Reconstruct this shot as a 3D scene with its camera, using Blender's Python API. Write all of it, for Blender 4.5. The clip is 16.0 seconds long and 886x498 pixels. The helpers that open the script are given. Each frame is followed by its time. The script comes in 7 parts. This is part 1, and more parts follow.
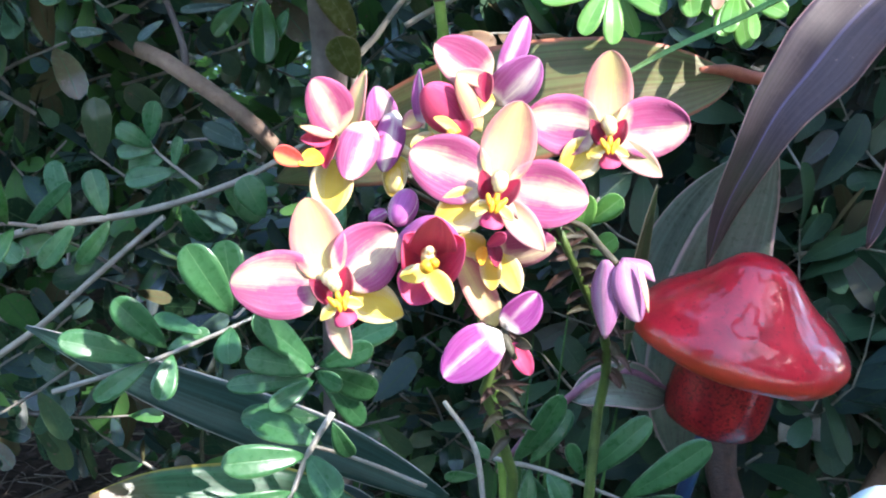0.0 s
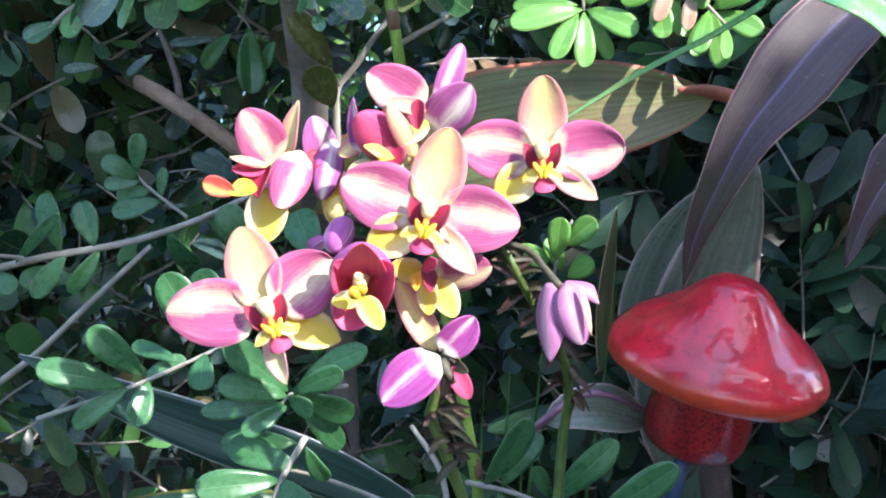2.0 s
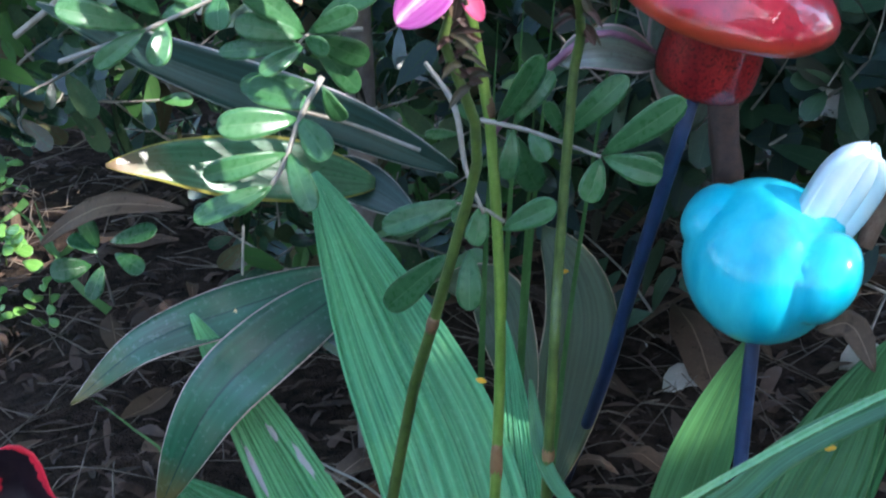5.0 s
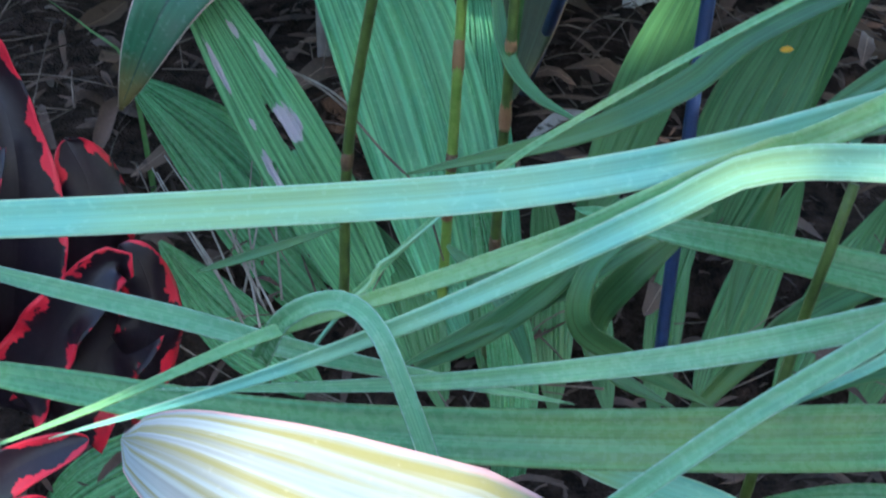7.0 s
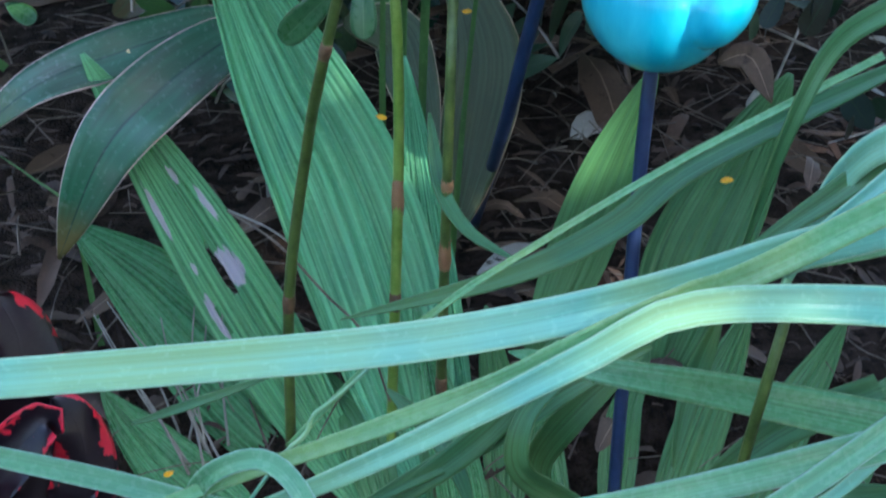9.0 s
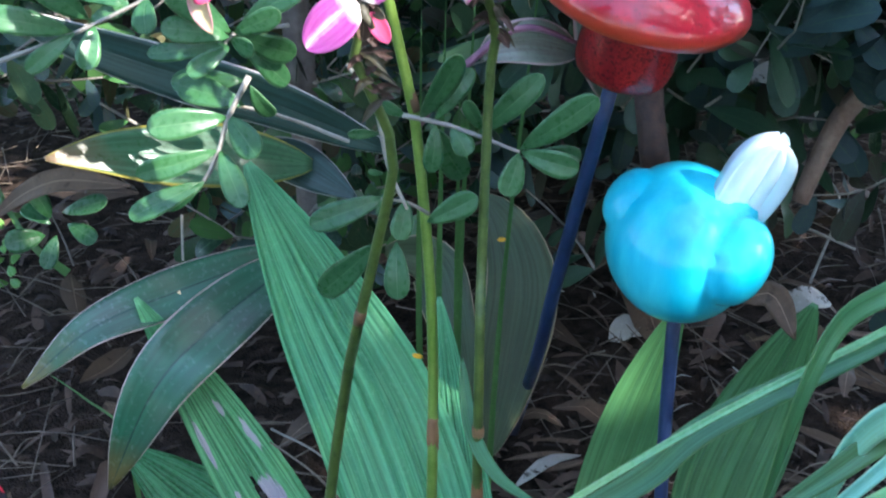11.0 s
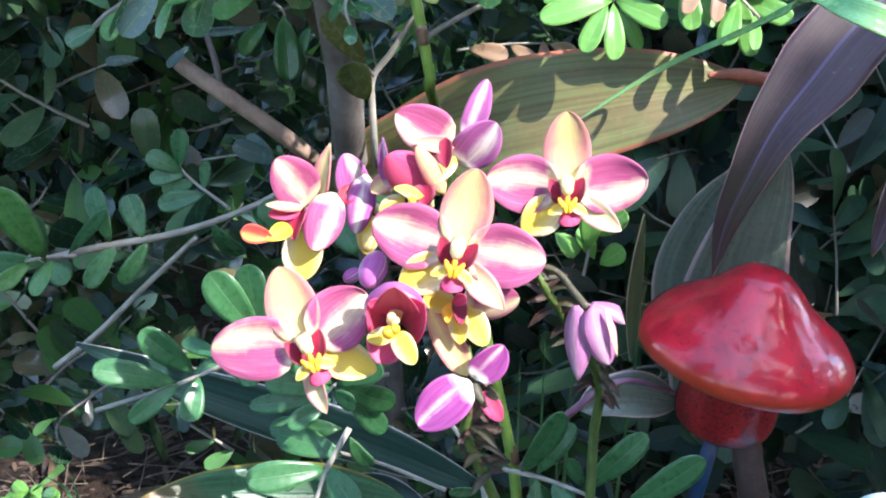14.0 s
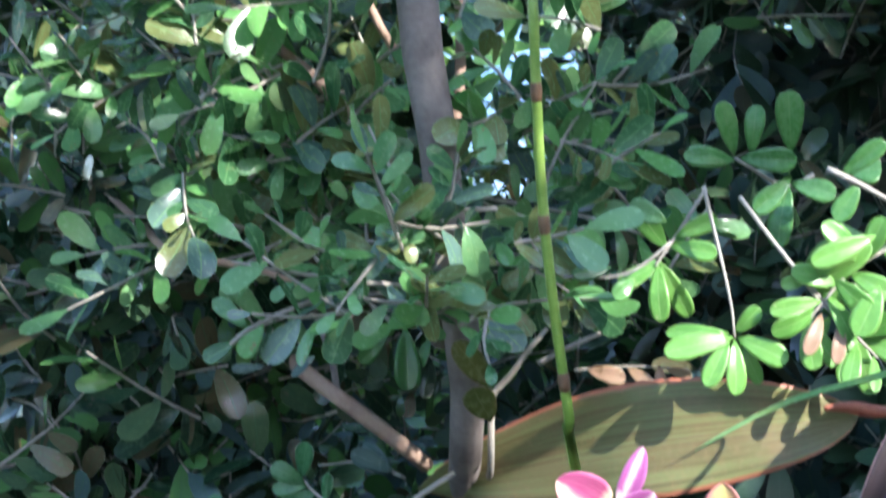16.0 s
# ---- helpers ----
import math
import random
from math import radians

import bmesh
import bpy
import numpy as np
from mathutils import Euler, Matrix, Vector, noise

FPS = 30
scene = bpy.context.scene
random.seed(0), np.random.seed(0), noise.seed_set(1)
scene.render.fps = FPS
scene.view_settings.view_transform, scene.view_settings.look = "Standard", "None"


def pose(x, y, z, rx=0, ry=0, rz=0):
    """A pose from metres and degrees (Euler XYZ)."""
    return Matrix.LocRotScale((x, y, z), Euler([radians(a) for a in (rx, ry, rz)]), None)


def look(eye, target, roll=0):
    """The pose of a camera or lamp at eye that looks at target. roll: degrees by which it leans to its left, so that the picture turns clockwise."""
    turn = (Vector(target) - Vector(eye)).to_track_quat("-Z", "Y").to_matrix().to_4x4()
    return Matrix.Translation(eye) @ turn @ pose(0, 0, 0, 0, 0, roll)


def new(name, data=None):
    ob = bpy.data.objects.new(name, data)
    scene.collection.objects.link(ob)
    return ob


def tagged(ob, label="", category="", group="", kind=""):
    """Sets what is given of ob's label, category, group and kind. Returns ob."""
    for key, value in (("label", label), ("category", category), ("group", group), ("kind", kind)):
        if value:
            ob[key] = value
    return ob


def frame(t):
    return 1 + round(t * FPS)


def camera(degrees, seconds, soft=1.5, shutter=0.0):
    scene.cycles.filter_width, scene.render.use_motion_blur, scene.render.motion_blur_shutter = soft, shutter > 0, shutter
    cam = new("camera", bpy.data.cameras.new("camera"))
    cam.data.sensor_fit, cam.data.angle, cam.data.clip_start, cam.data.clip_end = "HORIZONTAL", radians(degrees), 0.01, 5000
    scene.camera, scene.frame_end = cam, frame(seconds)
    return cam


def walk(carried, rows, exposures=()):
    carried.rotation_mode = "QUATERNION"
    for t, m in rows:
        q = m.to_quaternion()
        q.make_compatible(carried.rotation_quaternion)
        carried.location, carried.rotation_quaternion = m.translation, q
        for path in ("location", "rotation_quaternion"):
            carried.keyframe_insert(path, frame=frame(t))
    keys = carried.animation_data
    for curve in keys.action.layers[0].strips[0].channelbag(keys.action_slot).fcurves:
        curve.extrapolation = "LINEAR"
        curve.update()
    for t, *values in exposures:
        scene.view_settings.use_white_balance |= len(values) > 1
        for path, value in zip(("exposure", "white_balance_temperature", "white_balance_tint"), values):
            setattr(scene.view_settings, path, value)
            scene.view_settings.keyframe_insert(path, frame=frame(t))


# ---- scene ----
cam = camera(37.64, 16.0, soft=2.0, shutter=0.4)
PATH = [
    (0.0, look((0.0005, 0.0003, 0.4305), (0.0619, 0.9729, 0.2063), 2.19)),
    (0.5, look((0.0139, -0.0017, 0.4318), (0.0305, 0.9751, 0.2185), 1.43)),
    (1.0, look((0.0192, -0.0039, 0.4350), (0.0219, 0.9756, 0.2335), 1.32)),
    (1.5, look((0.0310, -0.0038, 0.4340), (0.0310, 0.9744, 0.2263), 0.92)),
    (2.0, look((0.0409, -0.0041, 0.4329), (0.0361, 0.9739, 0.2244), 0.46)),
    (2.5, look((0.0510, -0.0051, 0.4340), (0.0377, 0.9740, 0.2312), 0.01)),
    (3.0, look((0.0556, -0.0062, 0.4374), (0.0357, 0.9678, 0.2120), -0.28)),
    (3.5, look((0.0637, -0.0003, 0.4446), (0.0503, 0.9517, 0.1386), -0.02)),
    (3.7, look((0.0624, -0.0001, 0.4466), (0.0487, 0.9371, 0.0980), -0.10)),
    (5.8, look((0.0326, -0.0297, 0.3978), (0.0171, 0.8358, -0.1029), 0.14)),
    (6.0, look((0.0316, -0.0299, 0.4008), (0.0215, 0.8088, -0.1438), 0.30)),
    (6.5, look((0.0302, -0.0357, 0.3955), (0.0282, 0.7718, -0.1944), 0.72)),
    (7.0, look((0.0381, -0.0338, 0.3938), (0.0624, 0.7318, -0.2491), 1.92)),
    (7.5, look((0.0421, -0.0305, 0.3921), (0.0647, 0.7233, -0.2646), 1.66)),
    (8.0, look((0.0462, -0.0285, 0.3913), (0.0804, 0.7427, -0.2443), 1.70)),
    (8.5, look((0.0476, -0.0288, 0.3924), (0.0922, 0.7671, -0.2113), 1.59)),
    (9.0, look((0.0525, -0.0258, 0.3965), (0.0938, 0.7966, -0.1709), 0.97)),
    (9.2, look((0.0528, -0.0268, 0.3972), (0.0941, 0.8072, -0.1530), 0.90)),
    (11.3, look((0.0636, -0.0198, 0.4533), (0.0526, 0.8625, -0.0173), -0.99)),
    (11.5, look((0.0624, -0.0187, 0.4547), (0.0480, 0.8701, -0.0033), -1.07)),
    (12.0, look((0.0608, -0.0164, 0.4592), (0.0433, 0.8903, 0.0377), -0.87)),
    (12.5, look((0.0536, -0.0123, 0.4660), (0.0220, 0.9154, 0.0940), -1.29)),
    (13.0, look((0.0488, -0.0092, 0.4699), (0.0172, 0.9360, 0.1447), -1.33)),
    (13.5, look((0.0475, -0.0063, 0.4752), (0.0080, 0.9476, 0.1780), -1.43)),
    (14.0, look((0.0471, -0.0067, 0.4793), (0.0031, 0.9456, 0.1774), -1.25)),
    (14.5, look((0.0442, -0.0085, 0.4767), (-0.0003, 0.9348, 0.1478), -0.91)),
    (15.0, look((0.0320, -0.0099, 0.4908), (-0.0011, 0.9409, 0.1827), 0.06)),
    (15.5, look((0.0204, -0.0090, 0.5176), (-0.0402, 0.9598, 0.2772), -0.41)),
    (16.0, look((0.0076, -0.0125, 0.5276), (-0.0534, 0.9746, 0.3795), 0.23)),
]
walk(cam, PATH, [(0.0, 3.09, 6000, 15), (3.7, 2.97, 6000, 15), (5.8, 3.07, 6000, 15), (7.2, 2.97, 6000, 15), (9.2, 2.99, 6000, 15), (11.3, 3.29, 6000, 15), (12.0, 3.37, 6000, 15), (12.6, 3.29, 6000, 15), (13.4, 3.01, 6000, 15), (14.9, 3.08, 6000, 15), (15.5, 3.15, 6000, 15), (16.0, 3.07, 6000, 15)])

# ==== light ====
world = bpy.data.worlds.new("world")
scene.world = world
world.use_nodes = True
sky = world.node_tree.nodes.new("ShaderNodeTexSky")
sky.sky_type = 'NISHITA'
sky.sun_disc = False
SUN_FROM = Vector((0.66, -0.50, 0.64)).normalized()
sky.sun_elevation = math.asin(SUN_FROM.z)
sky.sun_rotation = math.atan2(SUN_FROM.x, SUN_FROM.y)
world.node_tree.links.new(sky.outputs[0], world.node_tree.nodes["Background"].inputs[0])
world.node_tree.nodes["Background"].inputs[1].default_value = 0.15
sun_data = bpy.data.lights.new("sun", 'SUN')
sun_data.energy = 1.75
sun_data.angle = radians(0.6)
sun_data.color = (1.0, 0.95, 0.86)
sun = new("sun", sun_data)
sun.matrix_world = look(SUN_FROM * 6, (0, 0, 0))

# ==== materials ====


def node_mat(name):
    m = bpy.data.materials.new(name)
    m.use_nodes = True
    nt = m.node_tree
    return m, nt, nt.nodes["Principled BSDF"]


class G:
    """Short hand for building node graphs."""

    def __init__(self, nt):
        self.nt = nt

    def node(self, kind, **kw):
        n = self.nt.nodes.new(kind)
        for k, v in kw.items():
            if k == "op":
                n.operation = v
        return n

    def put(self, sock, v):
        if isinstance(v, bpy.types.NodeSocket):
            self.nt.links.new(v, sock)
        elif isinstance(v, (tuple, list)) and len(v) == 3 and sock.type == 'RGBA':
            sock.default_value = (*v, 1)
        else:
            sock.default_value = v

    def math(self, op, a, b=0.0, c=0.0):
        n = self.node("ShaderNodeMath", op=op)
        for i, v in enumerate((a, b, c)):
            self.put(n.inputs[i], v)
        return n.outputs[0]

    def mix(self, f, a, b):
        n = self.nt.nodes.new("ShaderNodeMix")
        n.data_type = 'RGBA'
        self.put(n.inputs[0], f)
        self.put(n.inputs[6], a)
        self.put(n.inputs[7], b)
        return n.outputs[2]

    def noise(self, vec, scale, detail=3.0, rough=0.55):
        n = self.nt.nodes.new("ShaderNodeTexNoise")
        if vec is not None:
            self.put(n.inputs["Vector"], vec)
        n.inputs["Scale"].default_value = scale
        n.inputs["Detail"].default_value = detail
        n.inputs["Roughness"].default_value = rough
        return n.outputs[0]

    def ramp(self, v, lo, hi):
        n = self.nt.nodes.new("ShaderNodeMapRange")
        self.put(n.inputs[0], v)
        n.inputs[1].default_value = lo
        n.inputs[2].default_value = hi
        return n.outputs[0]

    def bump(self, h, strength, dist=0.001):
        n = self.nt.nodes.new("ShaderNodeBump")
        n.inputs["Strength"].default_value = strength
        n.inputs["Distance"].default_value = dist
        self.put(n.inputs["Height"], h)
        return n.outputs[0]


# gnawed patches of one leaf: across, along, half width, half length, slant
EATEN = ((0.62, 0.54, 0.14, 0.045, 0.0), (0.14, 0.695, 0.05, 0.055, 0.0), (0.81, 0.665, 0.05, 0.042, 0.0), (0.64, 0.74, 0.05, 0.02, 0.0), (0.22, 0.571, 0.035, 0.014, 0.0), (0.16, 0.47, 0.06, 0.05, 0.0))


def leaf_mat(name, base, other, edge=None, rib=None, rough=0.42, trans=0.25, stripes=0.0, spots=None, edge_w=0.05, rib_w=0.025,
             lines_n=26.0, grain=0.28, drift=None, spot_amt=0.62, tip=None, spot_rim=False, eaten=None, bands=None, kin=()):
    """A leaf: base and other mixed by stains, edge along the rim, rib in the middle, stripes along it."""
    m, nt, b = node_mat(name)
    g = G(nt)
    uv = nt.nodes.new("ShaderNodeUVMap")
    sep = nt.nodes.new("ShaderNodeSeparateXYZ")
    nt.links.new(uv.outputs[0], sep.inputs[0])
    obj = nt.nodes.new("ShaderNodeTexCoord").outputs["Object"]
    info = nt.nodes.new("ShaderNodeObjectInfo").outputs["Random"]
    isl = nt.nodes.new("ShaderNodeNewGeometry").outputs["Random Per Island"]
    u, v = sep.outputs[0], sep.outputs[1]
    s = g.math('ABSOLUTE', g.math('SUBTRACT', u, 0.5))
    big = g.ramp(g.noise(obj, 45, 4), 0.32, 0.68)
    fine = g.noise(obj, 420, 3)
    rnd = g.math('FRACT', g.math('ADD', g.math('MULTIPLY', info, 7.3), isl))
    col = g.mix(g.math('MULTIPLY', g.math('ADD', big, rnd), 0.5), base, other)
    for i, other_leaf in enumerate(kin):
        pick = g.math('FRACT', g.math('ADD', g.math('MULTIPLY', rnd, 17.3), 0.37 * i))
        col = g.mix(g.math('MULTIPLY', g.math('GREATER_THAN', pick, 0.80), 0.85), col, other_leaf)
    if drift:
        col = g.mix(g.math('MULTIPLY', g.ramp(g.noise(obj, 14, 2), 0.48, 0.66), 0.8), col, drift)
    if stripes:
        lines = g.noise(None, 1.0, 2)
        n = lines.node
        comb = nt.nodes.new("ShaderNodeCombineXYZ")
        g.put(comb.inputs[0], g.math('MULTIPLY', u, lines_n))
        g.put(comb.inputs[1], g.math('MULTIPLY', v, 1.6))
        g.put(comb.inputs[2], g.math('MULTIPLY', info, 30.0))
        nt.links.new(comb.outputs[0], n.inputs["Vector"])
        # leaf lines; on pleats they also put ridge sheen and furrow shade into colour
        k = g.math('MULTIPLY', g.ramp(lines, 0.45, 0.62), stripes)
        col = g.mix(k, col, tuple(min(1, c * 2.1 + 0.02) for c in base))
        furrow_shade = g.math('MULTIPLY', g.ramp(lines, 0.42, 0.30), min(1.0, stripes * 1.1))
        col = g.mix(furrow_shade, col, tuple(c * 0.36 for c in base))
    if bands:
        comb = nt.nodes.new("ShaderNodeCombineXYZ")
        g.put(comb.inputs[0], g.math('MULTIPLY', u, 9.0))
        g.put(comb.inputs[1], g.math('MULTIPLY', v, 0.7))
        col = g.mix(g.ramp(g.noise(comb.outputs[0], 1.0, 2), 0.48, 0.62), col, bands)
    col = g.mix(g.math('MULTIPLY', g.ramp(fine, 0.52, 0.75), grain), col, tuple(min(1, c * 1.5 + 0.015) for c in other))
    if spots:
        sp = g.ramp(g.noise(obj, 130, 4, 0.65), spot_amt, spot_amt + 0.06)
        if spot_rim:
            sp = g.ramp(g.math('ADD', s, g.math('MULTIPLY', g.noise(obj, 46, 5, 0.62), 1.35)), 1.07, 1.10)
        col = g.mix(sp, col, spots)
    if eaten:
        comb = nt.nodes.new("ShaderNodeCombineXYZ")
        g.put(comb.inputs[0], u)
        g.put(comb.inputs[1], v)
        ragged = g.math('MULTIPLY', g.math('SUBTRACT', g.noise(comb.outputs[0], 22.0, 3, 0.6), 0.5), 1.3)
        for hu, hv, ru, rv, lean in EATEN:
            du = g.math('ADD', g.math('DIVIDE', g.math('SUBTRACT', u, hu), ru), g.math('MULTIPLY', g.math('SUBTRACT', v, hv), lean))
            dv = g.math('DIVIDE', g.math('SUBTRACT', v, hv), rv)
            d = g.math('ADD', g.math('SQRT', g.math('ADD', g.math('MULTIPLY', du, du), g.math('MULTIPLY', dv, dv))), ragged)
            col = g.mix(g.ramp(d, 1.0, 0.85), col, eaten)
    if tip:
        col = g.mix(g.ramp(g.math('ADD', v, g.math('MULTIPLY', big, 0.12)), 0.82, 1.02), col, tip)
    if rib:
        col = g.mix(g.ramp(s, rib_w, rib_w * 0.4), col, rib)
    if edge:
        wob = g.math('MULTIPLY', g.math('SUBTRACT', g.noise(obj, 60, 3), 0.5), edge_w * 1.4)
        col = g.mix(g.ramp(g.math('ADD', s, wob), 0.5 - edge_w, 0.5 - edge_w * 0.45), col, edge)
    g.put(b.inputs["Base Color"], col)
    g.put(b.inputs["Roughness"], g.math('ADD', g.math('MULTIPLY', fine, 0.25), rough - 0.12))
    b.inputs["Specular IOR Level"].default_value = 0.45
    rel = g.math('ADD', g.math('MULTIPLY', g.ramp(s, 0.0, 0.03), 0.6), g.math('MULTIPLY', fine, 0.5))
    nrm = g.bump(rel, 0.25, 0.0006)
    g.put(b.inputs["Normal"], nrm)
    if trans:
        t = nt.nodes.new("ShaderNodeBsdfTranslucent")
        g.put(t.inputs[0], col)
        mx = nt.nodes.new("ShaderNodeMixShader")
        mx.inputs[0].default_value = trans
        nt.links.new(b.outputs[0], mx.inputs[1])
        nt.links.new(t.outputs[0], mx.inputs[2])
        nt.links.new(mx.outputs[0], nt.nodes["Material Output"].inputs[0])
    return m


def petal_mat(name, body, band, band_lo=0.10, band_hi=0.26, edge=None, lean_amt=0.5, heart=True):
    """A petal with a soft pale band down its middle that widens towards root and tip."""
    m, nt, b = node_mat(name)
    g = G(nt)
    uv = nt.nodes.new("ShaderNodeUVMap")
    sep = nt.nodes.new("ShaderNodeSeparateXYZ")
    nt.links.new(uv.outputs[0], sep.inputs[0])
    obj = nt.nodes.new("ShaderNodeTexCoord").outputs["Object"]
    u, v = sep.outputs[0], sep.outputs[1]
    s = g.math('ABSOLUTE', g.math('SUBTRACT', u, 0.5))
    info = nt.nodes.new("ShaderNodeObjectInfo").outputs["Random"]
    lean = g.math('MULTIPLY', g.math('SUBTRACT', info, 0.5), lean_amt)
    s2 = g.math('ABSOLUTE', g.math('ADD', g.math('SUBTRACT', u, 0.5), lean))
    wob = g.math('MULTIPLY', g.math('SUBTRACT', g.noise(obj, 130, 4, 0.6), 0.5), 0.34)
    fine = g.noise(obj, 900, 3)
    comb = nt.nodes.new("ShaderNodeCombineXYZ")
    g.put(comb.inputs[0], g.math('MULTIPLY', u, 30.0))
    g.put(comb.inputs[1], g.math('MULTIPLY', v, 2.0))
    g.put(comb.inputs[2], g.math('MULTIPLY', info, 40.0))
    vein = g.noise(comb.outputs[0], 1.0, 3)
    flare = g.math('MULTIPLY', g.math('POWER', v, 2.5), 0.14)
    near = g.math('SUBTRACT', g.math('ADD', g.math('ADD', s2, wob), g.math('MULTIPLY', g.math('SUBTRACT', vein, 0.5), 0.30)), flare)
    k = g.ramp(near, band_hi, band_lo)
    if heart:
        k = g.math('MAXIMUM', k, g.ramp(g.math('ADD', v, wob), 0.26, 0.10))
    body2 = g.mix(g.ramp(fine, 0.35, 0.7), body, tuple(c * 0.82 + 0.06 * body[0] for c in body))
    body2 = g.mix(g.math('MULTIPLY', g.ramp(vein, 0.42, 0.68), 0.45), body2, tuple(min(1, c * 1.2 + 0.10) for c in body))
    body2 = g.mix(g.math('MULTIPLY', g.ramp(s, 0.43, 0.50), 0.5), body2, tuple(min(1, c * 1.15 + 0.10) for c in body))
    band2 = g.mix(g.math('MULTIPLY', g.ramp(vein, 0.40, 0.65), 0.25), band, tuple(0.6 * p + 0.4 * q for p, q in zip(band, body)))
    col = g.mix(k, body2, band2)
    if edge:
        col = g.mix(g.ramp(g.math('ADD', s, wob), 0.34, 0.5), col, edge)
    g.put(b.inputs["Base Color"], col)
    b.inputs["Roughness"].default_value = 0.5
    b.inputs["Specular IOR Level"].default_value = 0.25
    g.put(b.inputs["Normal"], g.bump(g.math('ADD', vein, fine), 0.22, 0.0004))
    t = nt.nodes.new("ShaderNodeBsdfTranslucent")
    g.put(t.inputs[0], col)
    mx = nt.nodes.new("ShaderNodeMixShader")
    mx.inputs[0].default_value = 0.25
    nt.links.new(b.outputs[0], mx.inputs[1])
    nt.links.new(t.outputs[0], mx.inputs[2])
    nt.links.new(mx.outputs[0], nt.nodes["Material Output"].inputs[0])
    return m


def plain_mat(name, a, c, scale=80, rough=0.5, bump=0.3, coat=0.0, dist=0.001, detail=4, lo=0.35, hi=0.65, spec=0.5):
    m, nt, b = node_mat(name)
    g = G(nt)
    obj = nt.nodes.new("ShaderNodeTexCoord").outputs["Object"]
    n = g.noise(obj, scale, detail)
    n2 = g.noise(obj, scale * 6, 3)
    col = g.mix(g.ramp(g.math('ADD', g.math('MULTIPLY', n, 0.7), g.math('MULTIPLY', n2, 0.3)), lo, hi), a, c)
    g.put(b.inputs["Base Color"], col)
    g.put(b.inputs["Roughness"], g.math('ADD', g.math('MULTIPLY', n2, 0.2), rough - 0.1))
    b.inputs["Specular IOR Level"].default_value = spec
    b.inputs["Coat Weight"].default_value = coat
    b.inputs["Coat Roughness"].default_value = 0.06
    if bump:
        g.put(b.inputs["Normal"], g.bump(n2, bump, dist))
    return m


M_SHRUB = leaf_mat("shrub_leaf", (0.032, 0.118, 0.044), (0.058, 0.170, 0.058), edge=(0.13, 0.24, 0.11), rib=(0.10, 0.21, 0.09), rough=0.29,
                   edge_w=0.02, rib_w=0.02, trans=0.22)
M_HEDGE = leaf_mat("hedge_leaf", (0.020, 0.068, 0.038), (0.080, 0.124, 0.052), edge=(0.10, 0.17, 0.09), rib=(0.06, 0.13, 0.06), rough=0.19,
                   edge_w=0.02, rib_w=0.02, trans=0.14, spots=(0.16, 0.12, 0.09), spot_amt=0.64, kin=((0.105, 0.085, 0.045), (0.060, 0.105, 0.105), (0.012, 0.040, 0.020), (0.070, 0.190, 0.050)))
# dark-leaved shrub; its deep shade is also put into this tone
M_DARKSHRUB = leaf_mat("dark_shrub_leaf_shaded", (0.018, 0.056, 0.028), (0.040, 0.088, 0.040), rib=(0.05, 0.10, 0.05), rough=0.40, rib_w=0.02, trans=0.1, kin=((0.050, 0.045, 0.030), (0.030, 0.060, 0.060)))
# brighter leaf copies: full and half sunlight put into the leaf colour
M_LIT = leaf_mat("sunlit_leaf", (0.090, 0.27, 0.045), (0.19, 0.40, 0.085), edge=(0.32, 0.48, 0.16), rib=(0.25, 0.43, 0.14), edge_w=0.02, rough=0.34, trans=0.3, spots=(0.30, 0.42, 0.16), spot_amt=0.66)
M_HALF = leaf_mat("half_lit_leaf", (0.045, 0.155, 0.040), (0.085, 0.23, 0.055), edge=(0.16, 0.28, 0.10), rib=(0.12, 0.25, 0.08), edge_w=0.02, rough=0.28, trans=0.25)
M_FADED = leaf_mat("faded_leaf", (0.30, 0.24, 0.12), (0.40, 0.22, 0.15), edge=(0.5, 0.42, 0.24), edge_w=0.03, rough=0.45, trans=0.35, spots=(0.22, 0.13, 0.06), spot_amt=0.60)
# shrub leaf lightened, the brightness round the trunk put into its tone
M_MID = leaf_mat("shrub_leaf_mid_lit", (0.080, 0.220, 0.092), (0.170, 0.320, 0.115), edge=(0.18, 0.32, 0.13), rib=(0.15, 0.30, 0.11), edge_w=0.02, rough=0.24, trans=0.28, spots=(0.22, 0.20, 0.08), spot_amt=0.64, kin=((0.085, 0.150, 0.135), (0.150, 0.160, 0.055), (0.040, 0.125, 0.050), (0.130, 0.330, 0.090)))
M_BLUEGREY = leaf_mat("blue_grey_leaf", (0.050, 0.100, 0.090), (0.085, 0.140, 0.120), edge=(0.14, 0.20, 0.17), rib=(0.13, 0.19, 0.16), edge_w=0.02, rough=0.24, trans=0.15)
M_GLOSS = leaf_mat("glossy_dark_leaf", (0.026, 0.095, 0.028), (0.050, 0.150, 0.038), rib=(0.07, 0.17, 0.05), rough=0.20, trans=0.2)
M_OLIVE = leaf_mat("olive_leaf", (0.090, 0.120, 0.030), (0.140, 0.150, 0.045), edge=(0.20, 0.17, 0.07), rib=(0.17, 0.19, 0.08), edge_w=0.03, rough=0.26, trans=0.25)
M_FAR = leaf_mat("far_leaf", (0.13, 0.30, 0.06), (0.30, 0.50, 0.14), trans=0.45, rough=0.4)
M_PLEAT = leaf_mat("pleated_leaf", (0.140, 0.43, 0.215), (0.19, 0.51, 0.24), stripes=0.42, lines_n=46.0, rough=0.24, trans=0.2, grain=0.1, drift=(0.11, 0.36, 0.21))
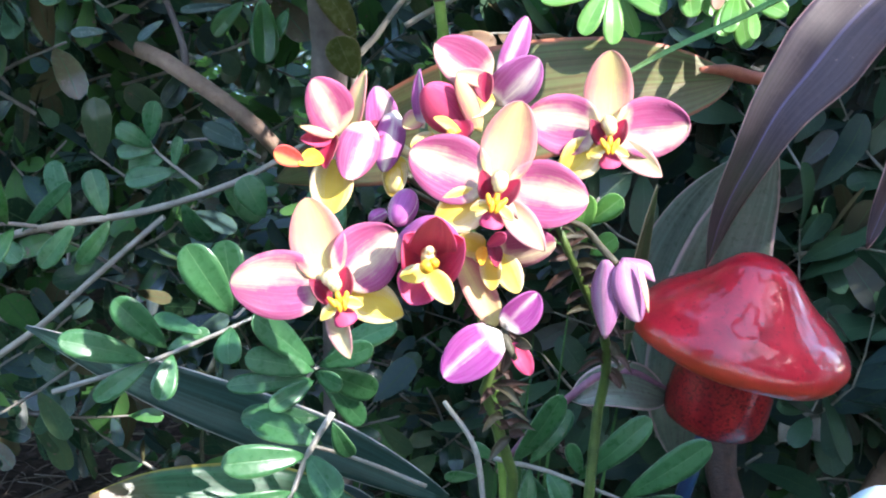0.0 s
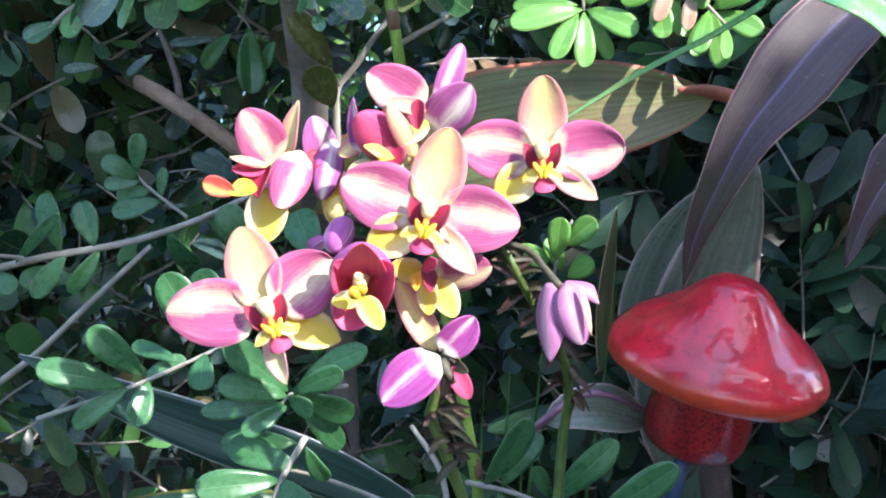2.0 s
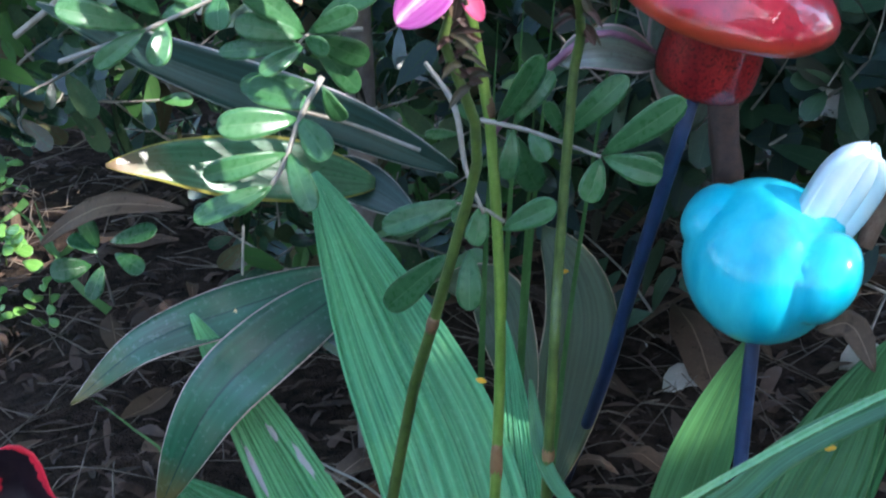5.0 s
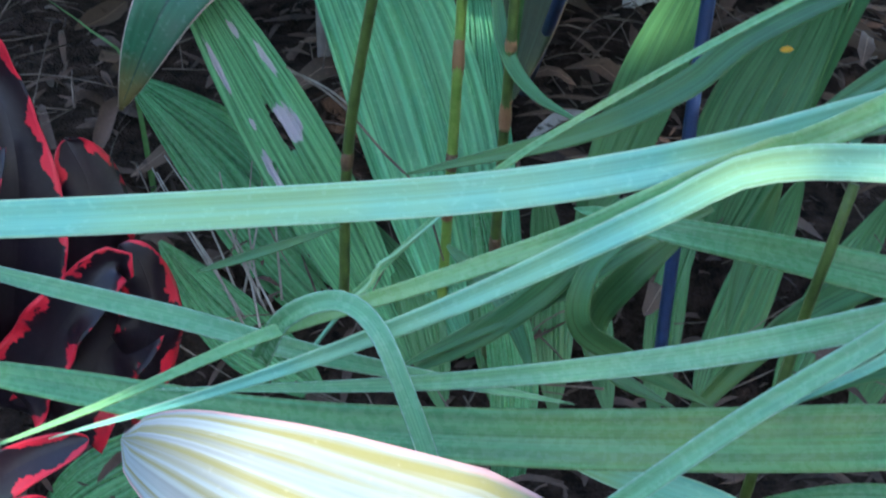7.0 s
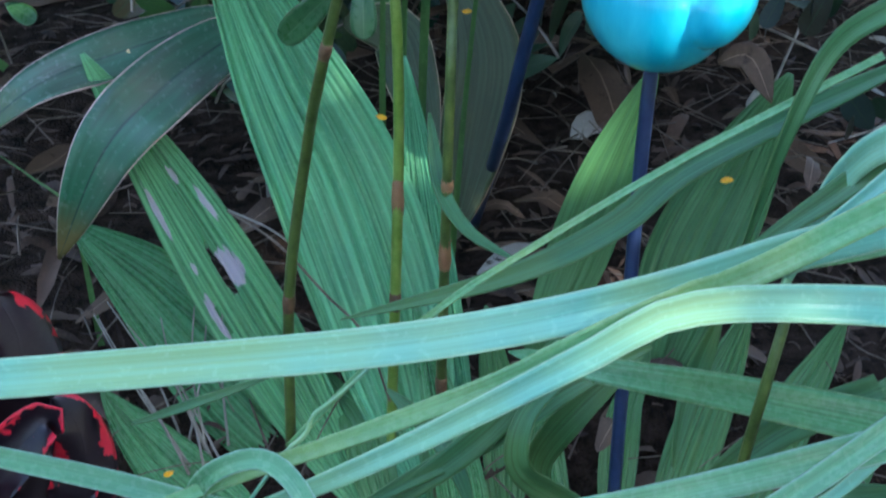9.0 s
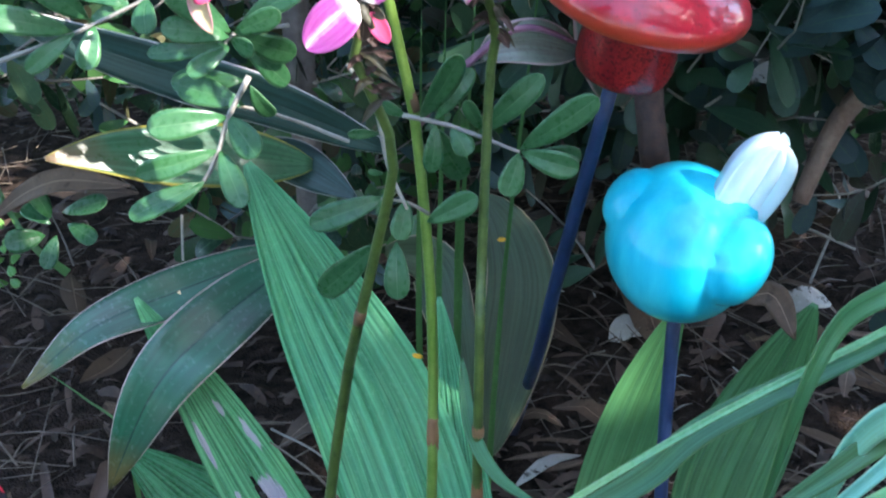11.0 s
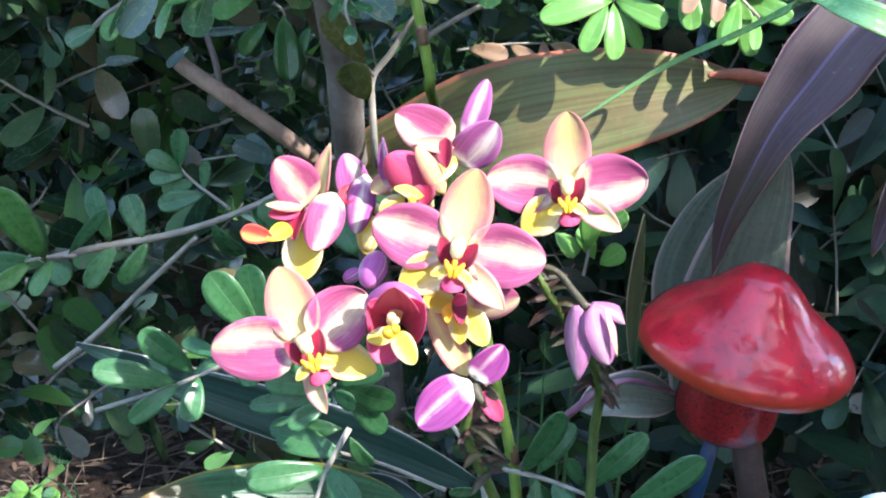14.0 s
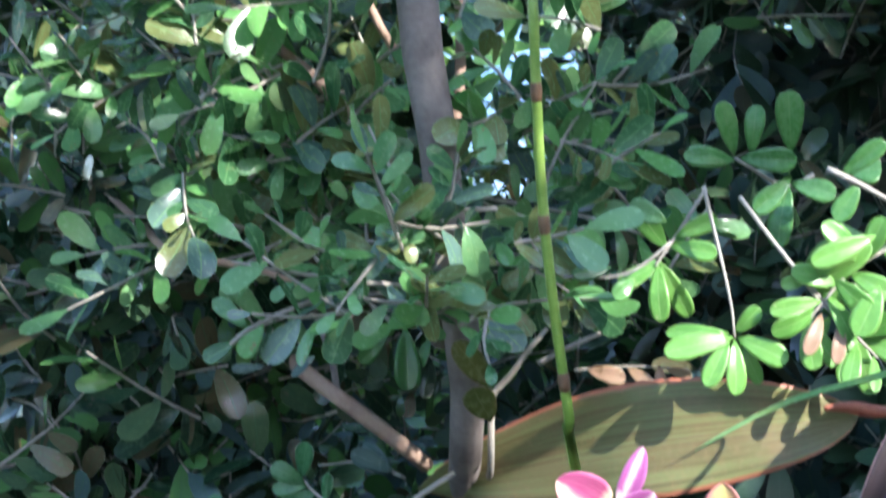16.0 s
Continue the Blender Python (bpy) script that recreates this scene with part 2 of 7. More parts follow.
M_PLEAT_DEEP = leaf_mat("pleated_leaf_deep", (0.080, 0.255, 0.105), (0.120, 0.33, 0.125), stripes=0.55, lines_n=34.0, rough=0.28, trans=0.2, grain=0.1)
# olive leaf tone, darkened to hold the shade of low and right-hand leaves
M_PLEAT_OLIVE_DIM = leaf_mat("pleated_leaf_olive_dim", (0.052, 0.165, 0.055), (0.085, 0.225, 0.072), stripes=0.3, lines_n=34.0, rough=0.32, trans=0.15, grain=0.1)
M_PLEAT_EATEN = leaf_mat("pleated_leaf_eaten", (0.115, 0.34, 0.14), (0.15, 0.42, 0.165), stripes=0.55, lines_n=30.0, rough=0.30, trans=0.2, grain=0.1, eaten=(0.60, 0.54, 0.56))
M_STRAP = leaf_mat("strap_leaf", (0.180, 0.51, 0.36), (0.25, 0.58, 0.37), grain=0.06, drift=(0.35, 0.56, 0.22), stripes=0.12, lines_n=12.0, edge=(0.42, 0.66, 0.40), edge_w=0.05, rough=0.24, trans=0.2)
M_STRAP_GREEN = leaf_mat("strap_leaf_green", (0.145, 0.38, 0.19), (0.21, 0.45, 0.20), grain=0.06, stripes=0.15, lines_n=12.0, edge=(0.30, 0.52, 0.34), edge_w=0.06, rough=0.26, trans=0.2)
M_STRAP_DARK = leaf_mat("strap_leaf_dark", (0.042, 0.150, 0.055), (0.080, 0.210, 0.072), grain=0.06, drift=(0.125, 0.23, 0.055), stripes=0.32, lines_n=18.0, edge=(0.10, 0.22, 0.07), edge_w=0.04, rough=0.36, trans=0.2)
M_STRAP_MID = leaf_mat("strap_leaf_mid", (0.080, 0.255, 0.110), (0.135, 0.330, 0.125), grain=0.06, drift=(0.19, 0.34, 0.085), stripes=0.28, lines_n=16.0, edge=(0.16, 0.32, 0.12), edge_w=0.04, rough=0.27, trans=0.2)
M_STRAP_YEL = leaf_mat("strap_leaf_yellowing", (0.15, 0.39, 0.17), (0.22, 0.46, 0.17), grain=0.06, stripes=0.2, edge=(0.28, 0.46, 0.18), edge_w=0.04, rough=0.27, trans=0.2, drift=(0.33, 0.47, 0.14))
M_TI_PURPLE = leaf_mat("ti_leaf_purple", (0.044, 0.024, 0.030), (0.070, 0.040, 0.040), edge=(0.40, 0.23, 0.21), rib=(0.13, 0.095, 0.17), edge_w=0.022, rib_w=0.030, stripes=0.3, rough=0.48, trans=0.15, drift=(0.070, 0.070, 0.036), spots=(0.20, 0.13, 0.10), spot_amt=0.68)
M_TI_OLIVE = leaf_mat("ti_leaf_olive", (0.105, 0.150, 0.045), (0.20, 0.135, 0.060), edge=(0.46, 0.17, 0.10), edge_w=0.05, stripes=0.35, rough=0.42, trans=0.22, spots=(0.16, 0.10, 0.04), spot_amt=0.66)
M_TI_DARK = leaf_mat("ti_leaf_dark", (0.034, 0.150, 0.076), (0.050, 0.125, 0.070), grain=0.06, drift=(0.075, 0.075, 0.062), edge=(0.74, 0.54, 0.46), rib=(0.030, 0.075, 0.05), edge_w=0.022, stripes=0.12, lines_n=10.0, rough=0.24, trans=0.15, tip=(0.15, 0.13, 0.045))
M_TI_OLIVE_DARK = leaf_mat("ti_leaf_olive_dark", (0.040, 0.075, 0.030), (0.070, 0.085, 0.035), edge=(0.42, 0.32, 0.20), edge_w=0.025, stripes=0.35, rough=0.5, trans=0.12)
M_TI_BLUE = leaf_mat("ti_leaf_blue_green", (0.014, 0.046, 0.036), (0.022, 0.056, 0.042), edge=(0.62, 0.58, 0.52), edge_w=0.026, stripes=0.45, lines_n=12.0, rough=0.34, trans=0.1)
M_TI_GREY = leaf_mat("ti_leaf_grey", (0.105, 0.155, 0.110), (0.17, 0.175, 0.135), edge=(0.48, 0.34, 0.32), edge_w=0.05, stripes=0.3, lines_n=12.0, rough=0.30,
                     trans=0.15)
M_TI_YEL = leaf_mat("ti_leaf_yellow_edge", (0.040, 0.125, 0.055), (0.06, 0.15, 0.06), edge=(0.34, 0.30, 0.06), edge_w=0.06, stripes=0.45, lines_n=12.0, rough=0.30,
                    trans=0.2, tip=(0.17, 0.11, 0.05))
M_PALE = leaf_mat("pale_leaf", (0.22, 0.28, 0.27), (0.26, 0.26, 0.24), grain=0.05, edge=(0.62, 0.40, 0.38), edge_w=0.035, stripes=0.3, lines_n=12.0, rough=0.22, trans=0.3, bands=(0.23, 0.225, 0.09))
M_CROTON = leaf_mat("croton_leaf", (0.009, 0.007, 0.011), (0.018, 0.010, 0.014), rough=0.34, trans=0.0, spots=(0.66, 0.022, 0.045), spot_rim=True)
M_DEAD = leaf_mat("dead_leaf", (0.075, 0.048, 0.030), (0.165, 0.105, 0.062), rib=(0.3, 0.2, 0.13), rough=0.65, trans=0.15, spots=(0.06, 0.035, 0.02))
M_PALEDEAD = leaf_mat("pale_dead_leaf", (0.36, 0.33, 0.28), (0.48, 0.45, 0.38), rough=0.6, trans=0.1, spots=(0.05, 0.04, 0.03), spot_amt=0.58)
M_GRASS = leaf_mat("grass", (0.055, 0.15, 0.04), (0.11, 0.24, 0.07), rough=0.4, trans=0.3)
M_PETAL = petal_mat("petal_pink", (0.370, 0.060, 0.162), (0.76, 0.66, 0.41), -0.06, 0.22)
M_PETAL_OLD = petal_mat("petal_faded", (0.36, 0.085, 0.27), (0.80, 0.72, 0.62), -0.07, 0.19)
M_PETAL_SHUT = petal_mat("petal_withered", (0.46, 0.17, 0.34), (0.70, 0.50, 0.52), -0.16, 0.16, heart=False)
M_PETAL_MAGENTA = petal_mat("petal_magenta", (0.33, 0.048, 0.25), (0.78, 0.70, 0.62), -0.14, 0.09)
M_SEPAL = petal_mat("sepal_cream", (0.52, 0.18, 0.17), (0.75, 0.63, 0.25), -0.02, 0.40, lean_amt=0.2)
M_SEPAL_Y = petal_mat("sepal_yellow", (0.76, 0.62, 0.34), (0.78, 0.57, 0.07), 0.16, 0.5, lean_amt=0.3)
M_SEPAL_W = petal_mat("sepal_pale", (0.64, 0.38, 0.26), (0.72, 0.60, 0.33), 0.10, 0.44, edge=(0.62, 0.32, 0.32))
M_LIP_DARK = petal_mat("lip_maroon", (0.26, 0.014, 0.045), (0.36, 0.02, 0.06), heart=False)
M_LIP_RED = petal_mat("lip_magenta", (0.56, 0.042, 0.15), (0.70, 0.10, 0.20), heart=False)
M_LIP_ORANGE = petal_mat("lip_orange", (0.62, 0.05, 0.03), (0.76, 0.30, 0.08), 0.0, 0.25, heart=False)
M_CALLUS = plain_mat("lip_callus", (0.82, 0.34, 0.012), (0.90, 0.52, 0.03), 500, 0.45, 0.3)
M_COLUMN = plain_mat("column", (0.76, 0.58, 0.22), (0.82, 0.68, 0.38), 300, 0.45, 0.2)
M_BUD = petal_mat("bud_purple", (0.46, 0.11, 0.36), (0.74, 0.58, 0.60), 0.02, 0.16, heart=False)
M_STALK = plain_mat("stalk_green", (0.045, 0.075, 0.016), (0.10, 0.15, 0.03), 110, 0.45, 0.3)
# brighter green of the tall stalk, with its sunlight put into the tone
M_STALK_LIT = plain_mat("stalk_lit", (0.13, 0.23, 0.030), (0.22, 0.33, 0.06), 110, 0.4, 0.3)
M_STALK_DARK = plain_mat("stalk_dark", (0.040, 0.035, 0.022), (0.085, 0.075, 0.035), 90, 0.55, 0.5)
M_SHEATH = plain_mat("sheath_dark", (0.09, 0.05, 0.025), (0.20, 0.11, 0.05), 120, 0.6, 0.5)
M_BRACT = plain_mat("bract_dark", (0.035, 0.020, 0.017), (0.095, 0.048, 0.034), 140, 0.6, 0.5)
M_BROWN = plain_mat("sheath_brown", (0.22, 0.10, 0.045), (0.34, 0.18, 0.08), 120, 0.6, 0.5)
M_TWIG = plain_mat("twig_grey", (0.24, 0.22, 0.18), (0.38, 0.35, 0.29), 160, 0.75, 0.6)
M_BARK = plain_mat("bark", (0.23, 0.145, 0.10), (0.40, 0.28, 0.20), 50, 0.8, 0.7, dist=0.002)
M_TRUNK = plain_mat("trunk_bark", (0.11, 0.09, 0.078), (0.22, 0.19, 0.165), 60, 0.85, 0.6, dist=0.0008)
M_STRAW = plain_mat("straw", (0.06, 0.044, 0.030), (0.22, 0.17, 0.12), 60, 0.7, 0.3)
M_VIOLET = plain_mat("violet_stalk", (0.16, 0.06, 0.11), (0.30, 0.15, 0.20), 90, 0.5, 0.3)
M_REDSTALK = plain_mat("red_stalk", (0.36, 0.10, 0.06), (0.52, 0.20, 0.11), 90, 0.45, 0.3)
M_STAKE = plain_mat("stake_navy", (0.011, 0.026, 0.072), (0.021, 0.046, 0.115), 90, 0.45, 0.15)
M_SOIL = plain_mat("soil", (0.010, 0.008, 0.006), (0.075, 0.050, 0.036), 90, 0.95, 1.0, dist=0.006, spec=0.1)
M_MULCH = leaf_mat("mulch", (0.008, 0.006, 0.004), (0.145, 0.090, 0.060), rough=0.75, trans=0.0)
M_BOARD = plain_mat("board_blue", (0.16, 0.32, 0.52), (0.30, 0.46, 0.62), 3, 0.8, 0.2)


def glaze_mat(name, a, c, dark, scale, dark_amt, rim=None):
    """Glazed ware: colour pooled in patches with dark specks, under a clear coat."""
    m, nt, b = node_mat(name)
    g = G(nt)
    obj = nt.nodes.new("ShaderNodeTexCoord").outputs["Object"]
    run = nt.nodes.new("ShaderNodeVectorMath")
    run.operation = 'MULTIPLY'
    nt.links.new(obj, run.inputs[0])
    run.inputs[1].default_value = (1.6, 1.6, 0.5)
    n = g.ramp(g.noise(run.outputs[0], scale, 5, 0.6), 0.36, 0.64)
    col = g.mix(n, a, c)
    sp = g.ramp(g.noise(obj, scale * 14, 4, 0.7), dark_amt, dark_amt + 0.14)
    col = g.mix(sp, col, dark)
    if rim:
        uv = nt.nodes.new("ShaderNodeUVMap")
        sep = nt.nodes.new("ShaderNodeSeparateXYZ")
        nt.links.new(uv.outputs[0], sep.inputs[0])
        v = g.math('ADD', sep.outputs[1], g.math('MULTIPLY', g.math('SUBTRACT', g.noise(obj, 60, 3), 0.5), 0.06))
        col = g.mix(g.math('MULTIPLY', g.ramp(v, 0.40, 0.33), 0.75), col, rim)
    g.put(b.inputs["Base Color"], col)
    b.inputs["Roughness"].default_value = 0.4
    b.inputs["Specular IOR Level"].default_value = 0.2
    b.inputs["Coat Weight"].default_value = 1.0
    b.inputs["Coat IOR"].default_value = 1.45
    b.inputs["Coat Roughness"].default_value = 0.05
    g.put(b.inputs["Normal"], g.bump(g.noise(obj, scale * 3, 3), 0.12, 0.002))
    g.put(b.inputs["Coat Normal"], g.bump(g.noise(obj, scale * 2.2, 4), 0.10, 0.004))
    return m


M_RED = glaze_mat("red_glaze", (0.34, 0.007, 0.018), (0.70, 0.018, 0.038), (0.12, 0.005, 0.010), 34, 0.58, rim=(0.46, 0.060, 0.020))
M_RED_DARK = glaze_mat("red_glaze_mottled", (0.24, 0.010, 0.014), (0.42, 0.020, 0.020), (0.10, 0.006, 0.008), 60, 0.48)
M_BLUE = glaze_mat("turquoise_glaze", (0.008, 0.47, 0.62), (0.07, 0.70, 0.77), (0.006, 0.28, 0.40), 26, 0.68)
# whitened copy of the glaze: sun glare on the bird's tail put into colour
M_BLUE_SUNLIT = glaze_mat("sunlit_turquoise_glaze", (0.62, 0.84, 0.88), (0.80, 0.90, 0.91), (0.30, 0.68, 0.80), 40, 0.68)

# ==== mesh tools ====


def spline(pts, n):
    """Points evenly spread on a smooth curve through pts."""
    q = [Vector(p) for p in pts]
    if len(q) == 2:
        return [q[0].lerp(q[1], i / (n - 1)) for i in range(n)]
    q = [q[0] * 2 - q[1]] + q + [q[-1] * 2 - q[-2]]
    fine = []
    for i in range(1, len(q) - 2):
        a, b, c, d = q[i - 1:i + 3]
        for k in range(16):
            t = k / 16
            fine.append(0.5 * (2 * b + (c - a) * t + (2 * a - 5 * b + 4 * c - d) * t * t + (3 * b - a - 3 * c + d) * t ** 3))
    fine.append(q[-2])
    acc = [0]
    for a, b in zip(fine, fine[1:]):
        acc.append(acc[-1] + (b - a).length)
    out, j = [], 0
    for i in range(n):
        s = acc[-1] * i / (n - 1)
        while j < len(acc) - 2 and acc[j + 1] < s:
            j += 1
        out.append(fine[j].lerp(fine[j + 1], (s - acc[j]) / max(acc[j + 1] - acc[j], 1e-9)))
    return out


def profile(kind, v):
    """Half-width of a leaf along its length, of 1."""
    if kind == "lance":
        return max(0.012, math.sin(math.pi * min(1, v * 0.97 + 0.02) ** 0.85) ** 0.8)
    if kind == "obovate":
        return max(0.03, (v ** 0.62) * (max(0, 1 - v ** 3.6)) ** 0.5 * 1.13)
    if kind == "broad":
        return max(0.012, math.sin(math.pi * min(1, v ** 1.25)) ** 0.62)
    if kind == "obovate_r":
        return max(0.012, (1 - v) ** 0.44 * min(1, 0.6 + v))
    if kind == "elliptic":
        return max(0.02, math.sin(math.pi * v ** 0.9) ** 0.7)
    if kind == "petal":
        return max(0.10 * (1 - v), math.sin(math.pi * min(1, v ** 0.88)) ** 0.50)
    if kind == "strap":
        return max(0.02, min(1, 1.0 * (1 - v) ** 0.42 * 1.12)) * min(1, 0.75 + v)
    if kind == "tailfan":
        return max(0.02, (0.80 + 0.20 * v) * max(0.0, 1 - v ** 3.5) ** 0.5)
    if kind == "tongue":
        return max(0.03, (1 - 0.45 * v) * max(0.0, 1 - v ** 7) ** 0.5)
    if kind == "croton":
        return max(0.03, float(np.interp(v, (0, 0.3, 0.5, 0.62, 0.74, 0.86, 1), (0.8, 1.0, 1.0, 0.80, 0.58, 0.62, 0.80))) * max(0.0, 1 - v ** 9) ** 0.5)
    if kind == "sword":
        return max(0.012, min(1.0, (1 - v) / 0.40) ** 0.85) * (0.92 + 0.08 * math.sin(v * 14))
    if kind == "whip":
        return float(np.interp(v, (0, 0.25, 0.42, 0.52, 0.58, 0.85, 1), (1.0, 0.86, 0.60, 0.30, 0.20, 0.17, 0.02)))
    if kind == "band":
        return 1.0 - 0.12 * v
    if kind == "half":
        return max(0.012, (1 - v) ** 0.75)
    return 1.0


def sheet(pts, width, kind, face, n=14, m=6, fold=0.0, pleats=0, twist=0.0, cup=0.0, wave=0.0, seed=0, waves=3.0, pleat_h=0.021, smooth=True, holes=()):
    """A leaf along pts, width wide, its face turned to face at the root and by twist degrees on the way. Verts, faces, uvs."""
    rnd = random.Random(seed)
    ease = 1.6 if kind in ("obovate", "petal", "elliptic", "tongue") else 1.0
    steps = [1 - (1 - i / (n - 1)) ** ease for i in range(n)]
    fine = spline(pts, 4 * n)
    line = []
    for v in steps:
        q = v * (4 * n - 1)
        k = min(int(q), 4 * n - 2)
        line.append(fine[k].lerp(fine[k + 1], q - k))
    ph = rnd.random() * 6
    verts, faces, uvs = [], [], []
    f0 = Vector(face)
    for i, p in enumerate(line):
        v = steps[i]
        tan = (line[min(i + 1, n - 1)] - line[max(i - 1, 0)]).normalized()
        side = tan.cross(f0)
        side = side.normalized() if side.length > 1e-6 else tan.orthogonal().normalized()
        nor = side.cross(tan).normalized()
        a = radians(twist) * v
        side, nor = side * math.cos(a) + nor * math.sin(a), nor * math.cos(a) - side * math.sin(a)
        w = profile(kind, v) * width * 0.5
        for j in range(m + 1):
            s = 2 * j / m - 1
            h = fold * abs(s) * w + cup * s * s * w
            if pleats:
                ridge = math.sin(s * pleats * math.pi + 1.4 * math.sin(s * 3 + ph)) * (0.7 + 0.5 * math.sin(s * 7 + ph)) + 0.55 * math.sin(s * pleats * 5.3 + ph * 3 + 1.2 * v)
                h += pleat_h * width * ridge * min(1, 4 * v, 5 * (1 - v) + 0.1)
            if wave:
                h += wave * width * s * abs(s) * math.sin(v * waves * 6.28 + ph + (1.7 if s > 0 else 0))
            verts.append(p + side * s * w + nor * h)
            uvs.append((0.5 + s * 0.5, v))
    for i in range(n - 1):
        for j in range(m):
            a = i * (m + 1) + j
            u, v = (j + 0.5) / m, (i + 0.5) / (n - 1)
            if any(((u - hu) / ru + (v - hv) * lean) ** 2 + ((v - hv) / rv) ** 2 < 1 for hu, hv, ru, rv, lean in holes):
                continue
            faces.append((a, a + 1, a + m + 2, a + m + 1))
    return verts, faces, uvs


def mesh_of(name, verts, faces, uvs=None, mat=None, smooth=True):
    me = bpy.data.meshes.new(name)
    me.from_pydata([tuple(v) for v in verts], [], faces)
    if uvs:
        lay = me.uv_layers.new(name="UVMap")
        idx = np.empty(len(me.loops), dtype=np.int32)
        me.loops.foreach_get("vertex_index", idx)
        lay.data.foreach_set("uv", np.array(uvs, dtype=np.float32)[idx].ravel())
    if smooth:
        me.polygons.foreach_set("use_smooth", [True] * len(me.polygons))
    if mat:
        me.materials.append(mat)
    me.update()
    return me


def tube(pts, radii, sides=8, n=16, cap=True):
    """A round stem through pts, radii given at even steps."""
    line = spline(pts, n)
    verts, faces, uvs = [], [], []
    up = Vector((0.3, -1, 0.2)).normalized()
    for i, p in enumerate(line):
        v = i / (n - 1)
        tan = (line[min(i + 1, n - 1)] - line[max(i - 1, 0)]).normalized()
        x = tan.cross(up).normalized()
        y = x.cross(tan)
        r = float(np.interp(v, np.linspace(0, 1, len(radii)), radii))
        for k in range(sides):
            a = 2 * math.pi * k / sides
            verts.append(p + (x * math.cos(a) + y * math.sin(a)) * r)
            uvs.append((k / sides, v))
    for i in range(n - 1):
        for k in range(sides):
            a, b = i * sides + k, i * sides + (k + 1) % sides
            faces.append((a, b, b + sides, a + sides))
    if cap:
        faces.append(tuple(range(sides))[::-1])
        faces.append(tuple(range((n - 1) * sides, n * sides)))
    return verts, faces, uvs


def root(name, at, label, category, group="", kind=""):
    ob = new(name)
    ob.location = at
    ob.empty_display_size = 0.01
    return tagged(ob, label, category, group, kind)


def origin_of(parent):
    o = Vector((0, 0, 0))
    while parent:
        o += parent.location
        parent = parent.parent
    return o


def part(name, data, material, parent, label="", thick=0.0, smooth=True):
    """Links verts, faces and uvs given in world places as one mesh under parent."""
    verts, faces, uvs = data
    o = origin_of(parent)
    me = mesh_of(name, [Vector(v) - o for v in verts], faces, uvs, material, smooth)
    ob = new(name, me)
    ob.parent = parent
    if thick:
        s = ob.modifiers.new("thickness", 'SOLIDIFY')
        s.thickness = thick
        s.offset = 0
    if label:
        ob["label"] = label
    return ob


def thing(name, data, material, label, category, group="", kind="", thick=0.0, smooth=True):
    verts, faces, uvs = data
    o = Vector(verts[0])
    me = mesh_of(name, [Vector(v) - o for v in verts], faces, uvs, material, smooth)
    ob = new(name, me)
    ob.location = o
    if thick:
        s = ob.modifiers.new("thickness", 'SOLIDIFY')
        s.thickness = thick
        s.offset = 0
    return tagged(ob, label, category, group, kind)


def joined(datas):
    verts, faces, uvs = [], [], []
    for v, f, u in datas:
        k = len(verts)
        verts += v
        faces += [tuple(i + k for i in q) for q in f]
        uvs += u
    return verts, faces, uvs


CAM_SIDE = Vector((0.0, -1.0, 0.25))

# ==== setting ====


def sink(y):
    """How far the bed drops towards its front edge."""
    k = min(1.0, max(0.0, (0.455 - y) / 0.075))
    return 0.048 * k * k * (3 - 2 * k)


def build_ground():
    n, verts, faces, uvs = 90, [], [], []
    xs = np.sign(np.linspace(-1, 1, n)) * np.abs(np.linspace(-1, 1, n)) ** 5 * 60 + np.linspace(-0.9, 0.9, n)
    for y in xs:
        for x in xs:
            h = 0.0
            if abs(x) < 2 and abs(y) < 2:
                h = 0.012 * noise.fractal(Vector((x * 9, y * 9 + 3, 0)), 0.8, 2.0, 3) + 0.006 * noise.noise(Vector((x * 40, y * 40, 5)))
            verts.append(Vector((x, y + 0.5, h - 0.012 - sink(y + 0.5))))
            uvs.append((x, y))
    for i in range(n - 1):
        for j in range(n - 1):
            a = i * n + j
            faces.append((a, a + 1, a + n + 1, a + n))
    tagged(new("ground", mesh_of("ground", verts, faces, uvs, M_SOIL)), "dark bare garden soil under the plants", "ground", kind="structure")


build_ground()


def litter(count, x0, x1, y0, y1, z, size, material, name, label, seed, lift=0.012):
    rnd = random.Random(seed)
    datas = []
    for i in range(count):
        p = Vector((rnd.uniform(x0, x1), rnd.uniform(y0, y1), z + rnd.random() * lift))
        p.z -= sink(p.y)
        a = rnd.random() * 6.28
        d = Vector((math.cos(a), math.sin(a), rnd.uniform(-0.25, 0.35)))
        L = size * math.exp(rnd.gauss(-0.15, 0.55))
        bend = Vector((0, 0, rnd.uniform(-0.1, 0.3) * L))
        face = Vector((rnd.uniform(-0.5, 0.5), rnd.uniform(-0.6, 0.3), 1))
        datas.append(sheet([p, p + d * L * 0.5 + bend, p + d * L], L * rnd.uniform(0.08, 0.34), rnd.choice(["lance", "elliptic", "lance", "tongue"]), face,
                           n=6, m=2, cup=rnd.uniform(-0.5, 0.7), wave=rnd.uniform(0.0, 0.12), seed=i))
    me = mesh_of(name, *joined(datas), material)
    tagged(new(name, me), label, "leaf litter", kind="stuff")


litter(8000, -0.5, 0.6, 0.28, 1.25, -0.012, 0.013, M_MULCH, "bark_mulch", "brown bark mulch and rotted leaves on the soil", 4)
litter(70, 0.08, 0.42, 0.50, 0.90, 0.0, 0.032, M_DEAD, "dead_leaf_litter", "dry brown leaves heaped behind the ornaments", 6)
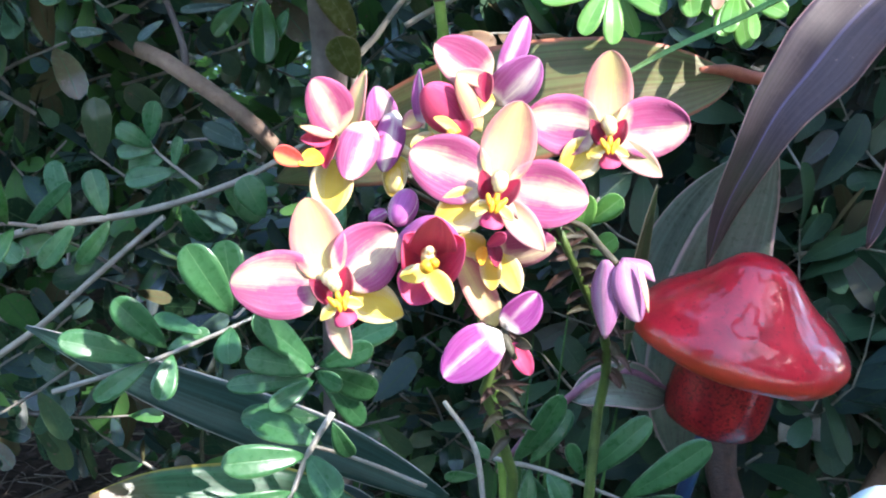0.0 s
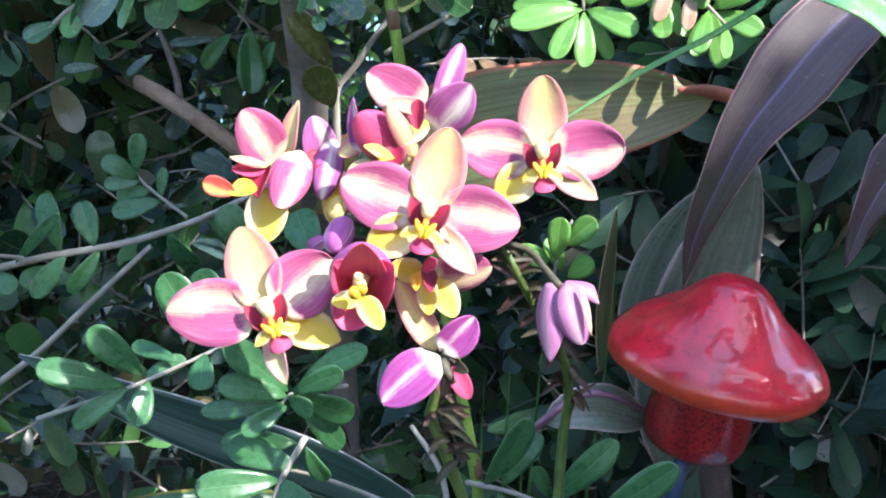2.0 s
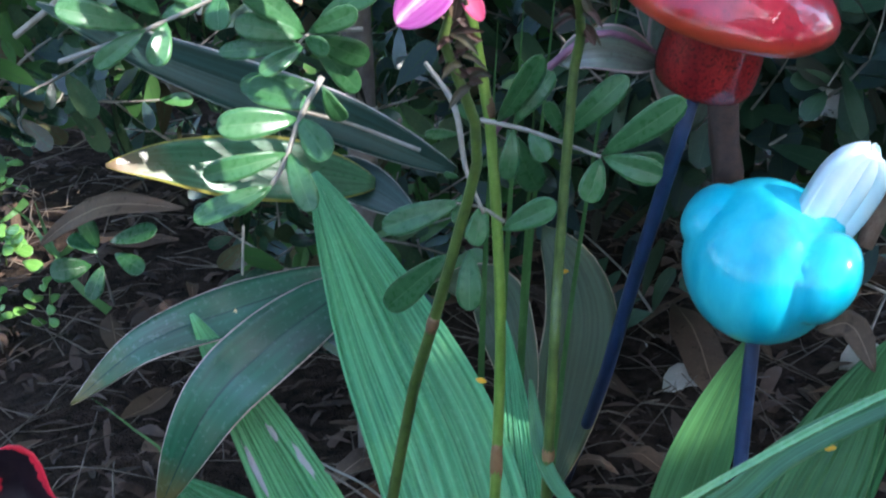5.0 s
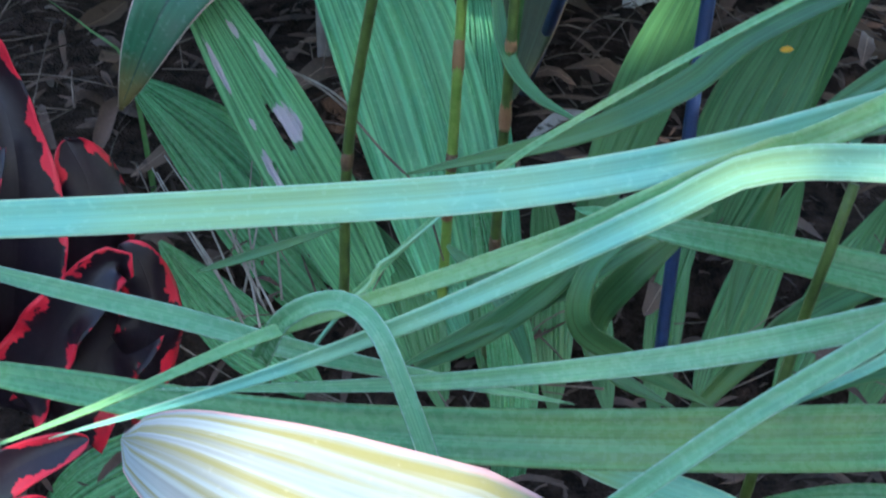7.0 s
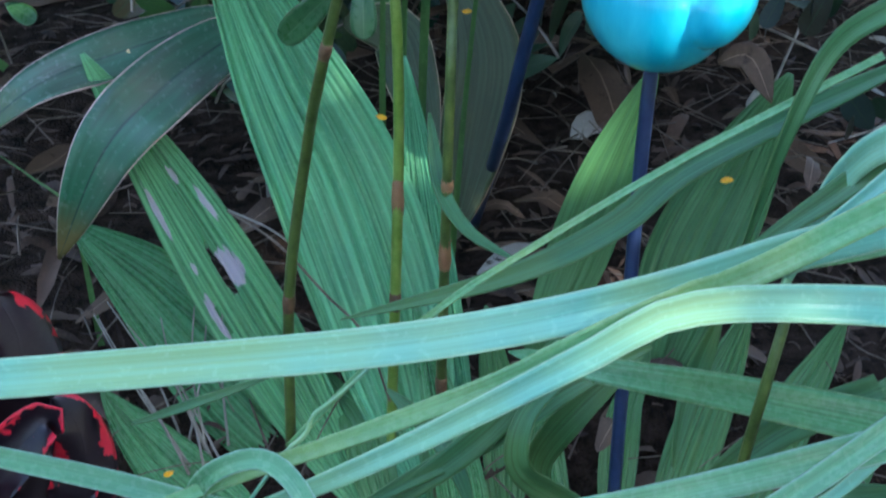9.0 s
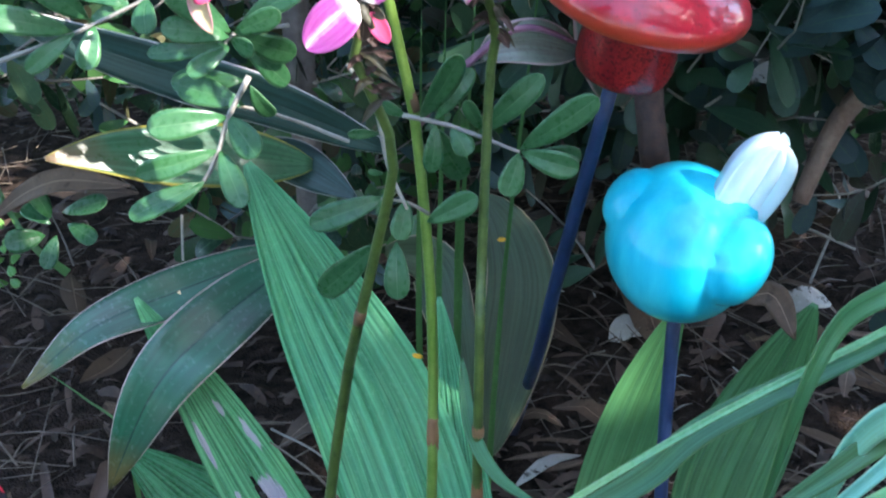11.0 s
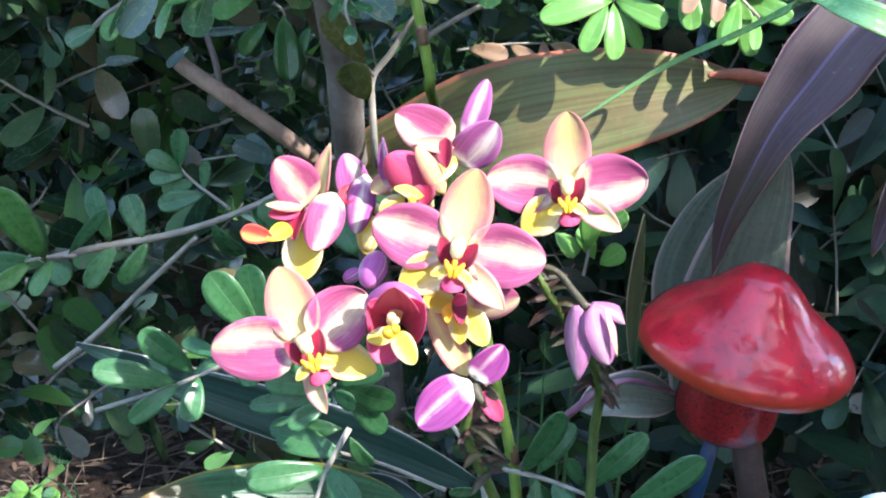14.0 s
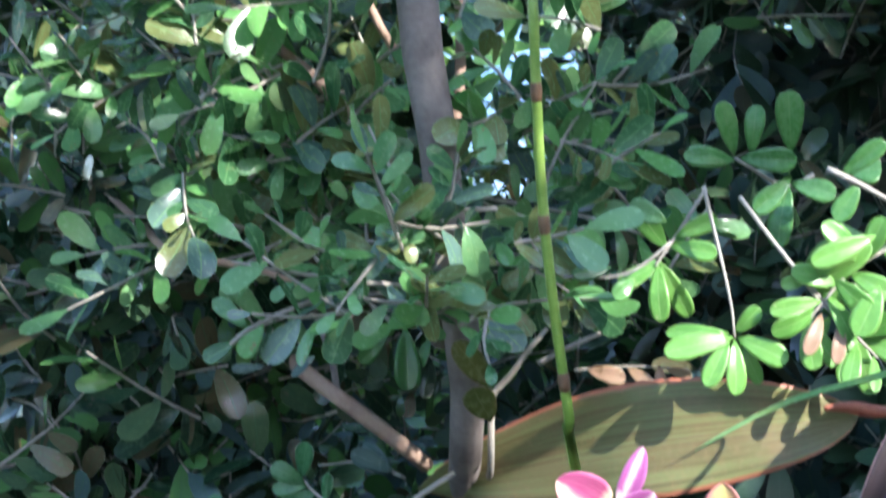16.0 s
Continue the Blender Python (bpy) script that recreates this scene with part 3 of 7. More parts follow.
litter(20, 0.08, 0.42, 0.52, 0.90, 0.002, 0.018, M_PALEDEAD, "pale_leaf_litter", "pale spotted dead leaves on the mulch", 7)
litter(190, -0.45, 0.55, 0.35, 1.2, 0.0, 0.034, M_DEAD, "fallen_leaves", "dry brown fallen leaves on the mulch", 5)


def straws():
    rnd = random.Random(8)
    datas = []
    for i in range(900):
        p = Vector((rnd.uniform(-0.4, 0.5), rnd.uniform(0.34, 1.1), rnd.uniform(0.0, 0.012)))
        p.z -= sink(p.y)
        a = rnd.random() * 6.28
        d = Vector((math.cos(a), math.sin(a), rnd.uniform(-0.1, 0.25))) * rnd.uniform(0.02, 0.09)
        datas.append(tube([p, p + d * 0.5 + Vector((0, 0, rnd.uniform(-0.004, 0.008))), p + d], [rnd.uniform(0.0003, 0.0008), 0.0003], 4, 6))
    tagged(new("dry_straws", mesh_of("dry_straws", *joined(datas), M_STRAW)), "thin pale dry stems lying on the mulch", "straw", kind="stuff")


straws()


# ==== shrub ====


def leaf_data(base, tip, width, face, kind="obovate", n=8, m=4, bend=0.06, fold=0.10, seed=0, wave=0.0):
    b, t = Vector(base), Vector(tip)
    mid = b.lerp(t, 0.5) + Vector(face).normalized() * (t - b).length * bend
    return sheet([b, mid, t], width, kind, face, n, m, fold=fold, seed=seed, wave=wave)


def wild_face(rnd):
    """Leaves lie open to the sky, tilted every way."""
    return Vector((rnd.uniform(-0.9, 0.9), rnd.uniform(-1.0, 0.15), rnd.uniform(0.1, 1.2)))


def foliage(name, label, material, count, box, leaf, width_ratio, seed, per=7, twig_mat=M_TWIG, keep=None, twig_r=0.0007):
    """A thicket: short twigs with paired leaves, strewn in a box."""
    rnd = random.Random(seed)
    lv, tw = [], []
    (x0, x1), (y0, y1), (z0, z1) = box
    for i in range(count):
        p = Vector((rnd.uniform(x0, x1), rnd.uniform(y0, y1), rnd.uniform(z0, z1)))
        if keep and not keep(p, rnd):
            continue
        d = Vector((rnd.uniform(-1, 1), rnd.uniform(-0.8, 0.4), rnd.uniform(-0.35, 0.9))).normalized()
        L = leaf * rnd.uniform(1.5, 3.2)
        end = p + d * L
        mid = p + d * L * 0.5 + Vector((rnd.uniform(-1, 1), rnd.uniform(-1, 1), rnd.uniform(-1, 1))) * L * 0.08
        tw.append(tube([p, mid, end], [twig_r * 1.4, twig_r * 0.7], 4, 5, False))
        line = spline([p, mid, end], per)
        for k, q in enumerate(line):
            for sgn in ((-1, 1) if k < per - 1 else (1,)):
                if rnd.random() < 0.18:
                    continue
                out = d.cross(Vector((rnd.uniform(-0.4, 0.4), 1, rnd.uniform(-0.4, 0.4)))).normalized() * sgn
                dirn = (out * rnd.uniform(0.6, 1.0) + d * rnd.uniform(0.2, 0.8) + Vector((0, -0.25, 0)))
                if k == per - 1:
                    dirn = d
                l = leaf * rnd.uniform(0.55, 1.40)
                lv.append(leaf_data(q, q + dirn.normalized() * l, l * width_ratio * rnd.uniform(0.85, 1.15), wild_face(rnd), "obovate", 5 if leaf > 0.04 else 7, 2,
                                    rnd.uniform(-0.1, 0.15), rnd.uniform(0.0, 0.25), i))
    tagged(new(name, mesh_of(name, *joined(lv), material)), label, "shrub foliage", kind="stuff")
    tagged(new(name + "_twigs", mesh_of(name + "_twigs", *joined(tw), twig_mat)), "thin grey twigs inside the shrub", "twigs", kind="stuff")


EYE = Vector((0.0076, -0.0125, 0.5276))


def clear(p, rnd):
    """Keeps the trunk and the peephole beside it free of leaves."""
    t = (0.62 - EYE.y) / max(p.y - EYE.y, 0.05)
    q = EYE + (p - EYE) * t
    if p.y < 1.3 and q.x < -0.05 and q.z < (0.15 if q.x > -0.11 else 0.19) + 0.02 * math.sin(q.x * 40):
        return False
    if p.y < 1.0 and q.x > 0.09 and q.z < 0.185 + 0.02 * math.sin(q.x * 50):
        return rnd.random() < 0.10
    for soil in (Vector((-0.300, 0.890, 0.0)),):
        w = p - soil
        if (w - SUN_FROM * w.dot(SUN_FROM)).length < 0.10:
            return False
    if abs(q.x + 0.042) < 0.024 and 0.478 < q.z < 0.66 and p.y < 0.64:
        return rnd.random() < 0.10
    if abs(q.x + 0.004) < (0.040 if p.y < 1.3 else 0.03) and 0.455 < q.z < 0.56:
        return rnd.random() < 0.03
    if p.y > 0.64 and -0.09 < q.x < 0.07 and 0.37 < q.z < 0.47 and p.y < 1.5:
        return rnd.random() < 0.22
    if q.z > 0.43 and q.x < -0.05 and p.y < 1.3:
        return rnd.random() < (0.45 if p.y < 0.85 else 0.12)
    if q.z > 0.465 and q.x > 0.025 and p.y < 1.3:
        return rnd.random() < 0.10
    return True


foliage("shrub_foliage", "dense shaded shrub foliage of small dark green leaves", M_HEDGE, 1350, ((-0.34, 0.02), (0.58, 0.80), (0.05, 0.66)), 0.022, 0.58, 11, keep=clear)
foliage("shrub_foliage_high", "dense shaded shrub foliage of small dark green leaves", M_HEDGE, 680, ((-0.04, 0.36), (0.66, 0.90), (0.12, 0.66)), 0.022, 0.58, 12, keep=clear)
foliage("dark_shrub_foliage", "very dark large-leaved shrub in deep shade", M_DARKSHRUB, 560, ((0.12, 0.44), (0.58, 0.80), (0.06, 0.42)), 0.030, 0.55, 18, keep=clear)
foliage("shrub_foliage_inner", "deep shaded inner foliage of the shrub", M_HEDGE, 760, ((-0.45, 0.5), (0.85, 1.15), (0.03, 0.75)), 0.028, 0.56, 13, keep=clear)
# the hollow's deep shade comes from the dark leaf colour
foliage("dark_shrub_inner", "dark-toned leaves filling the shaded hollow of the large-leaved shrub", M_DARKSHRUB, 720, ((0.06, 0.66), (0.92, 1.25), (0.35, 0.95)), 0.036, 0.55, 19)
# two thickets added out of sight above, to keep sky off the shrubs
foliage("shrub_foliage_crown", "added foliage above the view, shading the right-hand shrub", M_HEDGE, 320, ((0.05, 0.62), (0.56, 1.02), (0.62, 0.86)), 0.034, 0.56, 29)
foliage("shrub_foliage_roof", "added foliage above the view, shading the left-hand shrub", M_HEDGE, 260, ((-0.44, -0.07), (0.40, 0.66), (0.66, 0.84)), 0.032, 0.56, 43)
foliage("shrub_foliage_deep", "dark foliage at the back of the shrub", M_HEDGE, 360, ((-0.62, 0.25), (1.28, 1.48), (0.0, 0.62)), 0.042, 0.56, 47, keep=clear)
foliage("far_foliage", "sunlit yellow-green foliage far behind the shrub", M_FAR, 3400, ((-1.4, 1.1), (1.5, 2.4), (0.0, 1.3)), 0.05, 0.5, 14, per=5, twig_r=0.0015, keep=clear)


foliage("shrub_foliage_near", "mid-green shrub leaves in front of the trunk", M_MID, 170, ((-0.20, 0.12), (0.535, 0.57), (0.475, 0.565)), 0.018, 0.6, 15, per=6, keep=clear)
foliage("shrub_foliage_trunk", "mid-green shrub leaves hiding the middle of the trunk", M_MID, 22, ((-0.065, 0.01), (0.455, 0.478), (0.425, 0.470)), 0.016, 0.6, 17, per=5)
foliage("shrub_foliage_middle", "mid-green shrub leaves on fine twigs beside the trunk", M_MID, 24, ((-0.17, -0.03), (0.55, 0.60), (0.425, 0.475)), 0.019, 0.6, 41, per=6)
foliage("shrub_foliage_stalk", "mid-green shrub leaves crossing behind the tall stalk", M_MID, 22, ((-0.01, 0.075), (0.52, 0.56), (0.425, 0.510)), 0.018, 0.6, 45, per=6)
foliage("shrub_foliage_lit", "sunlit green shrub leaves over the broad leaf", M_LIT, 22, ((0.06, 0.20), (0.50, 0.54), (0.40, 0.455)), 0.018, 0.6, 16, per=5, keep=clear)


def surrounding_hedge():
    """Unseen shrubs added round the bed, beside and behind the view, blocking sky."""
    rnd = random.Random(21)
    lv = []
    for i in range(4000):
        a = rnd.uniform(-0.35, math.pi + 0.35)
        tall = 1.15 if a < 1.25 else 1.9
        r = rnd.uniform(1.25, 1.75)
        p = Vector((math.cos(a) * r, 0.35 - math.sin(a) * r, rnd.uniform(0.0, tall) * rnd.uniform(0.7, 1.0)))
        d = Vector((rnd.uniform(-1, 1), rnd.uniform(-1, 1), rnd.uniform(-0.5, 0.6))).normalized()
        L = rnd.uniform(0.08, 0.16)
        lv.append(leaf_data(p, p + d * L, L * 0.5, Vector((-math.cos(a), math.sin(a), 0.5)), "elliptic", 5, 2, 0.05, 0.1, i))
    tagged(new("garden_hedge", mesh_of("garden_hedge", *joined(lv), M_HEDGE)), "unseen green shrubs added round the flower bed to block sky", "hedge", kind="stuff")


surrounding_hedge()


# board added to show as the pale blue gap beside the trunk
def far_board():
    bm = bmesh.new()
    bmesh.ops.create_cube(bm, size=1.0, matrix=Matrix.Translation((0.2, 3.6, 0.9)) @ Matrix.Diagonal((7, 0.12, 1.8, 1)))
    bmesh.ops.bevel(bm, geom=bm.edges[:], offset=0.02, segments=2, affect='EDGES')
    me = bpy.data.meshes.new("board_far")
    bm.to_mesh(me)
    bm.free()
    me.materials.append(M_BOARD)
    tagged(new("board_far", me), "pale blue board added behind the shrubs", "wall", kind="structure")


far_board()


def branch(name, pts, radii, material, label, category="branch", sides=8):
    return thing(name, tube(pts, radii, sides, 20), material, label, category)


def shrub_sprig(label, stem, r, leaves, material, face=CAM_SIDE, seed=0, group="shrub sprigs"):
    """A leafy twig: stem points, then leaves as (base, tip, width)."""
    rnd = random.Random(seed)
    top = root("shrub_sprig", stem[0], label, "shrub twig", group)
    part("stem", tube(stem, [r, r * 0.6], 7, 14), M_TWIG, top)
    for b, t, w in leaves:
        f = Vector(face) + Vector((rnd.uniform(-0.35, 0.35), 0, rnd.uniform(-0.25, 0.45)))
        part("leaf", leaf_data(b, t, w, f, "obovate", 10, 6, rnd.uniform(0.0, 0.10), rnd.uniform(0.05, 0.2), seed + len(top.children)), material, top,
             thick=0.0004)
    return top


# arching twig above the brown branch
shrub_sprig("grey twig with broad green leaves in half shade", [(-0.1100, 0.4900, 0.4110), (-0.0990, 0.4900, 0.4200), (-0.0740, 0.4900, 0.4310), (-0.0470, 0.4900, 0.4340), (-0.0340, 0.4900, 0.4300), (-0.0200, 0.4900, 0.4230), (-0.0090, 0.4900, 0.4130)], 0.0011, [
    ((-0.0940, 0.4900, 0.4220), (-0.1090, 0.4840, 0.4410), 0.0106),
    ((-0.1010, 0.4900, 0.4190), (-0.1160, 0.4940, 0.4300), 0.0096),
    ((-0.0950, 0.4900, 0.4210), (-0.1040, 0.4880, 0.4080), 0.0115),
    ((-0.0840, 0.4900, 0.4270), (-0.0810, 0.4960, 0.4130), 0.0092),
    ((-0.1070, 0.4900, 0.4130), (-0.1180, 0.4840, 0.4070), 0.0101),
    ((-0.0650, 0.4900, 0.4330), (-0.0740, 0.4940, 0.4370), 0.0078),
], M_MID, seed=71)
# fresh cluster beside it
shrub_sprig("short twig with a cluster of fresh green leaves", [(-0.0440, 0.4900, 0.4540), (-0.0620, 0.4900, 0.4550), (-0.0720, 0.4900, 0.4470)], 0.0008, [
    ((-0.0700, 0.4900, 0.4480), (-0.0650, 0.4840, 0.4580), 0.0064),
    ((-0.0730, 0.4900, 0.4450), (-0.0870, 0.4940, 0.4410), 0.0062),
    ((-0.0730, 0.4900, 0.4450), (-0.0770, 0.4880, 0.4320), 0.0078),
    ((-0.0700, 0.4900, 0.4430), (-0.0620, 0.4960, 0.4360), 0.0092),
    ((-0.0640, 0.4900, 0.4550), (-0.0720, 0.4840, 0.4570), 0.0060),
], M_HALF, seed=72)
# leaves before the trunk
shrub_sprig("grey twig with broad green leaves in half shade", [(-0.0020, 0.4750, 0.4700), (-0.0190, 0.4750, 0.4690), (-0.0320, 0.4750, 0.4640), (-0.0460, 0.4750, 0.4570)], 0.0009, [
    ((-0.0320, 0.4750, 0.4660), (-0.0400, 0.4690, 0.4840), 0.0107),
    ((-0.0420, 0.4750, 0.4620), (-0.0570, 0.4790, 0.4770), 0.0098),
    ((-0.0590, 0.4750, 0.4730), (-0.0640, 0.4730, 0.4800), 0.0067),
    ((-0.0490, 0.4750, 0.4540), (-0.0640, 0.4810, 0.4580), 0.0093),
    ((-0.0360, 0.4750, 0.4630), (-0.0280, 0.4690, 0.4530), 0.0089),
    ((-0.0270, 0.4750, 0.4650), (-0.0220, 0.4790, 0.4520), 0.0085),
    ((-0.0140, 0.4750, 0.4690), (-0.0200, 0.4730, 0.4790), 0.0085),
], M_MID, seed=73)
# leaves crossing behind the stalk
shrub_sprig("grey twig with broad green leaves in half shade", [(0.0160, 0.4850, 0.4470), (0.0110, 0.4850, 0.4580), (0.0140, 0.4850, 0.4640), (-0.0040, 0.4850, 0.4690)], 0.0008, [
    ((0.0090, 0.4850, 0.4620), (-0.0030, 0.4790, 0.4690), 0.0095),
    ((0.0010, 0.4850, 0.4580), (-0.0090, 0.4890, 0.4500), 0.0091),
    ((0.0130, 0.4850, 0.4450), (-0.0000, 0.4830, 0.4390), 0.0104),
    ((0.0110, 0.4850, 0.4410), (0.0040, 0.4910, 0.4260), 0.0114),
    ((-0.0020, 0.4850, 0.4560), (0.0030, 0.4790, 0.4480), 0.0086),
    ((-0.0150, 0.4850, 0.4470), (-0.0040, 0.4890, 0.4390), 0.0091),
], M_MID, seed=74)
# leaves beyond the stalk
shrub_sprig("grey twig with broad green leaves in half shade", [(0.0650, 0.4900, 0.4560), (0.0530, 0.4900, 0.4460), (0.0420, 0.4900, 0.4420), (0.0240, 0.4900, 0.4420)], 0.0008, [
    ((0.0420, 0.4900, 0.4460), (0.0270, 0.4840, 0.4440), 0.0101),
    ((0.0270, 0.4900, 0.4400), (0.0200, 0.4940, 0.4470), 0.0087),
    ((0.0400, 0.4900, 0.4530), (0.0280, 0.4880, 0.4600), 0.0106),
    ((0.0630, 0.4900, 0.4640), (0.0490, 0.4960, 0.4700), 0.0119),
    ((0.0510, 0.4900, 0.4410), (0.0430, 0.4840, 0.4350), 0.0096),
    ((0.0240, 0.4900, 0.4580), (0.0290, 0.4940, 0.4490), 0.0087),
], M_MID, seed=75)
# grey leaves in the shade
shrub_sprig("thin twig with dull blue-grey leaves", [(-0.0420, 0.5300, 0.3450), (-0.0520, 0.5300, 0.3500), (-0.0630, 0.5300, 0.3520), (-0.0800, 0.5300, 0.3500)], 0.0007, [
    ((-0.0470, 0.5300, 0.3480), (-0.0650, 0.5240, 0.3580), 0.0114),
    ((-0.0490, 0.5300, 0.3520), (-0.0610, 0.5340, 0.3590), 0.0084),
    ((-0.1030, 0.5300, 0.3940), (-0.1170, 0.5280, 0.3930), 0.0059),
    ((-0.0540, 0.5300, 0.4060), (-0.0750, 0.5360, 0.4030), 0.0054),
    ((-0.0810, 0.5300, 0.3990), (-0.0900, 0.5240, 0.3910), 0.0054),
], M_BLUEGREY, seed=76)
# glossy leaf under the twig
shrub_sprig("thin twig with large glossy dark leaves", [(-0.0470, 0.5400, 0.4150), (-0.0430, 0.5400, 0.4110), (-0.0420, 0.5400, 0.4050)], 0.0007, [
    ((-0.0430, 0.5400, 0.4100), (-0.0410, 0.5340, 0.3830), 0.0156),
    ((-0.0500, 0.5400, 0.4070), (-0.0630, 0.5440, 0.3930), 0.0111),
    ((-0.0320, 0.5400, 0.4050), (-0.0370, 0.5380, 0.3930), 0.0086),
], M_GLOSS, seed=77)
# olive leaves on the forked twig
shrub_sprig("two olive-green leaves on the forked grey twig", [(-0.0030, 0.5080, 0.3890), (-0.0050, 0.4920, 0.3970), (-0.0070, 0.4860, 0.4010)], 0.0007, [
    ((-0.0040, 0.4900, 0.3970), (-0.0180, 0.4780, 0.4180), 0.0137),
    ((-0.0040, 0.4940, 0.3820), (-0.0110, 0.4840, 0.3980), 0.0169),
], M_OLIVE, seed=78)
# large leaf at the end of the left twig
shrub_sprig("twig ending in large smooth green leaves", [(-0.1170, 0.4650, 0.3280), (-0.1240, 0.4550, 0.3310), (-0.1310, 0.4500, 0.3310)], 0.0009, [
    ((-0.1230, 0.4500, 0.3320), (-0.1350, 0.4400, 0.3620), 0.0166),
    ((-0.1300, 0.4520, 0.3300), (-0.1400, 0.4420, 0.3230), 0.0091),
    ((-0.1230, 0.4580, 0.3290), (-0.1290, 0.4480, 0.3180), 0.0087),
], M_HALF, seed=81)
# left sprig in front of the orchid
shrub_sprig("grey twig with glossy oval green leaves", [(-0.1069, 0.4400, 0.2743), (-0.0718, 0.4320, 0.2888), (-0.0382, 0.4320, 0.3043), (-0.0314, 0.4400, 0.3062)], 0.0010, [
    ((-0.0723, 0.4310, 0.2896), (-0.0999, 0.4200, 0.2998), 0.0135),
    ((-0.0658, 0.4310, 0.2942), (-0.0824, 0.4250, 0.3126), 0.0140),
    ((-0.0715, 0.4310, 0.2892), (-0.0896, 0.4250, 0.2769), 0.0100),
    ((-0.0637, 0.4300, 0.2921), (-0.0668, 0.4200, 0.2790), 0.0115),
    ((-0.0529, 0.4310, 0.2992), (-0.0715, 0.4400, 0.3024), 0.0080),
    ((-0.0440, 0.4310, 0.3020), (-0.0440, 0.4240, 0.2909), 0.0135),
    ((-0.0659, 0.4310, 0.2934), (-0.0518, 0.4360, 0.2987), 0.0085),
], M_SHRUB, seed=1)
# sprig under the flowers
shrub_sprig("grey twig with glossy oval green leaves", [(0.0042, 0.4500, 0.2846), (-0.0134, 0.4400, 0.2855), (-0.0180, 0.4350, 0.2829)], 0.0009, [
    ((-0.0153, 0.4350, 0.2871), (-0.0361, 0.4250, 0.3080), 0.0150),
    ((-0.0156, 0.4320, 0.2865), (-0.0388, 0.4250, 0.2931), 0.0130),
    ((-0.0164, 0.4300, 0.2842), (-0.0449, 0.4250, 0.2828), 0.0095),
    ((-0.0154, 0.4300, 0.2836), (-0.0300, 0.4200, 0.2766), 0.0095),
    ((-0.0136, 0.4320, 0.2882), (0.0047, 0.4250, 0.2979), 0.0110),
    ((-0.0148, 0.4300, 0.2863), (-0.0054, 0.4220, 0.2845), 0.0095),
    ((-0.0110, 0.4360, 0.2911), (0.0128, 0.4300, 0.3047), 0.0120),
    ((-0.0134, 0.4400, 0.2844), (0.0066, 0.4450, 0.2745), 0.0150),
    ((-0.0139, 0.4450, 0.2806), (0.0022, 0.4500, 0.2606), 0.0120),
    ((-0.0053, 0.4400, 0.2983), (-0.0073, 0.4400, 0.3149), 0.0120),
    ((-0.0140, 0.4450, 0.2644), (-0.0419, 0.4450, 0.2639), 0.0130),
], M_SHRUB, seed=2)
# sprig with the two rows of leaves below
shrub_sprig("bare-tipped grey twig with rounded green leaves", [(-0.0086, 0.4250, 0.2739), (-0.0170, 0.4220, 0.2591), (-0.0218, 0.4200, 0.2460), (-0.0290, 0.4180, 0.2335), (-0.0435, 0.4200, 0.2221)], 0.0012, [
    ((-0.0174, 0.4220, 0.2591), (-0.0453, 0.4120, 0.2595), 0.0150),
    ((-0.0169, 0.4220, 0.2595), (-0.0060, 0.4120, 0.2477), 0.0150),
    ((-0.0218, 0.4200, 0.2467), (-0.0514, 0.4120, 0.2409), 0.0120),
    ((-0.0210, 0.4200, 0.2471), (-0.0119, 0.4050, 0.2303), 0.0125),
    ((-0.0275, 0.4180, 0.2346), (-0.0552, 0.4080, 0.2250), 0.0115),
    ((-0.0268, 0.4180, 0.2358), (-0.0420, 0.4140, 0.2248), 0.0060),
    ((-0.0084, 0.4250, 0.2702), (-0.0023, 0.4320, 0.2551), 0.0095),
    ((-0.0121, 0.4300, 0.2604), (-0.0374, 0.4360, 0.2667), 0.0150),
], M_SHRUB, seed=3)
# sprig by the right stalk
shrub_sprig("pale twig with oval green leaves", [(0.0474, 0.4200, 0.2600), (0.0653, 0.4140, 0.2580), (0.0894, 0.4020, 0.2530)], 0.0010, [
    ((0.0894, 0.4020, 0.2537), (0.1160, 0.3960, 0.2761), 0.0140),
    ((0.0900, 0.4020, 0.2530), (0.1105, 0.3980, 0.2476), 0.0130),
    ((0.0894, 0.4020, 0.2524), (0.0840, 0.3920, 0.2403), 0.0125),
    ((0.0935, 0.4040, 0.2510), (0.1120, 0.4050, 0.2496), 0.0115),
    ((0.0751, 0.4080, 0.2576), (0.0974, 0.4040, 0.2814), 0.0125),
    ((0.0760, 0.4080, 0.2593), (0.0700, 0.4020, 0.2729), 0.0070),
    ((0.0538, 0.4180, 0.2594), (0.0686, 0.4120, 0.2863), 0.0125),
    ((0.0594, 0.4160, 0.2599), (0.0731, 0.4200, 0.2780), 0.0100),
    ((0.0594, 0.4160, 0.2582), (0.0575, 0.4120, 0.2404), 0.0100),
    ((0.0653, 0.4140, 0.2578), (0.0712, 0.4080, 0.2490), 0.0110),
    ((0.0574, 0.4200, 0.2564), (0.0697, 0.4300, 0.2291), 0.0140),
    ((0.0484, 0.4200, 0.2596), (0.0395, 0.4200, 0.2650), 0.0060),
], M_SHRUB, seed=4)
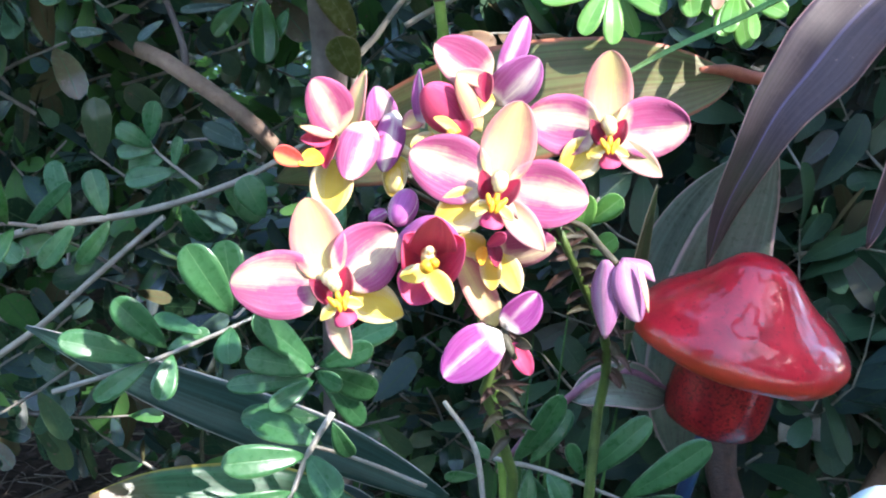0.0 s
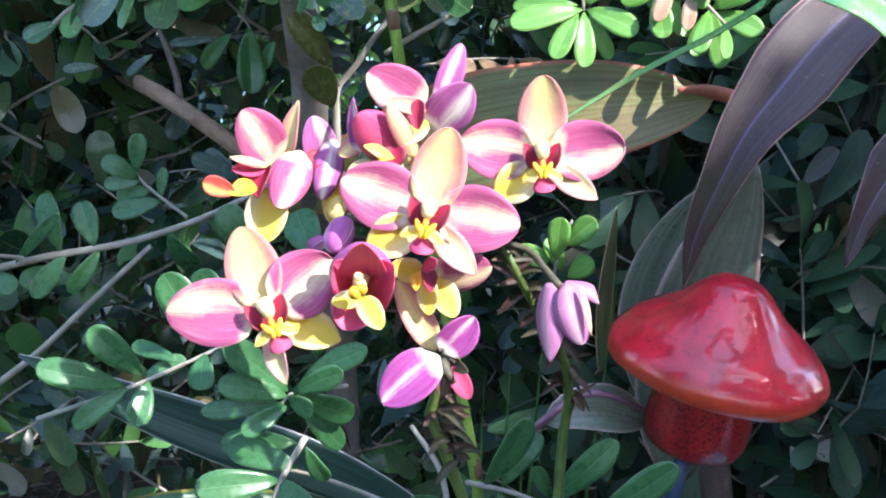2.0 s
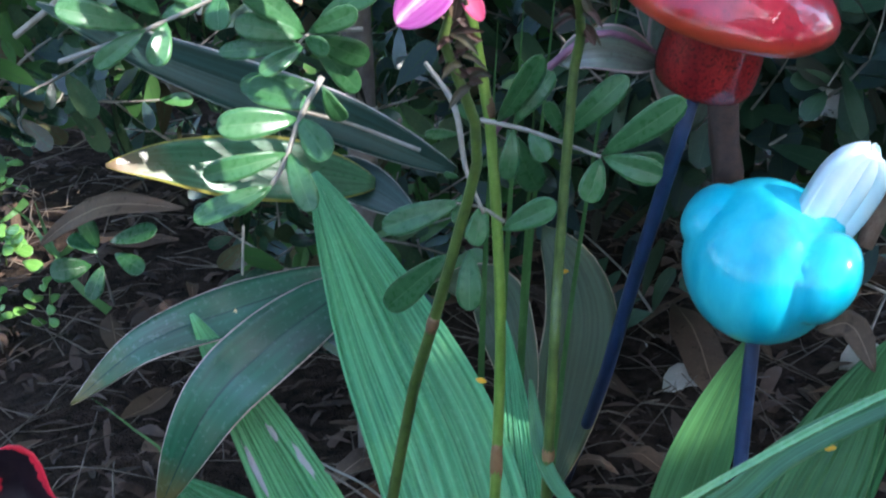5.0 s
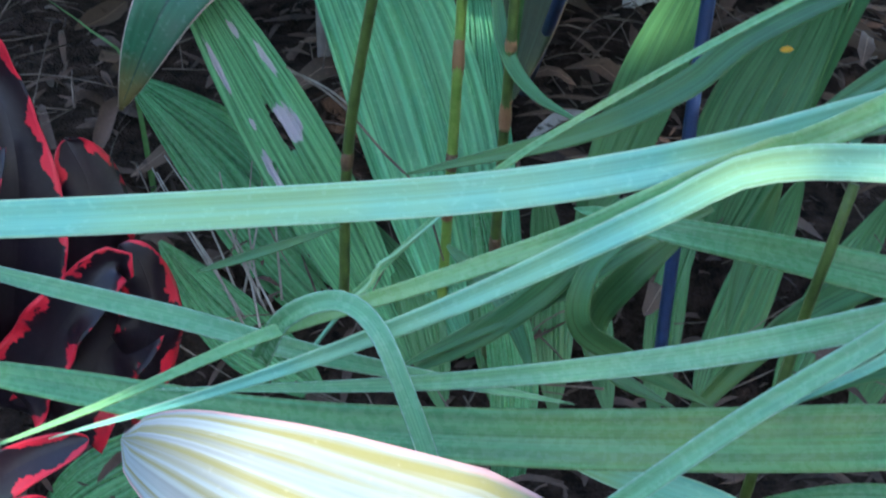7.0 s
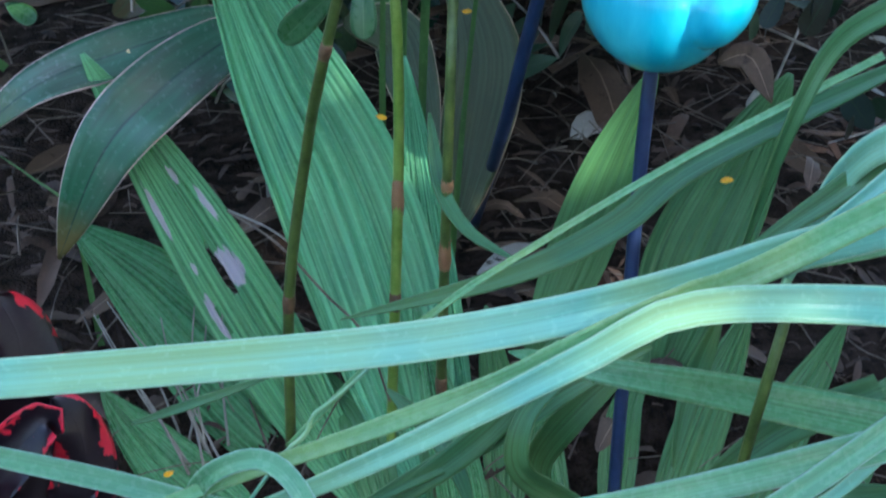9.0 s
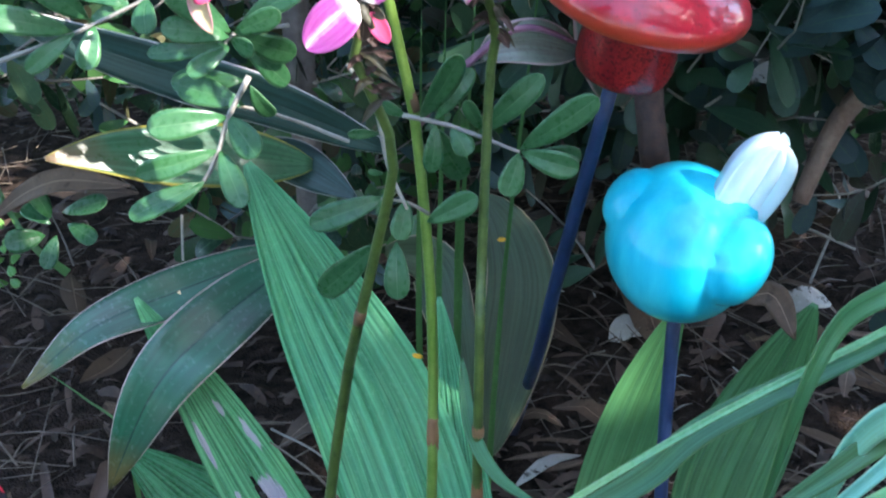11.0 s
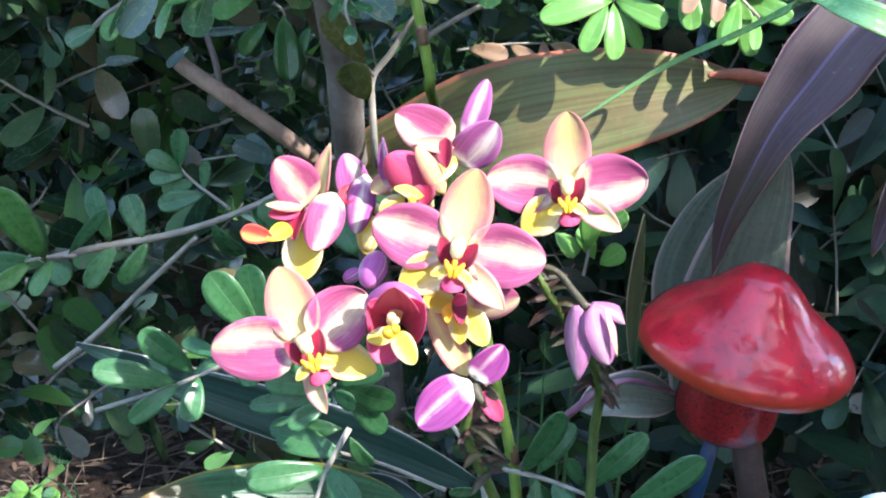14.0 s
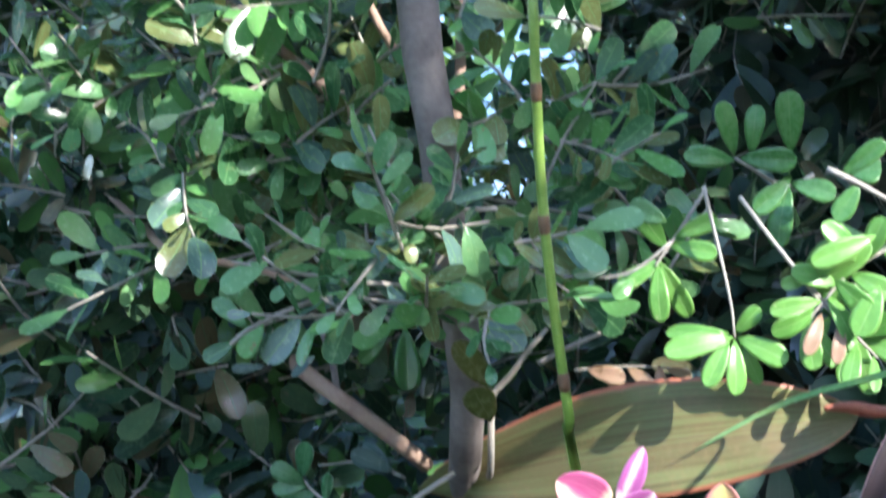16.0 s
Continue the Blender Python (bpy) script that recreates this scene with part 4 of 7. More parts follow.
# small sprig on the middle stalk
shrub_sprig("thin twig with oval green leaves", [(0.0564, 0.4050, 0.2270), (0.0483, 0.4000, 0.2344), (0.0394, 0.3950, 0.2383)], 0.0008, [
    ((0.0414, 0.3960, 0.2385), (0.0140, 0.3900, 0.2305), 0.0125),
    ((0.0558, 0.4020, 0.2251), (0.0744, 0.3960, 0.2380), 0.0125),
    ((0.0484, 0.3980, 0.2360), (0.0457, 0.3880, 0.2252), 0.0110),
    ((0.0444, 0.4000, 0.2180), (0.0445, 0.3920, 0.1979), 0.0125),
    ((0.0379, 0.4100, 0.2124), (0.0130, 0.4200, 0.1840), 0.0150),
    ((0.0413, 0.4000, 0.2392), (0.0393, 0.3920, 0.2319), 0.0065),
    ((0.0400, 0.4000, 0.2617), (0.0287, 0.3960, 0.2632), 0.0050),
    ((0.0405, 0.4000, 0.2460), (0.0352, 0.3980, 0.2480), 0.0030),
], M_SHRUB, seed=5)
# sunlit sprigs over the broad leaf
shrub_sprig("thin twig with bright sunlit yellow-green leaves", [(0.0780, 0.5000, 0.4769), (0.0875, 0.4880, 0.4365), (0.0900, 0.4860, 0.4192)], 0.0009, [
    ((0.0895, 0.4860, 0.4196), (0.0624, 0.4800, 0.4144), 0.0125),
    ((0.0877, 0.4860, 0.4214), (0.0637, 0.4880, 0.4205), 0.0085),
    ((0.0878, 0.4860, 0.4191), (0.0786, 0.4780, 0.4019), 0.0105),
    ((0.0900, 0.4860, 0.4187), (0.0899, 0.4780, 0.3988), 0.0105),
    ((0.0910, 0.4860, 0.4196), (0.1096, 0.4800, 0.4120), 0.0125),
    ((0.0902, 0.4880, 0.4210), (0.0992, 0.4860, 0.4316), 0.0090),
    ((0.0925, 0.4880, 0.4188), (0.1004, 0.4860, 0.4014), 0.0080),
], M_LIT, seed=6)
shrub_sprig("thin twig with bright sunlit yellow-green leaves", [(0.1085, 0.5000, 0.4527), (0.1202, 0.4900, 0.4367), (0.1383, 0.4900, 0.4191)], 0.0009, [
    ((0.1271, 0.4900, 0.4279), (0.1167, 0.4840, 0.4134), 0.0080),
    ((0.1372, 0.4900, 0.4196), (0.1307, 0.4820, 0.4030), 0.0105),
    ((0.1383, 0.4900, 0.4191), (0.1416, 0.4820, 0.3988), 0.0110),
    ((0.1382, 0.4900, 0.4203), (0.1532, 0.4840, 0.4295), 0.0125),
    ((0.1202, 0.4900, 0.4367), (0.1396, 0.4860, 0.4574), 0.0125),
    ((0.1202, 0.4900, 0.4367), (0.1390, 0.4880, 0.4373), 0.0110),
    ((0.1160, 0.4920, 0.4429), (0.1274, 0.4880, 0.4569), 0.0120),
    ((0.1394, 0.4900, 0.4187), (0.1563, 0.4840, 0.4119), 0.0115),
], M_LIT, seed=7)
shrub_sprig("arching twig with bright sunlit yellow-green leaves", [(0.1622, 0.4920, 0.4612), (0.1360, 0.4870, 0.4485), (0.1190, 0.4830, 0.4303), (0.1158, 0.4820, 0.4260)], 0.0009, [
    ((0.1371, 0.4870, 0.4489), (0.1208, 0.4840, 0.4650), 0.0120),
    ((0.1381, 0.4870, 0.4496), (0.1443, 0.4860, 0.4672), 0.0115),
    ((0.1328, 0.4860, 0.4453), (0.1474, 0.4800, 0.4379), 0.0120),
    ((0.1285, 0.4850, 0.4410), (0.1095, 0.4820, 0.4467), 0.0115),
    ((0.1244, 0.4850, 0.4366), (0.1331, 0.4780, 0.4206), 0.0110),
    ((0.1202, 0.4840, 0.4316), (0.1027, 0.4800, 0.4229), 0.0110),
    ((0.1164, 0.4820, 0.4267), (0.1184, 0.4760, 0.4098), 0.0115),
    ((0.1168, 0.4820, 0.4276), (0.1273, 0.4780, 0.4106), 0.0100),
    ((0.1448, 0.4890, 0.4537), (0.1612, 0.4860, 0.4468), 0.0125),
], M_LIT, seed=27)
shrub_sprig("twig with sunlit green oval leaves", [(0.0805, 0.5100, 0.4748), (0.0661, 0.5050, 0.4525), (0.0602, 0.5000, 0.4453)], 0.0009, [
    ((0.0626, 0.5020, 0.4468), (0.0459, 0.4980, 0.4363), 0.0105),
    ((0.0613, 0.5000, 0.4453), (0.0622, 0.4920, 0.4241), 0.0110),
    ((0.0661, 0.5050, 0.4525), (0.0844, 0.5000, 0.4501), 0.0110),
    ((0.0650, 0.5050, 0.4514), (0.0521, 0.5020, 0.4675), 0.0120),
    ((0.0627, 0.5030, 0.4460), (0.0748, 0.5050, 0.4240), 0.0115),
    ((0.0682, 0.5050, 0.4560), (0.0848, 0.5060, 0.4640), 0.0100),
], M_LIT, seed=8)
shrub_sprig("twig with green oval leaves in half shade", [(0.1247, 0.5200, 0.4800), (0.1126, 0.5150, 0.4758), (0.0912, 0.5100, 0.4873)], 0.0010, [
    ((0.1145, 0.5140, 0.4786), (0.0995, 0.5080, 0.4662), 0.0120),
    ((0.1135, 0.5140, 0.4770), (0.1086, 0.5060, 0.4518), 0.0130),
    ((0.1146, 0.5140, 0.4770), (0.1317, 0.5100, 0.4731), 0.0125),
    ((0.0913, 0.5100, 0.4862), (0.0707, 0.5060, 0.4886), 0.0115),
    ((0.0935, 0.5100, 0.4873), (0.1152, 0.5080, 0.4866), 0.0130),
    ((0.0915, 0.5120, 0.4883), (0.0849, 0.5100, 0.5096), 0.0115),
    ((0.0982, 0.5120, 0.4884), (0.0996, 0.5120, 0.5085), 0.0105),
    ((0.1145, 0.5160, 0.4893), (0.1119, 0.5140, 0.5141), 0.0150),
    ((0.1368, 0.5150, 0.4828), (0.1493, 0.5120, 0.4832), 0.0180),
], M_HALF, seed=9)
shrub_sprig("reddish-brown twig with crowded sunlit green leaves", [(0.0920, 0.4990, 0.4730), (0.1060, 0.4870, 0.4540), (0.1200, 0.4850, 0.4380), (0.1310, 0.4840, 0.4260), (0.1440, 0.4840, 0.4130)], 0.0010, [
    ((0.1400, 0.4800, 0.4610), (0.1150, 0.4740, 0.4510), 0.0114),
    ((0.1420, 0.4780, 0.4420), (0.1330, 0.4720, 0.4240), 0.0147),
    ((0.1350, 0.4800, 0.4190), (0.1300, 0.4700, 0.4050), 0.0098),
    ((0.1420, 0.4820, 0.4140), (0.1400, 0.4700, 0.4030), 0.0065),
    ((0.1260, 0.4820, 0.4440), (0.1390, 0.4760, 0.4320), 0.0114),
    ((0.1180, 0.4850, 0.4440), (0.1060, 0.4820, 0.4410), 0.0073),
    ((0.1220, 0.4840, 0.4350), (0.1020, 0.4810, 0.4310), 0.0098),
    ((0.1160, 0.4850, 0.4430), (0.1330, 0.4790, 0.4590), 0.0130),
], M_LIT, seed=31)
shrub_sprig("grey-pink twig with broad green leaves", [(0.1230, 0.4900, 0.4850), (0.1340, 0.4880, 0.4800), (0.1450, 0.4870, 0.4740), (0.1600, 0.4870, 0.4660)], 0.0013, [
    ((0.1280, 0.4900, 0.4820), (0.1430, 0.4860, 0.4960), 0.0101),
    ((0.1350, 0.4880, 0.4795), (0.1260, 0.4850, 0.4660), 0.0110),
    ((0.1450, 0.4870, 0.4745), (0.1560, 0.4850, 0.4860), 0.0110),
], M_HALF, seed=32)
shrub_sprig("thin twig with faded pinkish dry leaves", [(0.1120, 0.4860, 0.4460), (0.1220, 0.4840, 0.4340), (0.1290, 0.4830, 0.4280)], 0.0007, [
    ((0.1220, 0.4830, 0.4300), (0.1150, 0.4740, 0.4160), 0.0081),
    ((0.1290, 0.4820, 0.4280), (0.1260, 0.4730, 0.4130), 0.0073),
], M_FADED, seed=33)
shrub_sprig("dry twig with curled yellowed leaves", [(0.0300, 0.5250, 0.3960), (0.0520, 0.5210, 0.3990), (0.0700, 0.5200, 0.3990)], 0.0006, [
    ((0.0350, 0.5200, 0.3975), (0.0510, 0.5150, 0.3950), 0.0096),
    ((0.0520, 0.5200, 0.3985), (0.0620, 0.5150, 0.3920), 0.0079),
    ((0.0650, 0.5200, 0.4000), (0.0660, 0.5150, 0.3900), 0.0070),
    ((0.0420, 0.5200, 0.3975), (0.0520, 0.5150, 0.3840), 0.0070),
    ((0.0680, 0.5200, 0.3985), (0.0780, 0.5150, 0.3970), 0.0061),
], M_FADED, seed=34)
# long twig from the left
shrub_sprig("long grey twig with small dark oval leaves", [(-0.1609, 0.5050, 0.3091), (-0.1216, 0.4970, 0.3208), (-0.0823, 0.4920, 0.3293), (-0.0465, 0.4900, 0.3426), (-0.0190, 0.5000, 0.3581)], 0.0018, [
    ((-0.1300, 0.4950, 0.3193), (-0.1089, 0.4850, 0.3410), 0.0070),
    ((-0.1391, 0.4950, 0.3153), (-0.1300, 0.4900, 0.3086), 0.0120),
    ((-0.1098, 0.4950, 0.3233), (-0.1224, 0.4900, 0.3065), 0.0110),
    ((-0.0959, 0.4930, 0.3255), (-0.1073, 0.4880, 0.3090), 0.0100),
    ((-0.1120, 0.4950, 0.3241), (-0.1191, 0.5000, 0.3464), 0.0120),
    ((-0.0980, 0.4930, 0.3266), (-0.1042, 0.4980, 0.3436), 0.0130),
    ((-0.1401, 0.4950, 0.3164), (-0.1428, 0.4900, 0.3377), 0.0120),
    ((-0.0685, 0.4900, 0.3333), (-0.0597, 0.5000, 0.3166), 0.0130),
    ((-0.0531, 0.4900, 0.3403), (-0.0393, 0.5000, 0.3261), 0.0150),
    ((-0.1302, 0.4700, 0.3242), (-0.1381, 0.4550, 0.3578), 0.0190),
    ((-0.1307, 0.4700, 0.3231), (-0.1524, 0.4650, 0.3259), 0.0120),
], M_SHRUB, seed=10)
branch("shrub_twig", [(-0.1433, 0.5000, 0.2669), (-0.1237, 0.4980, 0.2822), (-0.1016, 0.4950, 0.3032), (-0.0757, 0.4920, 0.3272)], [0.0014, 0.0011], M_TWIG, "bare pale twig forking downward", "twig")
shrub_sprig("short side twig with small green leaves", [(-0.0611, 0.4920, 0.3387), (-0.0783, 0.4970, 0.3509), (-0.0832, 0.5000, 0.3570)], 0.0008, [
    ((-0.0804, 0.4970, 0.3531), (-0.0937, 0.4940, 0.3611), 0.0105),
    ((-0.0815, 0.4970, 0.3553), (-0.0790, 0.4960, 0.3709), 0.0110),
    ((-0.0794, 0.4970, 0.3520), (-0.0934, 0.4940, 0.3511), 0.0085),
    ((-0.0714, 0.4950, 0.3446), (-0.0903, 0.4920, 0.3404), 0.0110),
    ((-0.0719, 0.4950, 0.3457), (-0.0702, 0.4960, 0.3578), 0.0070),
    ((-0.0762, 0.4970, 0.3487), (-0.0902, 0.5000, 0.3446), 0.0110),
], M_SHRUB, seed=12)
shrub_sprig("twig with broad green leaves in shade", [(-0.0341, 0.4600, 0.3091), (-0.0439, 0.4550, 0.2995), (-0.0460, 0.4550, 0.2984)], 0.0008, [
    ((-0.0459, 0.4550, 0.2991), (-0.0619, 0.4500, 0.3260), 0.0185),
    ((-0.0450, 0.4560, 0.3014), (-0.0494, 0.4600, 0.3259), 0.0170),
    ((-0.0365, 0.4800, 0.3304), (-0.0449, 0.4800, 0.3455), 0.0150),
    ((-0.0069, 0.4600, 0.3288), (-0.0161, 0.4700, 0.3457), 0.0180),
], M_SHRUB, seed=13)
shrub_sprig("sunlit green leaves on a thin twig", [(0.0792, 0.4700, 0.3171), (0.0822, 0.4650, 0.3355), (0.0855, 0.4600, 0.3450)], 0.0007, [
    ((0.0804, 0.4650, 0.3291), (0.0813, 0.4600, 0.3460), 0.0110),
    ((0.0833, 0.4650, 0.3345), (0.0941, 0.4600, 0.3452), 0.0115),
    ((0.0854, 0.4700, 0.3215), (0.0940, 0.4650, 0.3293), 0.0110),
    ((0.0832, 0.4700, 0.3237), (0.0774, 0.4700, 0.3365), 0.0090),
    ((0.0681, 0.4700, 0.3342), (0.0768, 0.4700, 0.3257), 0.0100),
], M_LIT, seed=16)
# old wood
shrub = root("old_shrub", (-0.012, 0.612, 0.0), "old garden shrub with a grey trunk and woody branches", "shrub")


def limb(name, pts, radii, material, label, category="", sides=8):
    return part(name, tube(pts, radii, sides, 20), material, shrub, label)


limb("branch", [(-0.2005, 0.8000, 0.3941), (-0.1400, 0.6800, 0.3844), (-0.0953, 0.5750, 0.3824), (-0.0802, 0.5550, 0.3783), (-0.0499, 0.5450, 0.3594), (-0.0349, 0.5600, 0.3414)], [0.0010, 0.0020, 0.0030, 0.0040, 0.0036, 0.0036], M_BARK, "brown woody shrub branch with a knot")
limb("branch", [(-0.0754, 0.5550, 0.3772), (-0.0784, 0.5600, 0.3900), (-0.0916, 0.5800, 0.4156)], [0.0016, 0.0011], M_TRUNK, "thin grey shrub branch in shade")
limb("branch", [(-0.0060, 0.5400, 0.3420), (-0.0045, 0.5180, 0.3560), (-0.0045, 0.5130, 0.3800), (-0.0038, 0.5130, 0.3880), (0.0030, 0.5120, 0.3960), (0.0090, 0.5110, 0.4050), (0.0180, 0.5100, 0.4170)], [0.0015, 0.0016, 0.0015, 0.0013, 0.0010], M_TWIG, "forked grey twig behind the flowers")
limb("branch", [(0.0150, 0.5150, 0.4010), (0.0240, 0.5120, 0.4070), (0.0400, 0.5080, 0.4160), (0.0490, 0.5060, 0.4200)], [0.0012, 0.0011, 0.0007], M_TWIG, "pale sunlit twig behind the tall stalk")
limb("trunk", [(-0.0080, 0.6000, -0.0200), (-0.0090, 0.5980, 0.1400), (-0.0105, 0.5900, 0.2600), (-0.0170, 0.5520, 0.3330), (-0.0150, 0.5150, 0.3640), (-0.0140, 0.4970, 0.4030), (-0.0210, 0.4970, 0.4490), (-0.0250, 0.4970, 0.4870), (-0.0280, 0.4970, 0.5050), (-0.0320, 0.4970, 0.5270), (-0.0340, 0.4970, 0.5480), (-0.0400, 0.5050, 0.5950)], [0.0085, 0.0080, 0.0074, 0.0070, 0.0078, 0.0088], M_TRUNK, "smooth grey shrub trunk in shade", "trunk", 12)

limb("branch", [(-0.0276, 0.6250, 0.4828), (-0.0239, 0.6300, 0.5212), (-0.0261, 0.6400, 0.5707)], [0.003, 0.0024], M_BARK, "thin brown branch beside the trunk")
limb("branch", [(-0.1511, 0.6000, 0.5681), (-0.1038, 0.5600, 0.5326), (-0.0832, 0.5550, 0.5168), (-0.0505, 0.5500, 0.4810), (-0.0361, 0.5900, 0.4508)], [0.0012, 0.0026, 0.0030], M_BARK, "brown woody shrub branch")
limb("branch", [(-0.2270, 0.6800, 0.4600), (-0.1700, 0.5800, 0.4480), (-0.1448, 0.5400, 0.4417), (-0.1032, 0.5300, 0.4357), (-0.0850, 0.5600, 0.4206)], [0.0012, 0.0018, 0.0018, 0.0008], M_BARK, "brown shrub twig among leaves")
limb("branch", [(-0.0637, 0.5600, 0.5558), (-0.0539, 0.5600, 0.5364), (-0.0398, 0.5700, 0.5142)], [0.0020, 0.0020], M_BARK, "pale shrub twig near the trunk")
branch("fallen_branch", [(0.3170, 0.6600, 0.1915), (0.2880, 0.6500, 0.1635), (0.2753, 0.6450, 0.1398), (0.2646, 0.6400, 0.1102)], [0.0065, 0.0060, 0.0050], M_BARK, "grey knotted branch leaning on the mulch", "branch", 10)
branch("fallen_stick", [(0.2531, 0.8106, 0.0200), (0.2976, 0.7664, 0.0300), (0.3418, 0.7535, 0.0150)], [0.0012, 0.0009], M_TWIG, "thin dry stick on the mulch", "twig")
branch("fallen_stick", [(0.2647, 0.9702, 0.0200), (0.2770, 0.8736, 0.0300), (0.3217, 0.8939, 0.0150)], [0.0016, 0.0010], M_STRAW, "brown dry stick on the mulch", "twig")
branch("fallen_stick", [(0.3059, 0.7280, 0.0040), (0.3389, 0.7906, 0.0300), (0.3479, 0.8638, 0.0200)], [0.0010, 0.0008], M_TWIG, "bent pale stick on the mulch", "twig")
branch("dead_twig", [(-0.0451, 0.4500, 0.2043), (-0.0469, 0.4500, 0.1830)], [0.0006, 0.0005], M_TWIG, "thin dead hanging twig", "twig")
branch("dead_twig", [(0.0287, 0.4100, 0.2839), (0.0387, 0.4000, 0.2716), (0.0428, 0.3950, 0.2509), (0.0491, 0.3900, 0.2365)], [0.0008, 0.0011, 0.0006], M_TWIG, "pale dry twig beside the flower stalk", "twig")
branch("dead_twig", [(-0.0261, 0.4500, 0.2541), (-0.0008, 0.4500, 0.2472), (0.0255, 0.4400, 0.2407)], [0.0007, 0.0008], M_TWIG, "long thin dry twig behind the leaves", "twig")
branch("dead_twig", [(-0.0252, 0.5000, 0.0584), (0.0027, 0.4800, 0.0553), (0.0344, 0.4500, 0.0393)], [0.0006, 0.0005], M_TWIG, "thin dry stem leaning over the soil", "twig")


# ==== ti plants ====


def leafy(top, name, pts, width, kind, face, material, label="", n=26, m=8, thick=0.0005, **kw):
    return part(name, sheet(pts, width, kind, face, n, m, **kw), material, top, label, thick)


ti = root("ti_plant", (0.2301, 0.5600, 0.1499), "purple-leaved ti plant with long drooping glossy leaves", "ti plant")
leafy(ti, "leaf", [(-0.0391, 0.5600, 0.3302), (-0.0004, 0.5300, 0.3501), (0.0473, 0.5050, 0.3701), (0.0889, 0.4950, 0.3799), (0.1192, 0.4950, 0.3836), (0.1427, 0.5000, 0.3861)], 0.047, "broad", (0.05, -1, 0.30), M_TI_OLIVE,
      "broad olive and copper leaf with a reddish rim", wave=0.035, seed=3, fold=0.08, n=48, m=14)
leafy(ti, "leaf", [(0.246, 0.52, 0.463), (0.213, 0.49, 0.441), (0.188, 0.47, 0.424), (0.17, 0.458, 0.41), (0.156, 0.45, 0.395), (0.144, 0.446, 0.38), (0.136, 0.446, 0.363), (0.129, 0.45, 0.343), (0.126, 0.456, 0.321)], 0.0300, "sword", (-0.1, -1, 0.15), M_TI_PURPLE,
      "dark purple drooping leaf with a pale rim", fold=0.22, wave=0.04, seed=5, twist=-12, n=48, m=12)
leafy(ti, "leaf", [(0.2360, 0.4700, 0.4049), (0.2180, 0.4560, 0.3880), (0.2000, 0.4510, 0.3690), (0.1890, 0.4490, 0.3520), (0.1820, 0.4490, 0.3310)], 0.0215, "sword", (-0.2, -1, 0.1), M_TI_PURPLE,
      "dark purple drooping leaf with a torn rim", fold=0.2, wave=0.06, seed=6)
leafy(ti, "leaf", [(0.1394, 0.5200, 0.2209), (0.1386, 0.5100, 0.2648), (0.1451, 0.5000, 0.3153), (0.1533, 0.4950, 0.3438), (0.1578, 0.4900, 0.3624)], 0.046, "lance", (0.1, -1, 0.1), M_TI_GREY,
      "upright grey-green leaf with a pale rim", fold=0.15, seed=7)
leafy(ti, "leaf", [(0.1260, 0.5300, 0.2528), (0.1246, 0.5200, 0.2957), (0.1326, 0.5100, 0.3291), (0.1449, 0.5000, 0.3540)], 0.026, "lance", (-0.5, -1, 0.2), M_TI_GREY,
      "narrow grey-green leaf with a pinkish rim", fold=0.2, seed=8)
leafy(ti, "leaf", [(0.0756, 0.4370, 0.2756), (0.0856, 0.4370, 0.2804), (0.0982, 0.4420, 0.2792), (0.1154, 0.4550, 0.2705)], 0.0175, "elliptic", (0.1, -0.85, 0.5), M_TI_GREY,
      "grey-green leaf with a violet rim", fold=0.1, seed=9, cup=0.25)
part("petiole", tube([(0.128, 0.498, 0.389), (0.138, 0.5, 0.389), (0.153, 0.505, 0.386), (0.167, 0.515, 0.385)], [0.0012, 0.0030, 0.0026, 0.0020], 8, 14), M_REDSTALK, ti, "orange-red grooved leaf stalk")
part("petiole", tube([(0.0527, 0.4500, 0.2423), (0.0644, 0.4420, 0.2635), (0.0755, 0.4370, 0.2767), (0.0855, 0.4360, 0.2855), (0.0967, 0.4380, 0.2866), (0.1137, 0.4520, 0.2755)], [0.0012, 0.0016, 0.0014, 0.0008], 7, 18), M_VIOLET, ti, "violet curved leaf stalk")

ti_low = root("ti_plant", (0.0327, 0.5200, 0.1094), "low ti plant with dark green pale-rimmed leaves", "ti plant")
leafy(ti_low, "leaf", [(-0.0014, 0.5000, 0.1580), (-0.0209, 0.4900, 0.1595), (-0.0551, 0.4650, 0.1587), (-0.0882, 0.4450, 0.1531), (-0.1167, 0.4300, 0.1334)], 0.0225, "lance", (0.1, -0.75, 0.8), M_TI_DARK,
      "dark green arching leaf with a pale rim", fold=0.10, seed=10, wave=0.03)
leafy(ti_low, "leaf", [(-0.0015, 0.5000, 0.1565), (-0.0149, 0.4800, 0.1564), (-0.0388, 0.4500, 0.1492), (-0.0614, 0.4300, 0.1312), (-0.0855, 0.4250, 0.0828)], 0.030, "lance", (0.15, -0.8, 0.7), M_TI_DARK,
      "dark purple-green arching leaf with a pale rim", fold=0.12, seed=11, wave=0.03)
leafy(ti_low, "leaf", [(0.0328, 0.5400, 0.1363), (0.0554, 0.5200, 0.1412), (0.0633, 0.5000, 0.1281), (0.0733, 0.4700, 0.0977)], 0.026, "lance", (0.0, -1, 0.3), M_TI_OLIVE_DARK,
      "dark drooping leaf with a pale rim", fold=0.15, seed=12)
leafy(ti_low, "leaf", [(0.0824, 0.5850, 0.1459), (0.0961, 0.5700, 0.1284), (0.1015, 0.5550, 0.1048), (0.0941, 0.5350, 0.0712), (0.0839, 0.5100, 0.0305)], 0.038, "elliptic", (-0.05, -1, 0.35), M_TI_OLIVE_DARK,
      "broad dark green leaf with a pale rim", fold=0.1, seed=13)
